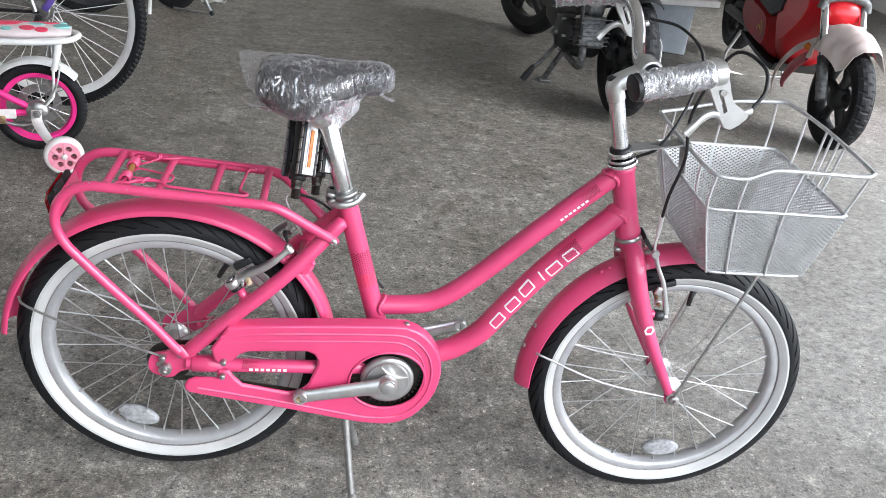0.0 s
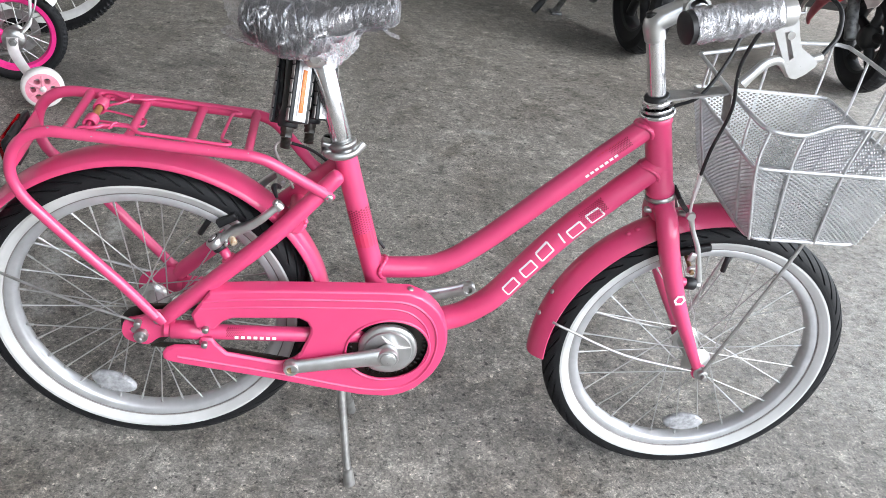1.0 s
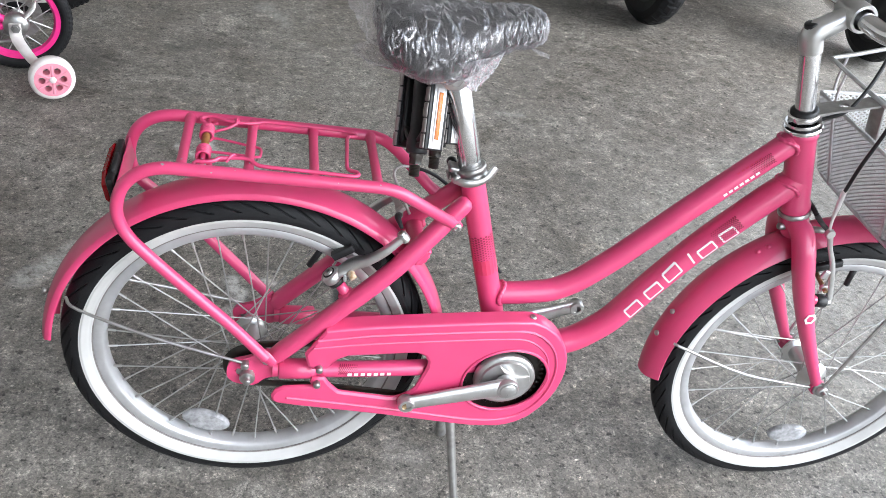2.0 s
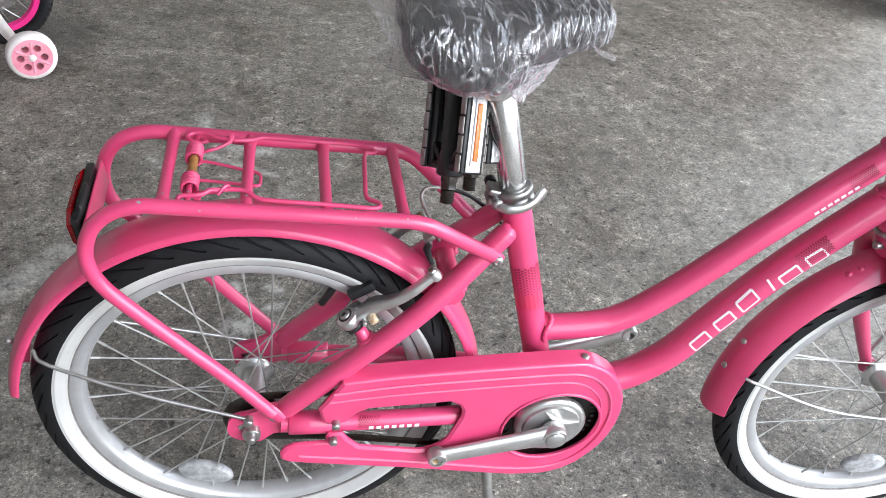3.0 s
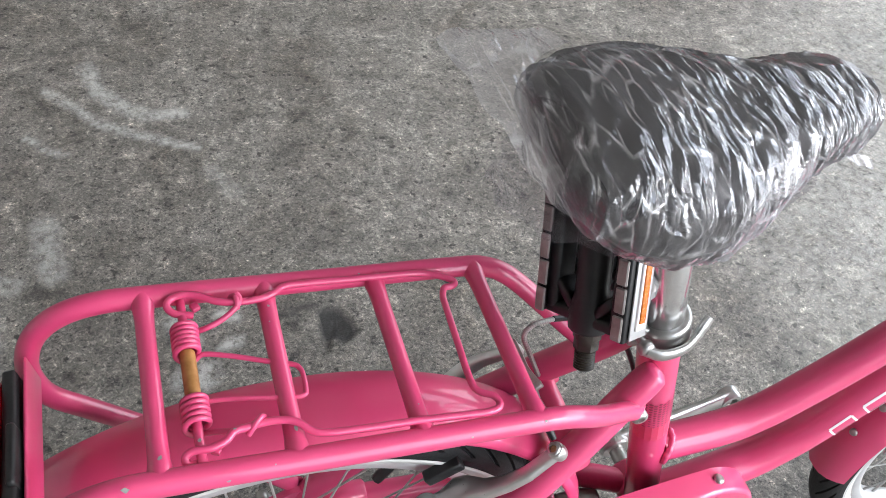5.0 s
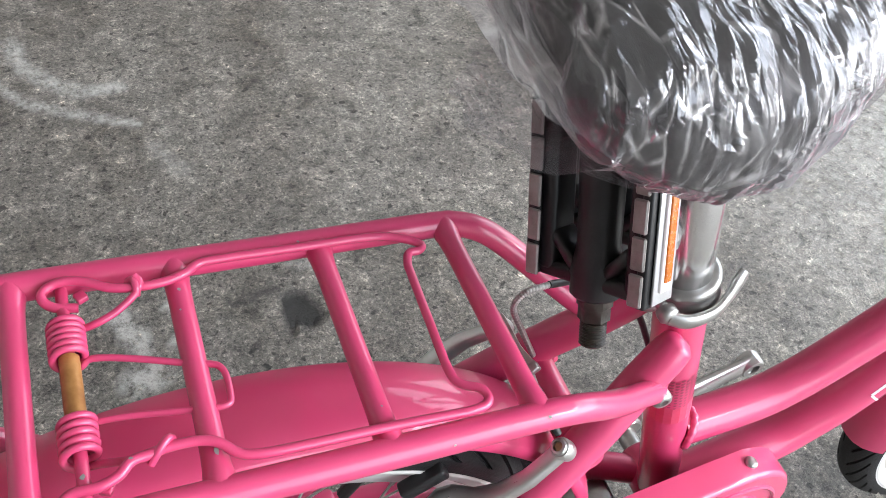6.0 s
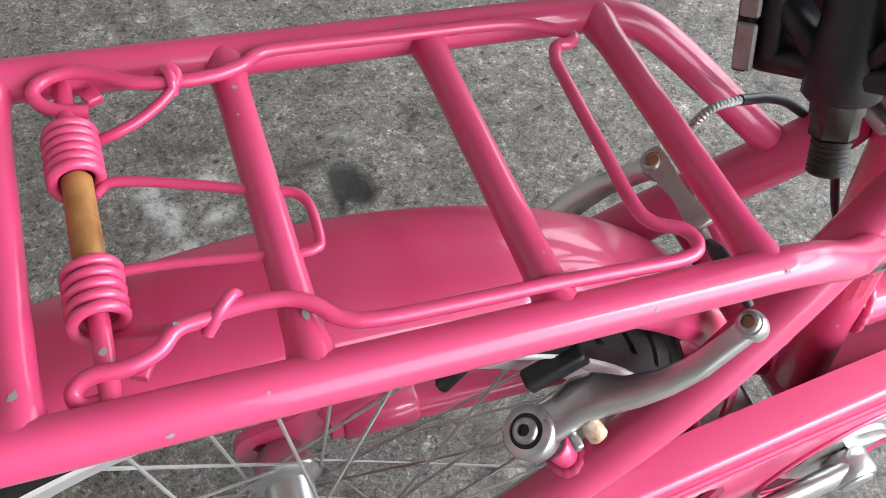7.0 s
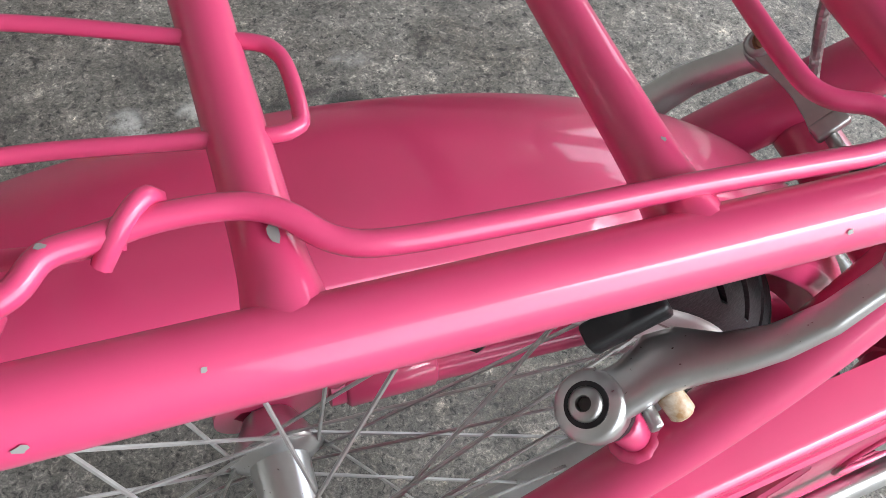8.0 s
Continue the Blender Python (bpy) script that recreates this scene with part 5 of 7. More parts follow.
part("rear_cable", tube([V(0.200, 0.027, 0.561), V(0.222, 0.031, 0.553), V(0.245, 0.034, 0.538), V(0.275, 0.027, 0.512), V(0.305, 0.021, 0.455), V(0.345, 0.02, 0.40)], 0.0024, 8, 6), BLACK, bike, "black brake cable")

# ---- fork, head set, front brake ----
fk = part("fork", lathe([(0.0, 0.0), (0.0185, 0.0), (0.0205, 0.006), (0.0205, 0.020), (0.016, 0.032), (0.0, 0.034)], 24, along(HT1 + V(0.003, 0, -0.009), V(0.757, 0, 0.49))), PINK, bike, "pink curved steel fork")
for s in (-1, 1):
    part("blade", tube([V(0.746, s * 0.012, 0.522), V(0.750, s * 0.028, 0.513), V(0.754, s * 0.040, 0.493), V(0.763, s * 0.044, 0.463), V(0.778, s * 0.047, 0.423), V(0.801, s * 0.050, 0.370), V(0.833, s * 0.052, 0.309), V(0.864, s * 0.053, 0.2530)], [0.015, 0.0165, 0.0165, 0.016, 0.0150, 0.0125, 0.0100, 0.0078], 16, 5), PINK, fk)
    part("fork_end", lathe([(0.0, -0.003), (0.013, -0.003), (0.013, 0.003), (0.0, 0.003)], 20, Matrix.Translation((0.8675, s * 0.054, 0.2475)) @ AXLE), PINK, fk)
    part("axle_nut", lathe([(0.0, 0.0), (0.013, 0.0), (0.013, 0.003), (0.009, 0.0035), (0.009, 0.010), (0.0082, 0.011), (0.0045, 0.011), (0.0045, 0.018), (0.0, 0.019)], 12, Matrix.Translation(V(FC.x - 0.0020 * (1 if s < 0 else -1), s * 0.058, FC.z)) @ (AXLE if s < 0 else AXLE.inverted())), STEEL, bike, "zinc axle nut and washer")
    # front brake arms stand ahead of the blades: a slim cast arm, a black pivot boss, a brass pad bolt
    piv, top = V(0.814, s * 0.0455, 0.412), V(0.7785, s * 0.0430, 0.527)
    arm = tube([top, top.lerp(piv, 0.22) + V(0.003, 0, 0), top.lerp(piv, 0.45) + V(0.009, 0, 0), top.lerp(piv, 0.70) + V(0.010, 0, 0), piv + V(0.008, 0, 0.004)], [0.0050, 0.0037, 0.0041, 0.0043, 0.0056], 10, 6, flat=0.7)
    block((0.011, 0.005, 0.016), Matrix.Translation(V(0.800, s * 0.044, 0.458)) @ Matrix.Rotation(radians(17), 4, "Y"), 0.0025, arm)
    lathe([(0.0, -0.004), (0.0062, -0.004), (0.0070, -0.002), (0.0070, 0.002), (0.0062, 0.004), (0.0, 0.004)], 18, Matrix.Translation(top) @ AXLE, bm=arm)
    b = part("brake_arm", arm, ALLOY, bike, "slim cast alloy rim-brake arm on the fork")
    part("boss", rod(piv + V(-0.014, 0, 0.001), piv + V(0.003, 0, -0.001), 0.0098, 18, edge=0.0018), BLACK, b, "black spring housing at the pivot")
    part("pivot_bolt", rod(piv + V(0.003, 0, -0.001), piv + V(0.011, 0, -0.003), 0.0058, 14, edge=0.001), STEEL, b)
    part("brake_pad", block((0.050, 0.011, 0.012), Matrix.Translation((0.812, s * 0.0215, 0.458)) @ Matrix.Rotation(radians(-16), 4, "Y"), 0.003), BLACK, b, "black rubber brake pad")
    part("pad_bolt", rod(V(0.8005, s * 0.024, 0.4465), V(0.8005, s * 0.0585, 0.4380), 0.0034, 12), RUST, b, "tarnished brass pad bolt")
    part("pad_nut", lathe([(0.0, 0.0), (0.0066, 0.0), (0.0066, 0.004), (0.0052, 0.005), (0.0, 0.005)], 6, along(V(0.8005, s * 0.0490, 0.4404), V(0.8005, s * 0.0585, 0.4380))), STEEL, b)
    part("brake_boss", rod(V(0.781, s * 0.047, 0.417), V(0.801, s * 0.0458, 0.4135), 0.0072, 14), PINK, fk)
part("fork_bolt", rod(V(0.742, -0.006, 0.512), V(0.722, -0.008, 0.514), 0.0048, 10, edge=0.001), STEEL, bike, "mudguard bolt behind the fork crown")
part("fork_bolt", rod(V(0.770, -0.016, 0.516), V(0.786, -0.020, 0.517), 0.0048, 10, edge=0.001), STEEL, bike, "mudguard bolt ahead of the fork crown")
part("cable_boot", tube([V(0.7610, 0.004, 0.5500), V(0.7640, -0.008, 0.5455), V(0.7660, -0.020, 0.5405)], [0.0040 if i % 2 else 0.0032 for i in range(13)], 10, 6), BLACK, bike, "black ribbed cable boot")
part("link", tube([V(0.7660, -0.020, 0.5405), V(0.7700, -0.030, 0.5350), V(0.7775, -0.0425, 0.5290)], [0.0042, 0.0036, 0.0034], 8, 3, flat=0.5), ENGINE, bike, "stained steel brake link plate")
part("far_link", tube([V(0.7610, 0.004, 0.5500), V(0.7660, 0.022, 0.5430), V(0.7780, 0.0425, 0.5290)], 0.0012, 8, 4), STEEL, bike, "bare brake wire to the far arm")
for x, z in ((0.7005, 0.4788), (0.7140, 0.4880)):
    out = (V(x, 0, z) - V(FC.x, 0, FC.z)).normalized()
    c = FC + out * 0.2768 + V(0, -0.011, 0)
    part("rivet", lathe([(0.0, 0.0026), (0.0026, 0.0022), (0.0040, 0.0008), (0.0044, -0.001), (0.0, -0.001)], 14, along(c, c + out)), PINK, bike, "domed pink rivet on the mudguard")
hs_dir = (HT0 - HT1).normalized()
hs = part("headset", lathe([(0.0, -0.001), (0.0222, -0.001), (0.0250, 0.001), (0.0255, 0.004), (0.0240, 0.006), (0.0, 0.006)], 32, along(HT0, HT0 + hs_dir)), CHROME, bike, "chromed headset rings and lock nut")
part("seal_ring", lathe([(0.0, 0.006), (0.0200, 0.006), (0.0200, 0.009), (0.0, 0.009)], 28, along(HT0, HT0 + hs_dir)), BLACK, hs)
part("upper_race", lathe([(0.0, 0.009), (0.0225, 0.009), (0.0235, 0.011), (0.0225, 0.0135), (0.0, 0.0135)], 28, along(HT0, HT0 + hs_dir)), CHROME, hs)
part("lock_nut", lathe([(0.0, 0.0165), (0.0205, 0.0165), (0.0215, 0.018), (0.0215, 0.023), (0.0200, 0.0245), (0.0, 0.0245)], 8, along(HT0, HT0 + hs_dir)), CHROME, hs)
part("top_seal", lathe([(0.0, 0.0245), (0.0180, 0.0245), (0.0175, 0.029), (0.0150, 0.031), (0.0, 0.031)], 28, along(HT0, HT0 + hs_dir)), BLACK, hs)
part("lower_ring", lathe([(0.0, 0), (0.021, 0.0), (0.0225, 0.002), (0.0225, 0.006), (0.0205, 0.008), (0.0, 0.008)], 28, along(HT1, HT1 - hs_dir)), STEEL, hs)
QT = HT0 + hs_dir * 0.128
stem = part("stem", rod(HT0 + hs_dir * 0.03, QT, 0.0126, 22), CHROME, bike, "chrome quill stem")
part("stem_elbow", tube([QT + hs_dir * -0.018, QT + hs_dir * 0.004, QT + V(0.014, 0, 0.016), QT + V(0.036, 0, 0.030)], [0.0142, 0.0152, 0.0145, 0.013], 16, 4), ALLOY, stem)
part("stem_plug", rod(QT + hs_dir * 0.008 + V(-0.002, 0, 0), QT + hs_dir * 0.0195 + V(-0.003, 0, 0), 0.0085, 12, edge=0.001), BLACK, stem, "black rubber stem plug")
CLB = QT + V(0.044, 0, 0.034)
part("bar_clamp", lathe([(0.0135, -0.021), (0.017, -0.021), (0.018, -0.018), (0.018, 0.018), (0.017, 0.021), (0.0135, 0.021)], 24, Matrix.Translation(CLB) @ AXLE, True), ALLOY, stem)
bar = near_l = None
for s in (-1, 1):
    pts = [CLB, CLB + V(0.002, s * 0.030, -0.001), CLB + V(0.006, s * 0.065, -0.002), CLB + V(0.014, s * 0.105, 0.006), CLB + V(0.022, s * 0.145, 0.026), CLB + V(0.023, s * 0.185, 0.048), CLB + V(0.014, s * 0.214, 0.061), CLB + V(-0.007, s * 0.2315, 0.061), CLB + V(-0.091, s * 0.2505, 0.046)]
    half_bar = part("handlebar", tube(pts, 0.0112, 16, 6), CHROME, bike if bar is None else bar, "chrome swept-back handlebar")
    bar = bar or half_bar
    g0, g1 = pts[-2], pts[-1] + V(-0.004, s * 0.001, -0.001)
    gd = (g1 - g0).normalized()
    gl = (g1 - g0).length
    grip = part("grip", lathe([(0.012, 0.0), (0.0165, 0.0), (0.0165, 0.006), (0.0145, 0.008), (0.0152, gl * 0.5), (0.0150, gl + 0.006), (0.0175, gl + 0.008), (0.0172, gl + 0.015), (0.013, gl + 0.017), (0.0, gl + 0.017)], 24, along(g0 - gd * 0.004, g1)), BLACK, bar, "black rubber grip wrapped in clear film")
    bm = lathe([(0.0174 + 0.0010 * math.sin(i * 1.7), (gl + 0.009) * i / 30) for i in range(31)], 48, along(g0 - gd * 0.004, g1))
    for v in bm.verts:
        q = v.co * 34
        ridge = 1 - abs(noise.noise(q + V(0, 0, 2 * noise.noise(v.co * 20)))) * 2.2
        v.co += (v.co - (g0 + gd * (v.co - g0).dot(gd))).normalized() * 0.0026 * ridge ** 3
    part("film_wrap", bm, GRIP_FILM, grip, "crinkled clear plastic film on the grip")
    # brake lever
    lb = g0 - gd * 0.014
    near_l = lb if s < 0 else near_l
    lev = part("brake_lever", lathe([(0.0115, -0.008), (0.0160, -0.008), (0.0165, 0.0), (0.0160, 0.008), (0.0115, 0.008)], 20, along(lb, lb + gd), True), ALLOY, bar, "silver brake lever bracket and blade")
    body = [(-0.010, -0.004), (0.008, 0.006), (0.018, -0.010), (0.029, -0.034), (0.050, -0.046), (0.051, -0.055), (0.034, -0.070), (0.022, -0.064), (0.008, -0.042), (-0.006, -0.020)]
    gap = [(0.005, -0.020), (0.009, -0.019), (0.024, -0.046), (0.020, -0.050)]
    part("lever_body", sheet([round2(body, 2), gap], -0.007, 0.007, Matrix.Translation(lb)), ALLOY, lev)
    part("pivot_screw", rod(lb + V(0.012, -0.0072, -0.022), lb + V(0.012, -0.0095, -0.022), 0.0045, 12), STEEL, lev)
    part("blade", tube([lb + V(0.030, 0.0, -0.066), lb + V(0.012, s * 0.003, -0.052), lb + V(-0.004, s * 0.005, -0.056), lb + V(-0.017, s * 0.007, -0.070), lb + V(-0.025, s * 0.007, -0.080)], [0.0062, 0.0056, 0.0058, 0.0060, 0.0072], 12, 5, flat=0.8), ALLOY, lev)
    part("barrel", rod(lb + V(0.044, 0, -0.050), lb + V(0.059, 0, -0.044), 0.0052, 12, edge=0.001), ALLOY, lev)
part("brake_cable", tube([near_l + V(0.058, 0, -0.044), near_l + V(0.076, 0.012, -0.020), near_l + V(0.078, 0.040, 0.004), near_l + V(0.060, 0.100, 0.000), V(0.765, -0.08, 0.78), V(0.783, -0.055, 0.70), V(0.776, -0.046, 0.635), V(0.7775, -0.0356, 0.5875)], 0.0026, 8, 7), BLACK, bike, "black brake cable")
part("cable_tip", tube([V(0.7776, -0.0354, 0.592), V(0.7780, -0.0360, 0.565), V(0.7760, -0.0390, 0.548), V(0.7765, -0.0425, 0.531)], [0.0036, 0.0034, 0.0022, 0.0020], 10, 5), WHITE_PLASTIC, bike, "pale cable tip above the front brake")
part("brake_cable", tube([CLB + V(0.060, 0.21, 0.03), CLB + V(0.10, 0.16, 0.03), CLB + V(0.115, 0.08, 0.005), CLB + V(0.085, 0.02, -0.055), CLB + V(0.045, -0.005, -0.12), V(0.725, 0.004, 0.672), V(0.700, 0.024, 0.63), V(0.62, 0.02, 0.545)], 0.0026, 8, 7), BLACK, bike, "black brake cable")

# ---- basket ----
bk = part("basket", tube([(0.806, 0.137, 0.710), (0.799, 0.118, 0.711), (0.796, 0.0, 0.709), (0.795, -0.112, 0.709), (0.803, -0.134, 0.7085), (0.824, -0.1405, 0.7075), (0.846, -0.141, 0.7085), (0.868, -0.141, 0.7175), (0.890, -0.141, 0.7245), (0.960, -0.141, 0.7245), (1.022, -0.140, 0.7235), (1.040, -0.133, 0.7245), (1.0455, -0.114, 0.7265), (1.038, 0.0, 0.738), (1.029, 0.112, 0.743), (1.022, 0.133, 0.743), (1.003, 0.142, 0.7415), (0.92, 0.142, 0.735), (0.84, 0.141, 0.716)], 0.0032, 10, 5, True), BASKET, bike, "silver wire-mesh basket on a bracket and two stays")
MID = [(0.812, 0.138), (0.806, 0.12), (0.800, 0.0), (0.796, -0.12), (0.802, -0.136), (0.822, -0.141), (0.92, -0.141), (1.000, -0.141), (1.016, -0.135), (1.021, -0.12), (1.026, 0.0), (1.028, 0.12), (1.022, 0.136), (1.005, 0.140), (0.93, 0.140), (0.84, 0.140)]
ZM, ZL = 0.6570, 0.5400
part("mid_rail", tube([(x, y, ZM) for x, y in MID], 0.0028, 10, 4, True), BASKET, bk)
LOW = [(0.842, 0.112), (0.836, 0.09), (0.832, 0.0), (0.831, -0.09), (0.838, -0.112), (0.858, -0.118), (0.92, -0.118), (0.975, -0.118), (0.990, -0.110), (0.995, -0.09), (0.996, 0.0), (0.996, 0.09), (0.990, 0.110), (0.974, 0.118), (0.92, 0.118), (0.862, 0.118)]
part("low_rail", tube([(x, y, ZL) for x, y in LOW], 0.0026, 10, 4, True), BASKET, bk)


def hung(x_top, y_top, z_top, x_mid, y_mid, x_low, y_low):
    return tube([(x_top, y_top, z_top), (x_mid, y_mid, ZM), (x_low, y_low, ZL)], 0.0021, 8, 4)


for xt, xm, xl, zt in ((0.799, 0.797, 0.834, 0.7090), (0.8465, 0.843, 0.866, 0.7085), (0.9285, 0.917, 0.930, 0.7245)):
    part("upright", hung(xt, -0.1415, zt, xm, -0.1415, xl, -0.119), BASKET, bk)
for xt, zt in ((0.83, 0.714), (0.915, 0.734), (1.008, 0.7415)):
    part("upright", hung(xt, 0.1415, zt, xt, 0.1415, 0.842 + (xt - 0.83) * 0.75, 0.119), BASKET, bk)
for y, zt in ((-0.130, 0.725), (-0.048, 0.7335), (-0.030, 0.735), (-0.010, 0.737), (0.008, 0.739), (0.072, 0.742)):
    part("upright", hung(1.042 - 0.06 * (y + 0.13), y, zt, 1.021 + 0.02 * (y + 0.13), y * 0.98, 0.996, y * 0.84), BASKET, bk)
for y in (-0.085, 0.085):
    part("upright", hung(0.797, y, 0.709, 0.800, y, 0.832, y * 0.84), BASKET, bk)


def lattice(c00, c10, c01, c11, nu, nv, r, bow=0.0):
    """Expanded metal: a diamond net of flat strands over a four-cornered panel."""
    vs, fs = [], []
    c00, c10, c01, c11 = (Vector(c) for c in (c00, c10, c01, c11))
    nrm = (c10 - c00).cross(c01 - c00).normalized()

    def at(u, v):
        return c00.lerp(c10, u).lerp(c01.lerp(c11, u), v) + nrm * bow * math.sin(math.pi * u) * math.sin(math.pi * v)

    def strand(p, q):
        d = (q - p).normalized()
        s = d.cross(nrm) * r
        k = len(vs)
        for e in (p, q):
            for o in (s + nrm * r, nrm * r - s, -nrm * r - s, s - nrm * r):
                vs.append(e + o)
        fs.extend(((k, k + 1, k + 5, k + 4), (k + 1, k + 2, k + 6, k + 5), (k + 2, k + 3, k + 7, k + 6), (k + 3, k, k + 4, k + 7)))

    for j in range(nv):
        for i in range(nu):
            for a, b in (((i, j), (i + 0.5, j + 0.5)), ((i + 0.5, j + 0.5), (i + 1, j)), ((i, j + 1), (i + 0.5, j + 0.5)), ((i + 0.5, j + 0.5), (i + 1, j + 1))):
                strand(at(a[0] / nu, a[1] / nv), at(b[0] / nu, b[1] / nv))
    me = bpy.data.meshes.new("mesh_panel")
    me.from_pydata([tuple(v) for v in vs], [], fs)
    me.update()
    me.materials.append(BASKET)
    ob = new("mesh_panel", me)
    ob.parent = bk
    return tagged(ob, "silver expanded-metal diamond mesh", "", "", "stuff")


n0, n1, n2, n3 = (0.798, -0.139, ZM), (1.020, -0.139, ZM), (0.834, -0.116, ZL), (0.994, -0.116, ZL)
f0, f1, f2, f3 = (0.806, 0.138, ZM), (1.026, 0.138, ZM), (0.838, 0.116, ZL), (0.995, 0.116, ZL)
lattice(n2, n3, n0, n1, 22, 20, 0.0008)
lattice(f2, f3, f0, f1, 22, 20, 0.0008)
lattice(n3, f3, n1, f1, 28, 20, 0.0008)
lattice(n2, f2, n0, f0, 28, 20, 0.0008)
lattice(n2, n3, f2, f3, 18, 38, 0.0008)
br_bm = sheet([[(0.708, -0.016), (0.74, -0.014), (0.808, -0.013), (0.808, 0.013), (0.74, 0.014), (0.708, 0.016)], circle2(0.752, 0.0, 0.007, 0.005, 14)], 0.0, 0.003)
br_bm.transform(Matrix.Translation((0.706, 0, 0.687)) @ Matrix.Rotation(radians(-11), 4, "Y") @ Matrix.Translation((-0.706, 0, 0)) @ Matrix.Rotation(radians(90), 4, "X"))
part("bracket", br_bm, STEEL, bk, "flat steel basket bracket", False)
part("back_plate", block((0.003, 0.028, 0.050), Matrix.Translation((0.800, -0.004, 0.684)) @ Matrix.Rotation(radians(-10), 4, "Y"), 0.001), STEEL, bk, "slotted steel back plate")
for s in (-1, 1):
    part("basket_stay", tube([V(0.8705, s * 0.063, 0.254), V(0.879, s * 0.064, 0.287), V(0.942, s * 0.070, 0.490), V(0.955, s * 0.064, 0.535)], 0.0034, 8, 4, flat=0.7), STEEL, bk, "thin steel stay rod")

# ---- prints on the frame: plain shapes in place of makers' names ----
DOWN = spline(DT, 6)


def inked(strokes, axis, r, width):
    """Printed strokes, drawn from the side (x, z) and laid on the near half of a bent tube."""
    bm = bmesh.new()
    for a, b in strokes:
        a, b = Vector(a), Vector(b)
        d = (b - a).normalized()
        side = Vector((-d.y, d.x)) * width / 2
        n = max(2, int((b - a).length / 0.003))
        rows = []
        for i in range(n + 1):
            q = a.lerp(b, i / n)
            row = []
            for e in (-1, 0, 1):
                x, z = q + side * e
                off = min((V(x, 0, z) - p).length for p in axis)
                row.append(bm.verts.new((x, -math.sqrt(max(1e-6, r * r - min(off, r) ** 2)), z)))
            rows.append(row)
        for p, q in zip(rows, rows[1:]):
            for j in range(2):
                bm.faces.new((p[j], p[j + 1], q[j + 1], q[j]))
    return bm


AXIS = [p.lerp(q, t / 8) for p, q in zip(DOWN, DOWN[1:]) for t in range(8)]
across = Vector((-0.0118, 0.0100))
for lo, hi in (((0.5410, 0.3535), (0.5550, 0.3750)), ((0.5622, 0.3872), (0.5768, 0.4076)), ((0.5820, 0.4190), (0.5955, 0.4400)), ((0.6206, 0.4618), (0.6367, 0.4811)), ((0.6440, 0.4905), (0.6600, 0.5065))):
    lo, hi = Vector(lo), Vector(hi)
    box = [lo, hi, hi + across, lo + across]
    part("print", inked([(box[i], box[(i + 1) % 4]) for i in range(4)], AXIS, 0.0199, 0.0026), WHITE_PRINT, fr, "white outlined block mark on the down tube", False)
part("print", inked([((0.6103, 0.4536), (0.5978, 0.4665))], AXIS, 0.0199, 0.0028), WHITE_PRINT, fr, "white bar mark on the down tube", False)


def spots(axis, r, lo, hi, low, high, ns, nv, label):
    """A dotted print on the near half of a tube: lo to hi along its axis, low to high across it; the dots shrink along it."""
    bm = bmesh.new()
    steps = [0.0]
    for p, q in zip(axis, axis[1:]):
        steps.append(steps[-1] + (q - p).length)

    def at(d):
        i = max(1, min(len(axis) - 1, int(np.searchsorted(steps, d))))
        p, q = axis[i - 1], axis[i]
        t = (d - steps[i - 1]) / max(1e-9, steps[i] - steps[i - 1])
        e = (q - p).normalized()
        n = V(-e.z, 0, e.x)
        return p.lerp(q, t), e, n if n.z > 0 else -n

    for i in range(ns):
        for j in range(nv):
            d = lo + (hi - lo) * (i + 0.5 * (j % 2)) / ns
            v = low + (high - low) * j / (nv - 1)
            c, e, n = at(d)
            size = (hi - lo) / ns * (0.40 - 0.16 * i / ns)
            ring = []
            for k in range(6):
                w = max(-0.98, min(0.98, v + size / r * math.sin(k * math.pi / 3)))
                ring.append(bm.verts.new(c + e * size * math.cos(k * math.pi / 3) + n * r * w + V(0, -r * math.sqrt(1 - w * w), 0)))
            bm.faces.new(ring)
    part("print", bm, PINK_DARK, fr, label, False)


def run(a, b):
    return [a.lerp(b, i / 12) for i in range(13)]


TOP_AXIS = spline(TT, 6)
spots(DOWN, 0.0199, 0.100, 0.142, -0.05, 0.78, 13, 9, "dark pink dotted print on the down tube")
spots(TOP_AXIS, 0.0169, 0.044, 0.076, 0.0, 0.70, 13, 7, "dark pink dotted print on the top tube")
spots(run(SEAT_TOP, BB), 0.0169, 0.097, 0.138, -0.95, 0.95, 10, 10, "dark pink dotted print on the seat tube")
part("print", patch(SEAT_TOP, BB, 0.0167, 0.425, 0.50, -80, 75, None, 0.0, 8), RED_PRINT, fr, "red faded band", False)
C0, C1 = V(0.10, -0.056, 0.283), V(0.22, -0.050, 0.281)
spots(run(C0, C1), 0.0119, 0.020, 0.046, 0.1, 0.9, 9, 6, "dark pink dotted print on the chain stay")
T0, T1 = V(0.697, 0, 0.6425), V(0.560, 0, 0.5065)
for i in range(7):
    part("print", patch(T0, T1, 0.0170, 0.290 + i * 0.0425, 0.290 + i * 0.0425 + 0.029, -9, 5), WHITE_PRINT, fr, "small white block mark on the top tube", False)
for i in range(6):
    part("print", patch(T0, T1, 0.0170, 0.225 + i * 0.034, 0.225 + i * 0.034 + 0.022, 46, 54), RED_PRINT, fr, "small red block mark on the top tube", False)
for i in range(7):
    part("print", patch(C0, C1, 0.0130, 0.26 + i * 0.076, 0.26 + i * 0.076 + 0.046, -10, 12), WHITE_PRINT, fr, "small white block mark on the chain stay", False)
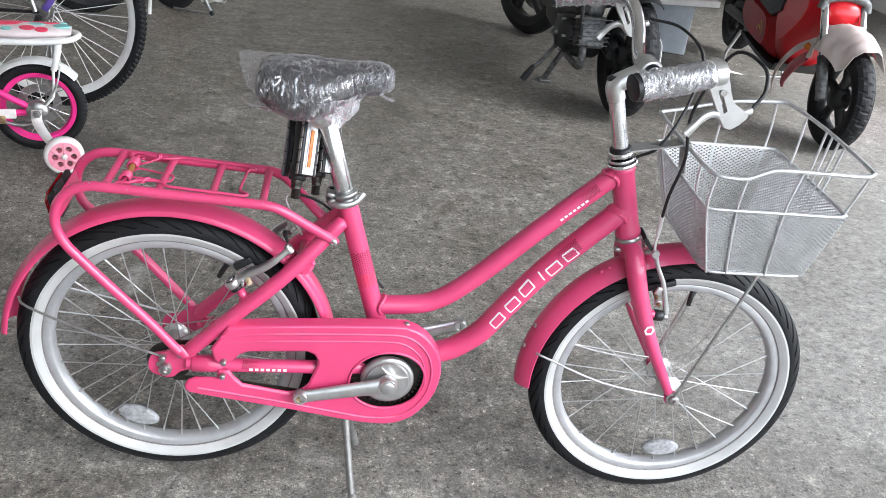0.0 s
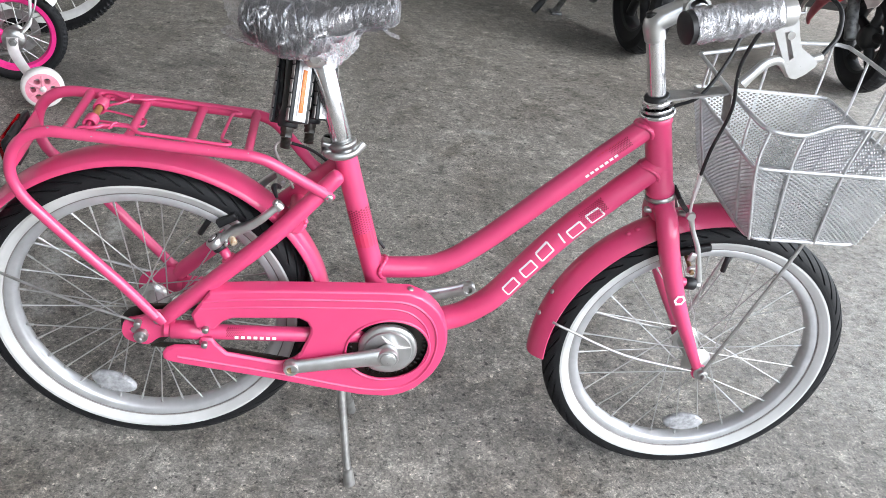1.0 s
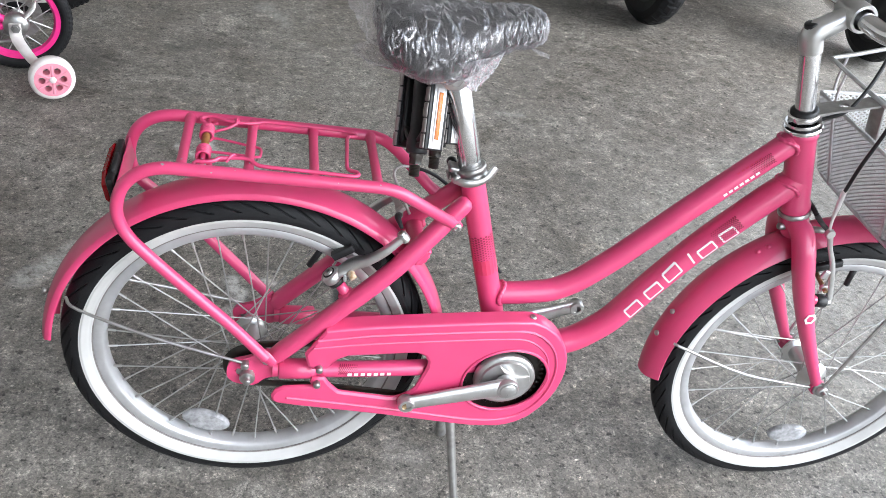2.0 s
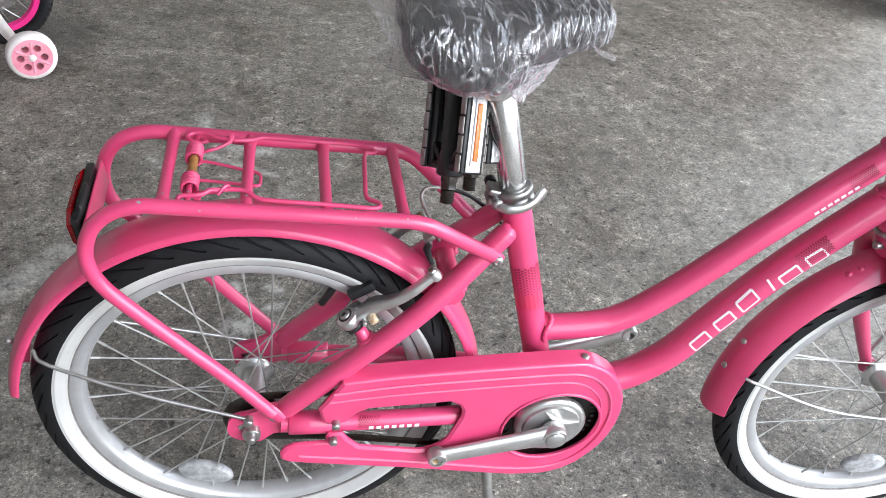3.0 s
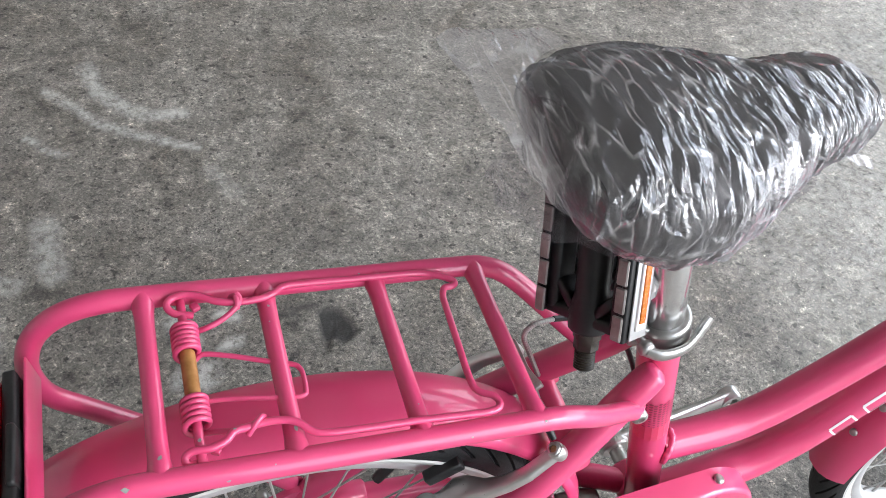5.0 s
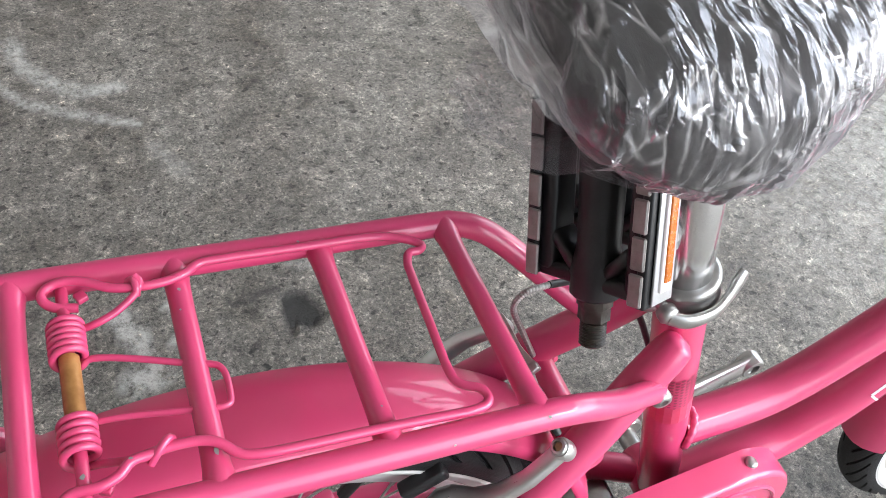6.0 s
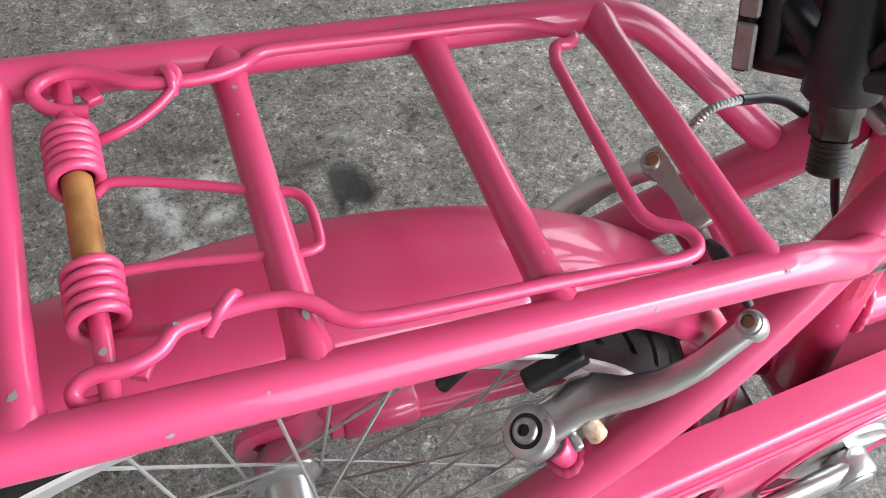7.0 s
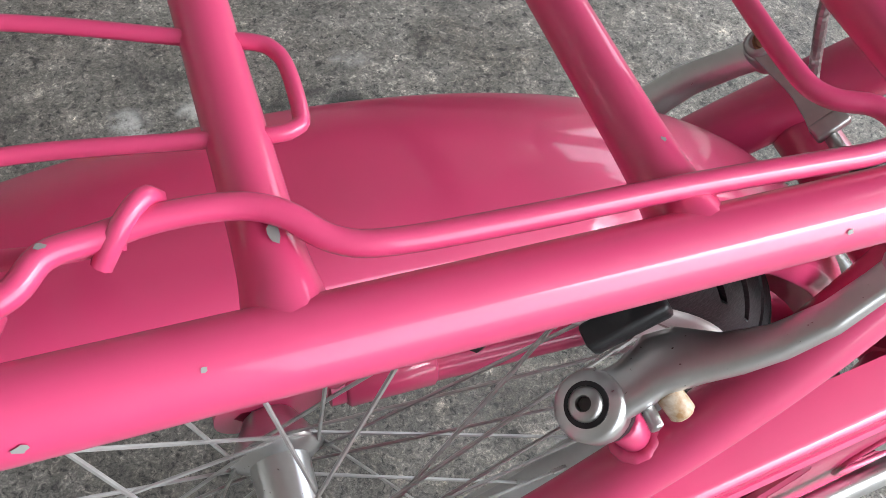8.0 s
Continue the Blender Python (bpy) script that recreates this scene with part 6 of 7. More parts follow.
bm = sheet([[(0.009 * math.cos(radians(60 * i + 30)), 0.010 * math.sin(radians(60 * i + 30))) for i in range(6)], [(0.0055 * math.cos(radians(60 * i + 30)), 0.0062 * math.sin(radians(60 * i + 30))) for i in range(6)]], -0.0004, 0.0004)
bm.transform(Matrix.Translation((0.793, -0.0630, 0.391)) @ Matrix.Rotation(radians(24), 4, "Y"))
part("badge", bm, WHITE_PRINT, fk, "small white six-sided badge", False)

# ---- loose pedals hung under the saddle ----
def build_pedal(m, label):
    """A cage pedal: barrel, two toothed side plates with amber reflectors, end bars, threaded spindle. Its spindle points down."""
    ob = thing("pedal", m, label, "bicycle pedal", "pair of loose pedals")
    part("barrel", lathe([(0.0, -0.046), (0.012, -0.046), (0.0140, -0.040), (0.0112, -0.026), (0.0116, 0.006), (0.0130, 0.030), (0.0120, 0.042), (0.009, 0.046), (0.0, 0.046)], 20), BLACK, ob)
    part("end_bar", block((0.020, 0.068, 0.010), Matrix.Translation((0, 0, 0.043)), 0.003), BLACK, ob)
    part("end_bar", block((0.018, 0.064, 0.009), Matrix.Translation((0, 0, -0.0425)), 0.003), BLACK, ob)
    for s in (-1, 1):
        # moulded rail beside each plate, tied to the barrel by slanted webs
        part("rail", block((0.019, 0.010, 0.088), Matrix.Translation((0, s * 0.0265, 0)), 0.003), BLACK, ob)
        web = bmesh.new()
        for y0, z0, y1, z1 in ((0.009, -0.038, 0.024, -0.022),):
            v = V(0, s * (y1 - y0), z1 - z0)
            m1 = along(V(0, s * y0, z0), V(0, s * y1, z1)) @ Matrix.Translation((0, 0, v.length / 2))
            block((0.007 if abs(m1[1][0]) > 0.5 else 0.017, 0.017 if abs(m1[1][0]) > 0.5 else 0.007, v.length), m1, 0.0015, web, 1)
        part("web", web, BLACK, ob)
    part("collar", lathe([(0.0, -0.040), (0.0135, -0.040), (0.0135, -0.051), (0.0115, -0.053), (0.0, -0.053)], 18), BLACK, ob)
    for s in (-1, 1):
        pl = part("side_plate", block((0.026, 0.006, 0.094), Matrix.Translation((0, s * 0.0335, 0)), 0.0015), BLACK, ob)
        part("cage_strip", block((0.0175, 0.0015, 0.090), Matrix.Translation((0, s * 0.0377, 0)), 0.0005), RIM_ALLOY, pl, "silver toothed cage strip")
        for e in (-1, 1):
            teeth = bmesh.new()
            for i in range(5):
                block((0.0022, 0.0078, 0.0168), Matrix.Translation((e * 0.0138 + 0.0005 * (i % 2), s * 0.0313, -0.0372 + i * 0.0186)), 0.0008, teeth, 1)
            part("teeth", teeth, TOOTH, pl, "silver grip teeth", False)
        part("reflector_frame", block((0.0098, 0.0028, 0.066), Matrix.Translation((0, s * 0.0387, -0.006)), 0.001), WHITE_PLASTIC, pl, "pale reflector frame")
        part("reflector", block((0.0060, 0.0044, 0.056), Matrix.Translation((0, s * 0.0389, -0.006)), 0.001), AMBER, pl, "amber reflector strip")
    sp = part("spindle", lathe([(0.0, -0.050), (0.0095, -0.050), (0.0095, -0.058), (0.0085, -0.059), (0.0085, -0.066), (0.0, -0.066)], 6), BLACK_GREASE, ob)
    part("thread", lathe([(0.0, -0.066)] + [(0.0072 - 0.0009 * (i % 2), -0.067 - 0.0009 * i) for i in range(16)] + [(0.0, -0.082)], 16), BLACK_GREASE, sp)
    return ob


def hung_pose(tip, up, across):
    """The pose of a pedal whose spindle ends at tip."""
    up = Vector(up).normalized()
    across = (Vector(across) - up * up.dot(Vector(across))).normalized()
    m = Matrix((across.cross(up), across, up)).transposed().to_4x4()
    m.translation = Vector(tip) + up * 0.082
    return LEAN_BIKE @ m


build_pedal(hung_pose((0.194, -0.030, 0.579), (0.07, 0.47, 0.87), (-0.405, 0.797, -0.446)), "black cage pedal with silver teeth and amber reflectors")
build_pedal(hung_pose((0.224, 0.006, 0.571), (0.05, 0.42, 0.90), (-0.50, 0.78, -0.36)), "black cage pedal with silver teeth and amber reflectors")


# ---- far things ----
def simple_wheel(parent, name, m, big_r, tyre_r, rim_mat, n_spokes, hub_mat, knobs, spoke_mat=STEEL, rim_deep=0.016, label=""):
    """A smaller or farther wheel in its own plane: rim, tyre, hub and spokes as parts under the thing."""
    rr = big_r - 2 * tyre_r
    rim = part(name, lathe([(rr + 0.004, -0.011), (rr - rim_deep * 0.6, -0.010), (rr - rim_deep, 0.0), (rr - rim_deep * 0.6, 0.010), (rr + 0.004, 0.011)], 64, m, True), rim_mat, parent, label)
    core = big_r - tyre_r
    segs = 480 if big_r > 0.2 else 240
    bm = bmesh.new()
    rings = []
    for j in range(segs):
        a = 2 * math.pi * j / segs
        row = []
        for i in range(20):
            ph = 2 * math.pi * i / 20
            r1 = tyre_r + (knobs if math.cos(ph) > 0.45 and (j + (i + 1) // 3 * 2) % 4 < 2 else 0)
            r = core + r1 * math.cos(ph)
            row.append(bm.verts.new(m @ V(r * math.cos(a), r * math.sin(a), r1 * math.sin(ph))))
        rings.append(row)
    ring_bridge(bm, rings, True)
    part("tyre", bm, RUBBER, rim, "black knobbly tyre", False)
    part("hub", lathe([(0.0, -0.04), (0.008, -0.04), (0.010, -0.03), (0.020, -0.026), (0.020, -0.022), (0.012, -0.018), (0.012, 0.018), (0.020, 0.022), (0.020, 0.026), (0.010, 0.03), (0.008, 0.04), (0.0, 0.04)], 20, m), hub_mat, rim)
    if n_spokes:
        me = None
        for i in range(n_spokes):
            a = 2 * math.pi * i / n_spokes
            b = a + (1 if (i // 2) % 2 else -1) * radians(60)
            side = 1 if i % 2 else -1
            p, q = m @ V(0.019 * math.cos(b), 0.019 * math.sin(b), side * 0.024), m @ V((rr - rim_deep) * math.cos(a), (rr - rim_deep) * math.sin(a), side * 0.002)
            me = me or mesh_of("spoke", rod((0, 0, 0), (0, 0, (q - p).length), 0.0014, 6), spoke_mat)
            shared("spoke", me, rim, along(p, q))
    return rim


# child's bicycle with stabilisers
kid = thing("child_bicycle", pose(-0.687, 1.502, 0, 0, 0, 12), "small pink and white child's bicycle with stabiliser wheels", "bicycle")
KW = Matrix.Translation((0, 0, 0.150)) @ AXLE
simple_wheel(kid, "rear_wheel", KW, 0.1425, 0.0175, HOTPINK, 20, STEEL, 0.0012, STEEL, 0.014, "hot pink plastic rim")
part("fender", fender(V(0, 0, 0.150), 0.160, 40, 150, 0.036, 0.012, 36), WHITE, kid, "white plastic mudguard")
part("fender_stay", tube([V(0.055, -0.035, 0.292), V(0.052, -0.045, 0.22), V(0.044, -0.050, 0.19), V(0.0, -0.052, 0.150)], 0.0045, 8, 5), WHITE, kid)
part("fender_stay", tube([V(0.075, -0.030, 0.290), V(0.06, -0.050, 0.23), V(0.02, -0.055, 0.17)], 0.0028, 8, 5), STEEL, kid)
part("chain_stay", tube([V(0.0, -0.045, 0.150), V(-0.12, -0.045, 0.140), V(-0.24, -0.03, 0.15)], 0.010, 10, 4), HOTPINK, kid)
part("seat_stay", tube([V(0.0, -0.045, 0.150), V(-0.10, -0.04, 0.205), V(-0.22, -0.02, 0.275)], 0.010, 10, 4), HOTPINK, kid)
part("coaster_drum", lathe([(0.0, -0.062), (0.014, -0.062), (0.030, -0.058), (0.034, -0.050), (0.034, -0.036), (0.0, -0.036)], 24, Matrix.Translation((0, 0, 0.150)) @ AXLE.inverted()), STEEL, kid, "round steel brake drum")
part("brake_band", tube([V(0.0, -0.052, 0.115), V(-0.05, -0.052, 0.105), V(-0.11, -0.05, 0.12)], 0.006, 8, 4), STEEL, kid)
part("chain_guard", block((0.16, 0.012, 0.030), Matrix.Translation((-0.14, -0.058, 0.145)), 0.004), WHITE_PLASTIC, kid)
part("arm", tube([V(-0.002, -0.066, 0.160), V(0.000, -0.072, 0.120), V(0.028, -0.125, 0.092), V(0.060, -0.178, 0.074)], [0.016, 0.016, 0.014, 0.012], 10, 5, flat=0.35), WHITE_PLASTIC, kid, "bent pressed-steel stabiliser arm")
part("axle_nut", lathe([(0.0, 0.0), (0.013, 0.0), (0.013, 0.003), (0.009, 0.003), (0.009, 0.012), (0.0, 0.012)], 6, Matrix.Translation((0.0, -0.074, 0.150)) @ AXLE), STEEL, kid)
TWM = Matrix.Translation((0.080, -0.205, 0.0660)) @ Matrix.Rotation(radians(8), 4, "Z") @ AXLE
tw = part("stabiliser_wheel", lathe([(0.040, -0.016), (0.052, -0.017), (0.057, -0.012), (0.058, 0.0), (0.057, 0.012), (0.052, 0.017), (0.040, 0.016)], 40, TWM, True), WHITE_PLASTIC, kid, "pale stabiliser wheel with pink spokes")
holes = [circle2(0.0265 * math.cos(2 * math.pi * i / 6), 0.0265 * math.sin(2 * math.pi * i / 6), 0.0090, None, 14) for i in range(6)]
bm = sheet([circle2(0, 0, 0.046, None, 40)] + holes, -0.0172, 0.013)
bm.transform(Matrix.Translation((0.080, -0.205, 0.0660)) @ Matrix.Rotation(radians(8), 4, "Z"))
part("wheel_face", bm, PALE_PINK, tw, "pink pierced wheel face")
for i in range(6):
    a = 2 * math.pi * (i + 0.5) / 6
    part("wheel_rib", rod(TWM @ V(0.008 * math.cos(a), 0.008 * math.sin(a), 0.015), TWM @ V(0.040 * math.cos(a), 0.040 * math.sin(a), 0.015), 0.004, 8), PALE_PINK, tw)
part("hub_cap", lathe([(0.0, 0.022), (0.007, 0.021), (0.010, 0.017), (0.010, 0.0), (0.0, 0.0)], 18, TWM), WHITE_PLASTIC, tw)
kseat = part("seat", tube([V(0.115, -0.02, 0.372), V(0.07, -0.02, 0.374), V(-0.02, -0.02, 0.370), V(-0.11, -0.02, 0.366), V(-0.17, -0.02, 0.364)], [0.036, 0.054, 0.062, 0.055, 0.03], 28, 6, flat=1.0), SEAT_PRINT, kid, "pale seat cover with red and teal patches")
for v in kseat.data.vertices:
    v.co.z = 0.396 + (v.co.z - 0.368) * 0.34
part("seat_rim", tube([V(0.135, -0.02, 0.386), V(0.10, -0.076, 0.382), V(0.0, -0.090, 0.378), V(-0.15, -0.07, 0.376), V(-0.15, 0.03, 0.376), V(0.0, 0.05, 0.378), V(0.10, 0.036, 0.382)], 0.009, 10, 6, True), WHITE, kseat)
part("seat_base", block((0.24, 0.090, 0.014), Matrix.Translation((-0.02, -0.02, 0.382)), 0.006), WHITE, kseat)
for x, y, sz, mat in ((0.09, -0.035, 0.026, TEAL), (0.035, -0.062, 0.020, SCARLET), (-0.005, -0.055, 0.024, SCARLET), (-0.06, -0.060, 0.016, TEAL), (0.02, -0.022, 0.024, TEAL), (-0.07, -0.005, 0.055, SCARLET), (0.06, -0.005, 0.024, SCARLET), (0.085, 0.005, 0.018, TEAL), (-0.03, 0.012, 0.030, SCARLET), (0.03, 0.016, 0.030, SCARLET)):
    rise = 0.396 + 0.34 * math.sqrt(max(0.0, 0.060 ** 2 - (y + 0.02) ** 2))
    bm = lathe([(0.0, 0.003), (0.9, 0.0022), (1.0, -0.002), (0.9, -0.004), (0.0, -0.004)], 18, Matrix.Translation((x, y, rise)) @ Matrix.Rotation(radians(-(y + 0.02) * 420), 4, "X") @ Matrix.Diagonal((sz, sz * 0.6, 1, 1)))
    part("patch", bm, mat, kseat, "coloured printed patch")
part("seat_stem", rod(V(-0.15, -0.015, 0.375), V(-0.21, -0.012, 0.22), 0.012, 12), WHITE, kid)
for y in (-0.055, 0.015):
    part("carrier_leg", tube([V(0.075, y, 0.380), V(0.070, y - 0.006, 0.330), V(0.058, y - 0.006, 0.285)], 0.009, 8, 3, flat=0.5), WHITE, kid)
part("spoke_guard", lathe([(0.040, -0.026), (0.066, -0.026), (0.066, -0.023), (0.040, -0.023)], 32, KW, True), STEEL, kid, "shiny steel ring beside the hub")
part("small_sprocket", lathe([(0.012, -0.045), (0.028, -0.045), (0.030, -0.043), (0.028, -0.041), (0.012, -0.041)], 18, Matrix.Translation((0, 0.0, 0.150)) @ AXLE.inverted(), True), STEEL, kid)
part("chain_adjuster", block((0.030, 0.010, 0.026), Matrix.Translation((-0.105, -0.064, 0.128)), 0.003), RUST, kid, "tarnished brass-coloured bracket")

# larger bicycle behind it: its rear wheel is in view
big = thing("bicycle", pose(-0.779, 1.954, 0, 0, 0, -9) @ Matrix.Scale(1.017, 4), "bicycle with white rim and knobbly black tyre", "bicycle")
BW = Matrix.Translation((0, 0, 0.349)) @ AXLE
simple_wheel(big, "rear_wheel", BW, 0.346, 0.0185, WHITE, 36, STEEL, 0.0032, WHITE, 0.024, "white rim with white spokes")
part("chain_stay", tube([V(0, -0.06, 0.345), V(-0.25, -0.055, 0.33), V(-0.42, -0.03, 0.32)], 0.006, 10, 3), DARK, big)
part("seat_stay", tube([V(-0.01, -0.06, 0.345), V(-0.06, -0.05, 0.50), V(-0.10, -0.02, 0.66)], 0.009, 10, 3), STEEL, big)
part("derailleur", tube([V(0.0, -0.06, 0.332), V(-0.02, -0.065, 0.27), V(-0.05, -0.065, 0.23)], [0.012, 0.014, 0.010], 10, 4), DARK, big)
part("sprocket", lathe([(0.0, -0.004), (0.030, -0.004), (0.033, 0.0), (0.030, 0.004), (0.0, 0.004)], 32, Matrix.Translation((0, -0.045, 0.349)) @ AXLE), STEEL, big)
part("stand", tube([V(-0.03, 0.06, 0.33), V(-0.06, 0.12, 0.14), V(-0.08, 0.16, 0.006)], 0.007, 8, 3), STEEL, big)
part("purple_hanger", tube([V(0.02, -0.055, 0.355), V(0.050, -0.045, 0.405), V(0.075, -0.03, 0.48)], [0.012, 0.011, 0.008], 10, 4), PURPLE, big, "purple anodised rear arm")
part("freewheel", lathe([(0.0, -0.012), (0.030, -0.012), (0.034, -0.008), (0.034, -0.004), (0.040, -0.003), (0.040, 0.002), (0.030, 0.004), (0.0, 0.004)], 26, Matrix.Translation((0, -0.036, 0.349)) @ AXLE), STEEL, big)
part("frame_tube", tube([V(-0.26, -0.06, 0.36), V(-0.20, -0.06, 0.50), V(-0.14, -0.05, 0.66)], 0.013, 10, 3), HOTPINK, big)
part("chainwheel", lathe([(0.052, -0.003), (0.060, -0.003), (0.060, 0.003), (0.052, 0.003)], 40, Matrix.Translation((-0.20, -0.075, 0.345)) @ AXLE, True), STEEL, big)

# toy bike with an orange wheel, far back
toy = thing("push_bike", pose(-0.650, 3.628, 0) @ Matrix.Scale(1.158, 4), "small push bike with an orange wheel centre and wire stand", "bicycle")
TM = Matrix.Translation((0, 0, 0.112)) @ Matrix.Rotation(radians(-14), 4, "Z") @ AXLE
simple_wheel(toy, "wheel", TM, 0.110, 0.022, ORANGE, 0, ORANGE, 0.002, STEEL, 0.05, "orange wheel centre")
part("wheel_disc", lathe([(0.0, -0.008), (0.055, -0.012), (0.055, 0.012), (0.0, 0.008)], 28, TM), ORANGE, toy)
part("leg", tube([V(-0.070, -0.10, 0.20), V(-0.076, -0.16, 0.06), V(-0.078, -0.174, 0.006)], 0.008, 8, 4, flat=0.5), WHITE, toy, "flat white stand leg")
part("leg", tube([V(0.06, -0.02, 0.24), V(0.15, -0.05, 0.06), V(0.179, -0.063, 0.008)], 0.007, 8, 4), STEEL, toy)
part("stand_bar", tube([V(0.176, -0.063, 0.008), V(0.10, -0.045, 0.007), V(0.0, -0.025, 0.010)], 0.005, 8, 4), STEEL, toy)
part("rubber_foot", rod(V(0.172, -0.060, 0.016), V(0.184, -0.066, 0.0), 0.010, 10, edge=0.002), BLACK, toy)


def motor_wheel(parent, m, big_r, tyre_w, name="wheel"):
    """A scooter wheel: cast five-spoke rim, wide grooved tyre."""
    rr = big_r * 0.66
    rim = part(name, lathe([(rr + 0.006, -tyre_w * 0.36), (rr - 0.010, -tyre_w * 0.30), (rr - 0.016, 0.0), (rr - 0.010, tyre_w * 0.30), (rr + 0.006, tyre_w * 0.36)], 48, m, True), DARK, parent, "dark cast wheel")
    bm = bmesh.new()
    rings = []
    segs = 168
    half, wall = tyre_w / 2, big_r - rr
    outline = [(rr, -half * 0.72), (rr + wall * 0.45, -half), (big_r - wall * 0.22, -half * 0.86), (big_r - wall * 0.06, -half * 0.5), (big_r, -half * 0.12), (big_r, half * 0.12), (big_r - wall * 0.06, half * 0.5), (big_r - wall * 0.22, half * 0.86), (rr + wall * 0.45, half), (rr, half * 0.72)]
    for j in range(segs):
        a = 2 * math.pi * j / segs
        row = []
        for i, (r, h) in enumerate(outline):
            g = (j + 3 * abs(i - 4.5)) % 7 < 1.1 and 3 <= i <= 6
            row.append(bm.verts.new(m @ V((r - 0.004 * g) * math.cos(a), (r - 0.004 * g) * math.sin(a), h)))
        rings.append(row)
    for p, q in zip(rings, rings[1:] + rings[:1]):
        for i in range(len(outline) - 1):
            bm.faces.new((p[i], q[i], q[i + 1], p[i + 1]))
    part("tyre", bm, RUBBER, rim, "black rubber tyre with zigzag grooves", False)
    part("hub", lathe([(0.0, -tyre_w * 0.45), (0.03, -tyre_w * 0.45), (0.045, -tyre_w * 0.2), (0.045, tyre_w * 0.2), (0.03, tyre_w * 0.45), (0.0, tyre_w * 0.45)], 24, m), DARK, rim)
    for i in range(5):
        a = 2 * math.pi * i / 5 + 0.3
        part("cast_spoke", tube([m @ V(0.03 * math.cos(a), 0.03 * math.sin(a), 0), m @ V(rr * 0.6 * math.cos(a + 0.1), rr * 0.6 * math.sin(a + 0.1), 0), m @ V((rr - 0.008) * math.cos(a), (rr - 0.008) * math.sin(a), 0)], [0.020, 0.016, 0.018], 10, 3), DARK, rim)
    part("brake_disc", lathe([(0.045, tyre_w * 0.36), (rr * 0.72, tyre_w * 0.36), (rr * 0.72, tyre_w * 0.36 + 0.004), (0.045, tyre_w * 0.36 + 0.004)], 32, m, True), STEEL, rim)
    return rim


# black tyre in the shadow behind the bicycles
spare = thing("scooter_wheel", pose(-1.028, 3.397, 0, 0, 0, 20) @ Matrix.Scale(1.14, 4), "black scooter wheel standing behind the bicycles", "wheel")
motor_wheel(spare, Matrix.Translation((0, 0, 0.232)) @ AXLE, 0.232, 0.11)


# dark scooter; local x runs back along it, from the wheel in view past its engine
sc = thing("motor_scooter", pose(1.463, 2.365, 0, 0, 0, 93.5) @ Matrix.Scale(1.12, 4), "dark motor scooter with bare greasy engine, on its side stand", "motor scooter")
motor_wheel(sc, Matrix.Translation((0, 0, 0.232)) @ AXLE, 0.232, 0.092)
motor_wheel(sc, Matrix.Translation((1.28, 0.06, 0.232)) @ Matrix.Rotation(radians(28), 4, "Z") @ AXLE, 0.232, 0.085, "far_wheel")
CV = V(0.20, 0.190, 0.262)
part("engine_case", block((0.46, 0.13, 0.17), Matrix.Translation((0.36, 0.115, 0.285)) @ Matrix.Rotation(radians(-8), 4, "Y"), 0.035, None, 4), DARK, sc, "dark greasy engine case")
part("crank_cover", lathe([(0.0, 0.040), (0.045, 0.038), (0.066, 0.030), (0.076, 0.012), (0.078, -0.04), (0.0, -0.04)], 28, Matrix.Translation(CV) @ AXLE.inverted()), DARK, sc)
part("cover_boss", lathe([(0.0, 0.016), (0.012, 0.014), (0.016, 0.0), (0.0, 0.0)], 16, Matrix.Translation(CV + V(0, 0.037, 0)) @ AXLE.inverted()), ENGINE, sc)
for i in range(6):
    a = 2 * math.pi * i / 6
    d = V(0.066 * math.cos(a), 0, 0.066 * math.sin(a))
    part("cover_bolt", rod(CV + d + V(0, 0.016, 0), CV + d + V(0, 0.036, 0), 0.006, 6), STEEL, sc)
part("cylinder", block((0.10, 0.10, 0.12), Matrix.Translation((0.085, 0.135, 0.295)) @ Matrix.Rotation(radians(12), 4, "Y"), 0.012), ENGINE, sc, "finned cast-alloy cylinder")
for i in range(7):
    part("fin", block((0.122, 0.122, 0.005), Matrix.Translation((0.085 - 0.003 * i, 0.135, 0.245 + i * 0.017)) @ Matrix.Rotation(radians(12), 4, "Y"), 0.002), ENGINE, sc)
part("exhaust_bend", tube([V(0.05, 0.16, 0.25), V(0.02, 0.17, 0.20), V(0.08, 0.16, 0.16), V(0.30, 0.15, 0.16), V(0.52, 0.14, 0.19)], 0.014, 12, 5), ENGINE, sc)
part("carburettor", block((0.07, 0.07, 0.08), Matrix.Translation((0.09, 0.13, 0.40)), 0.014), ENGINE, sc)
part("hose", tube([V(0.10, 0.16, 0.43), V(0.04, 0.19, 0.40), V(0.02, 0.19, 0.31), V(0.07, 0.18, 0.24)], 0.008, 8, 5), DARK, sc)
part("swing_arm", tube([V(0.0, 0.062, 0.232), V(0.20, 0.075, 0.27), V(0.55, 0.07, 0.30)], [0.020, 0.024, 0.026], 12, 4), DARK, sc)
part("body_shell", sheet([round2([(-0.05, 0.60), (0.25, 0.46), (0.60, 0.30), (0.85, 0.27), (1.00, 0.34), (1.10, 0.85), (1.00, 0.90), (0.90, 0.50), (0.60, 0.52), (0.20, 0.78), (-0.10, 0.74)], 3)], -0.11, 0.11), DARK, sc, "dark plastic body shell")
part("under_tray", block((0.42, 0.18, 0.10), Matrix.Translation((0.72, 0.02, 0.27)), 0.03, None, 3), DARK, sc)
for s in (-1, 1):
    part("fork_leg", rod((1.28, 0.06 + s * 0.072, 0.23), (1.16, 0.06 + s * 0.072, 0.66), 0.018, 12), DARK, sc)
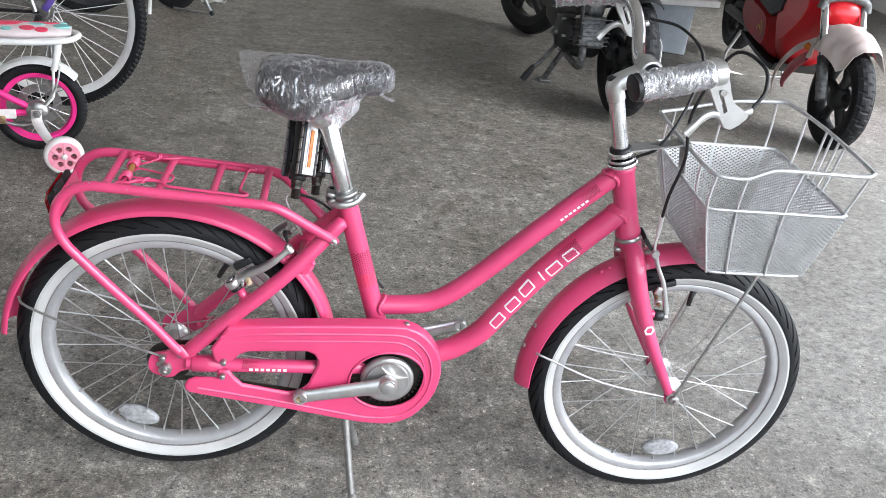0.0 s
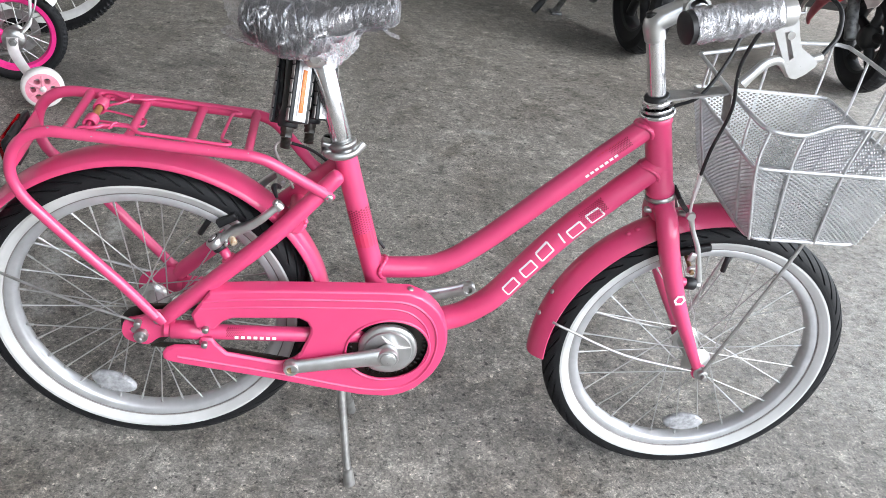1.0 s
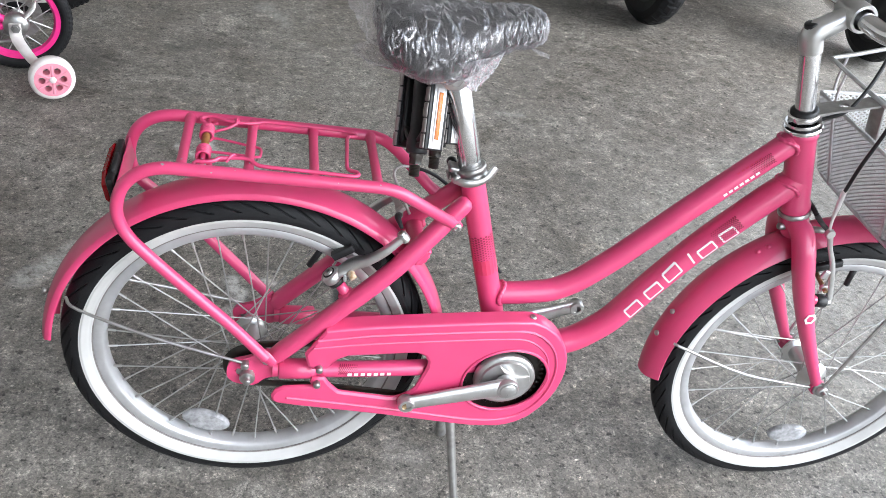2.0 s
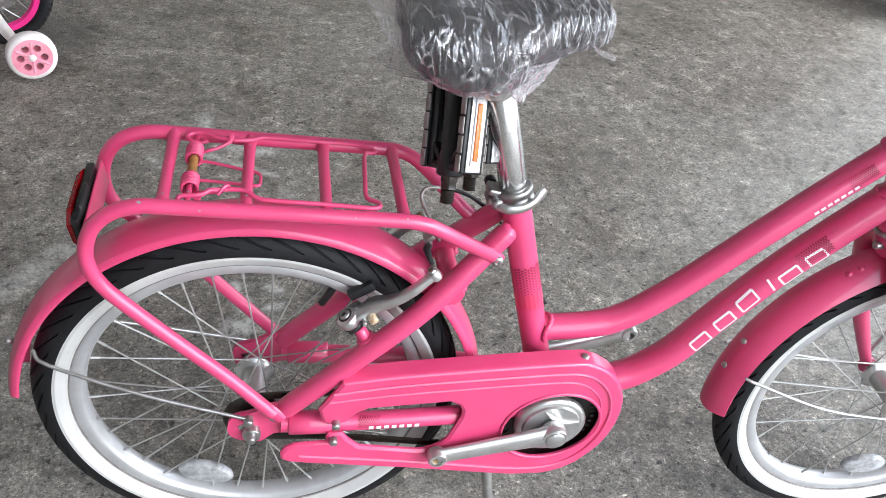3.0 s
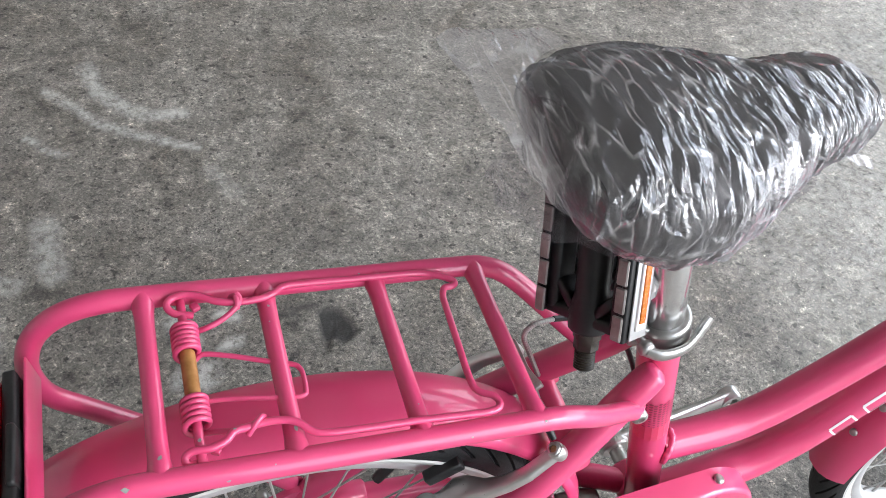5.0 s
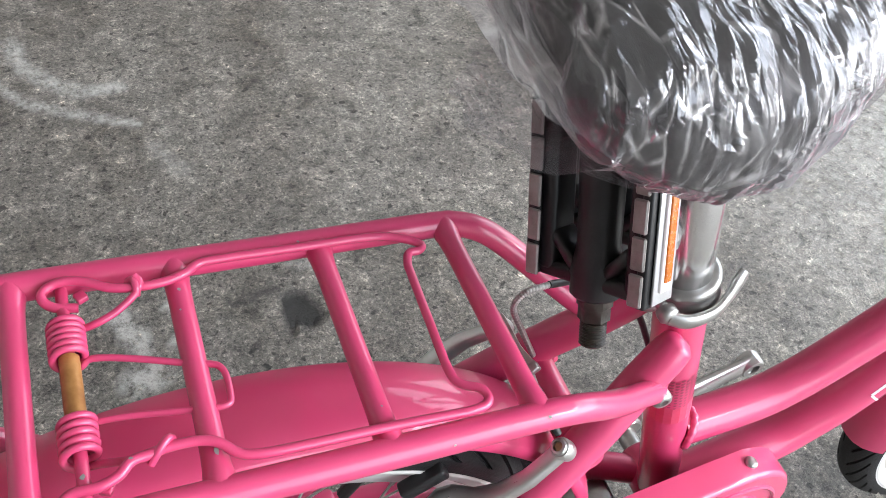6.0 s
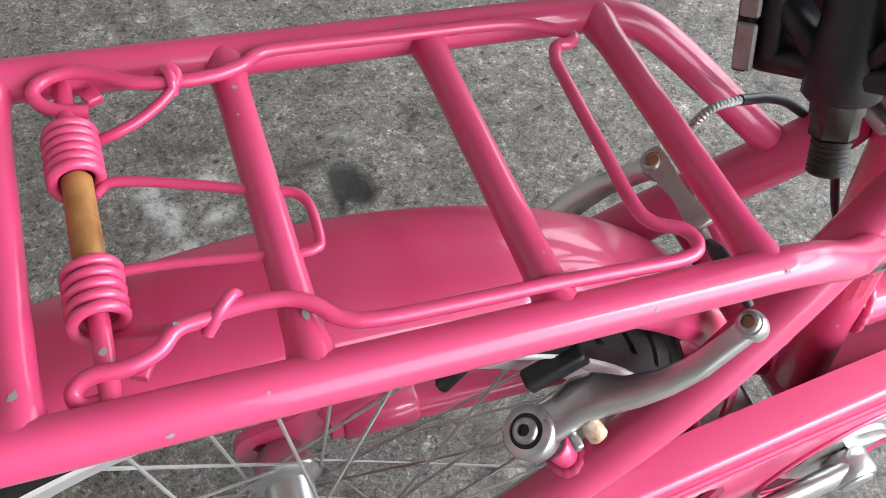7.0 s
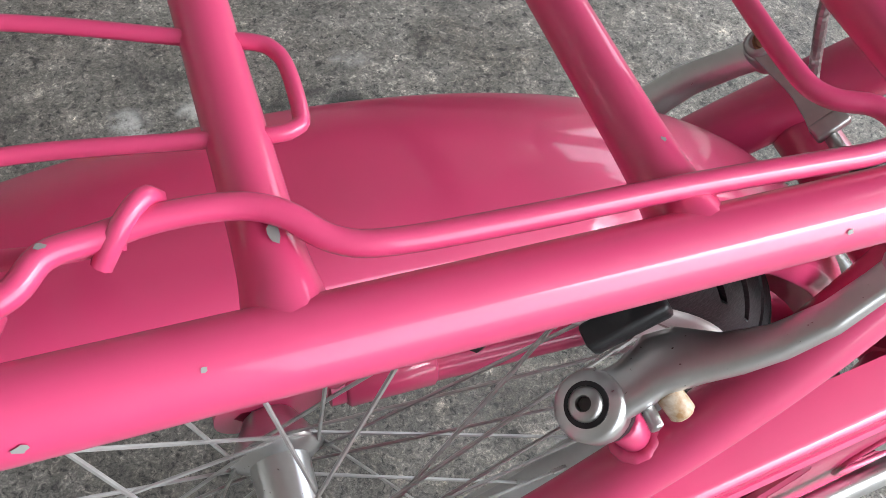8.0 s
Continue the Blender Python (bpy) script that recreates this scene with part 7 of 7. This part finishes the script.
part("mudguard", fender(V(0, 0, 0.232), 0.268, 30, 120, 0.060, 0.03, 30), DARK, sc)
part("side_stand", tube([V(0.32, 0.10, 0.22), V(0.36, 0.14, 0.14), V(0.40, 0.18, 0.035), V(0.41, 0.185, 0.012)], [0.014, 0.013, 0.012, 0.016], 10, 4), ENGINE, sc, "folded-out side stand")
part("stand_foot", block((0.06, 0.045, 0.012), Matrix.Translation((0.41, 0.188, 0.0062)), 0.003), ENGINE, sc)
part("lever_pedal", tube([V(0.34, 0.17, 0.19), V(0.34, 0.22, 0.12), V(0.325, 0.27, 0.070)], [0.009, 0.009, 0.010], 10, 4), ENGINE, sc, "kick pedal lever")
part("pedal_rubber", tube([V(0.33, 0.262, 0.082), V(0.32, 0.292, 0.046), V(0.315, 0.308, 0.026)], [0.012, 0.015, 0.013], 10, 4), DARK, sc, "black rubber pedal pad")
part("bracket", tube([V(0.30, 0.13, 0.20), V(0.35, 0.15, 0.14), V(0.38, 0.17, 0.08)], 0.009, 8, 3), ENGINE, sc)
rest = part("foot_rest", block((0.13, 0.010, 0.085), Matrix.Translation((0.11, -0.140, 0.232)), 0.003), DARK, sc, "dark foot plate with a bent white edge strip")
part("edge_strip", tube([V(0.125, -0.149, 0.286), V(0.075, -0.149, 0.288), V(0.040, -0.149, 0.270), V(0.030, -0.149, 0.240), V(0.022, -0.149, 0.200)], 0.007, 8, 4, flat=0.5), WHITE, rest)
part("rest_arm", rod((0.12, -0.06, 0.235), (0.12, -0.136, 0.235), 0.010, 10), DARK, rest)

# red electric scooter on its centre stand; local x runs back from its front wheel
LIFT = 0.045   # how high the body panels ride


def puffed(outline, y0, y1, power=3.0, n=11):
    """A moulded panel: its side outline swelling from rounded edges to the full width."""
    outline = [(x, z + LIFT) for x, z in outline]
    cx, cz = sum(p[0] for p in outline) / len(outline), sum(p[1] for p in outline) / len(outline)
    bm = bmesh.new()
    rings = []
    for i in range(n):
        u = -math.cos(math.pi * i / (n - 1))
        f = max(0.55, (1 - abs(u) ** power * 0.999) ** (1 / power))
        f = 1 - 0.38 * (1 - f) / 0.45
        rings.append([bm.verts.new((cx + (x - cx) * f, y0 + (y1 - y0) * (u + 1) / 2, cz + (z - cz) * f)) for x, z in outline])
    ring_bridge(bm, rings)
    bmesh.ops.recalc_face_normals(bm, faces=bm.faces)
    return bm


rd = thing("electric_scooter", pose(2.337, 2.134, 0, 0, 0, 83) @ Matrix.Scale(1.118, 4), "red electric scooter with pale film tied over its front mudguard", "motor scooter")
STEER = Matrix.Rotation(radians(5), 4, "Z")
motor_wheel(rd, STEER @ Matrix.Translation((0, 0, 0.194)) @ AXLE, 0.194, 0.078)
motor_wheel(rd, Matrix.Translation((1.40, 0, 0.238)) @ AXLE, 0.200, 0.098, "rear_wheel")
for s in (-1, 1):
    part("fork_leg", rod(STEER @ V(0.02, s * 0.074, 0.22), STEER @ V(0.17, s * 0.074, 0.50), 0.016, 14, edge=0.002), CHROME, rd, "chrome fork leg")
    part("fork_slider", rod(STEER @ V(-0.005, s * 0.074, 0.18), STEER @ V(0.075, s * 0.074, 0.33), 0.021, 14, edge=0.003), ENGINE, rd)
part("fork_bridge", tube([STEER @ V(0.165, -0.090, 0.485), STEER @ V(0.165, -0.075, 0.520), STEER @ V(0.165, 0.0, 0.535), STEER @ V(0.165, 0.075, 0.520), STEER @ V(0.165, 0.090, 0.485)], 0.017, 12, 4), ENGINE, rd, "grey fork bridge")
gb = fender(V(0, 0, 0.200), 0.208, 60, 112, 0.050, 0.03, 30)
gb.transform(STEER)
part("front_mudguard", gb, RED, rd, "red plastic front mudguard")
bm = fender(V(0.03, 0, 0.205), 0.246, 40, 128, 0.100, 0.105, 40)
for v in bm.verts:
    v.co += V(1, 1, 1) * 0.020 * noise.noise(v.co * 10) + V(0.3, 0.6, 1) * 0.012 * noise.noise(v.co * 30)
bm.transform(STEER)
part("film_wrap", bm, CLOTH, rd, "dusty pale plastic film tied over the mudguard")
part("film_ribbon", tube([V(0.12, 0.10, 0.375), V(0.24, 0.12, 0.31), V(0.34, 0.13, 0.22), V(0.37, 0.13, 0.15), V(0.36, 0.125, 0.09)], [0.012, 0.014, 0.013, 0.012, 0.006], 10, 5, flat=0.3), CLOTH, rd, "hanging ribbon of plastic film")
part("film_tail", tube([V(0.17, 0.10, 0.30), V(0.23, 0.12, 0.24), V(0.26, 0.13, 0.18), V(0.25, 0.13, 0.15)], [0.020, 0.026, 0.020, 0.008], 10, 5, flat=0.4), FADED_RED, rd, "crumpled reddish film end")
part("front_shield", puffed(round2([(0.15, 0.40), (0.36, 0.215), (0.46, 0.145), (0.56, 0.150), (0.64, 0.30), (0.56, 0.342), (0.51, 0.45), (0.42, 0.90), (0.30, 0.92), (0.19, 0.52)], 3), -0.105, 0.120), RED, rd, "glossy red front shield")
part("lower_edge", sheet([[(0.40, 0.165), (0.46, 0.120), (0.70, 0.132), (0.95, 0.158), (0.95, 0.172), (0.70, 0.150), (0.53, 0.140), (0.44, 0.148)]], -0.115, 0.122, Matrix.Translation((0, 0, LIFT))), DARK, rd)
part("side_panel", puffed(round2([(0.50, 0.150), (0.72, 0.148), (0.95, 0.172), (1.10, 0.27), (1.02, 0.41), (0.90, 0.366), (0.55, 0.32)], 3), -0.128, 0.128), DARK_RED, rd, "dark red side panel")
part("rear_body", puffed(round2([(1.00, 0.39), (1.10, 0.30), (1.45, 0.46), (1.58, 0.62), (1.30, 0.70), (1.00, 0.66)], 3), -0.13, 0.13), RED, rd, "red rear body")
part("seat", tube([V(0.96, 0, 0.73), V(1.15, 0, 0.75), V(1.45, 0, 0.76)], [0.09, 0.13, 0.10], 14, 4, flat=1.0), LEATHER, rd)
part("foot_well", sheet([[(0.50, 0.36), (0.60, 0.318), (0.98, 0.37), (1.00, 0.62), (0.46, 0.62)]], -0.11, 0.1285, Matrix.Translation((0, 0, LIFT))), DARK, rd, "dark foot well lining")
part("well_cover", sheet([[(0.56, 0.40), (0.68, 0.365), (0.74, 0.50), (0.58, 0.56)]], 0.1290, 0.133, Matrix.Translation((0, 0, LIFT))), GREY_BLUE, rd, "creased grey plastic cover")
for j in range(3):
    part("side_mark", rod((0.66 + 0.03 * j, 0.1255, 0.225 + LIFT + 0.012 * j), (0.70 + 0.02 * j, 0.1255, 0.275 + LIFT - 0.02 * j), 0.004, 6), GILT, rd)
part("under_tray", block((0.55, 0.16, 0.05), Matrix.Translation((0.80, 0, 0.215)), 0.015), DARK, rd)
part("swing_arm", rod((0.85, 0.07, 0.24), (1.40, 0.07, 0.238), 0.022, 12), DARK, rd)
part("swing_arm", rod((0.85, -0.07, 0.24), (1.40, -0.07, 0.238), 0.022, 12), DARK, rd)
part("light", lathe([(0.0, 0.02), (0.012, 0.018), (0.016, 0.0), (0.0, 0.0)], 16, along((0.16, 0.105, 0.34), (0.11, 0.16, 0.34))), AMBER, rd)
part("indicator_stalk", rod((0.20, 0.07, 0.36), (0.16, 0.11, 0.34), 0.010, 10), DARK, rd)
part("centre_stand", tube([V(1.05, 0.09, 0.20), V(1.02, 0.15, 0.009), V(1.02, -0.15, 0.009), V(1.05, -0.09, 0.20)], 0.009, 8, 2), STEEL, rd)

# low table behind the scooters: white top, one box leg, one wire leg
tb = thing("low_table", pose(2.062, 3.520, 0, 0, 0, 8) @ Matrix.Scale(1.177, 4), "low white table with a pale grey box leg and wire leg", "table")
part("tabletop", block((0.46, 0.50, 0.030), Matrix.Translation((0.0, 0.24, 0.258)), 0.005), WHITE, tb)
part("box_leg", block((0.20, 0.15, 0.242), Matrix.Translation((0.065, 0.135, 0.1215)) @ Matrix.Rotation(radians(-28), 4, "Z"), 0.008), GREY_BLUE, tb, "pale grey box leg")
part("wire_leg", tube([V(0.19, 0.40, 0.242), V(0.165, 0.40, 0.05), V(0.16, 0.40, 0.006), V(0.26, 0.40, 0.006), V(0.255, 0.40, 0.05), V(0.20, 0.40, 0.242)], 0.005, 8, 2), WHITE, tb, "thin white wire leg")
part("rear_leg", block((0.03, 0.03, 0.242), Matrix.Translation((-0.19, 0.45, 0.1215)), 0.004), GREY_BLUE, tb)

# crumpled scrap of white paper on the floor beside the push bike
scrap = thing("paper_scrap", pose(-0.478, 3.838, 0, 0, 0, 25) @ Matrix.Scale(1.168, 4), "crumpled scrap of white paper on the concrete", "paper")
bm = bmesh.new()
rows = []
for i in range(9):
    rows.append([])
    for j in range(7):
        p = V((i - 4) * 0.014, (j - 3) * 0.013 * (1 + 0.2 * math.sin(i)), 0)
        rows[-1].append(bm.verts.new(p + V(0, 0, 0.014 + 0.024 * noise.noise(p * 28 + V(4, 2, 0)))))
for p, q in zip(rows, rows[1:]):
    for j in range(6):
        bm.faces.new((p[j], q[j], q[j + 1], p[j + 1]))
low = min(v.co.z for v in bm.verts)
for v in bm.verts:
    v.co.z -= low
bmesh.ops.solidify(bm, geom=bm.faces[:], thickness=0.0006)
part("sheet", bm, WHITE, scrap, "", False)
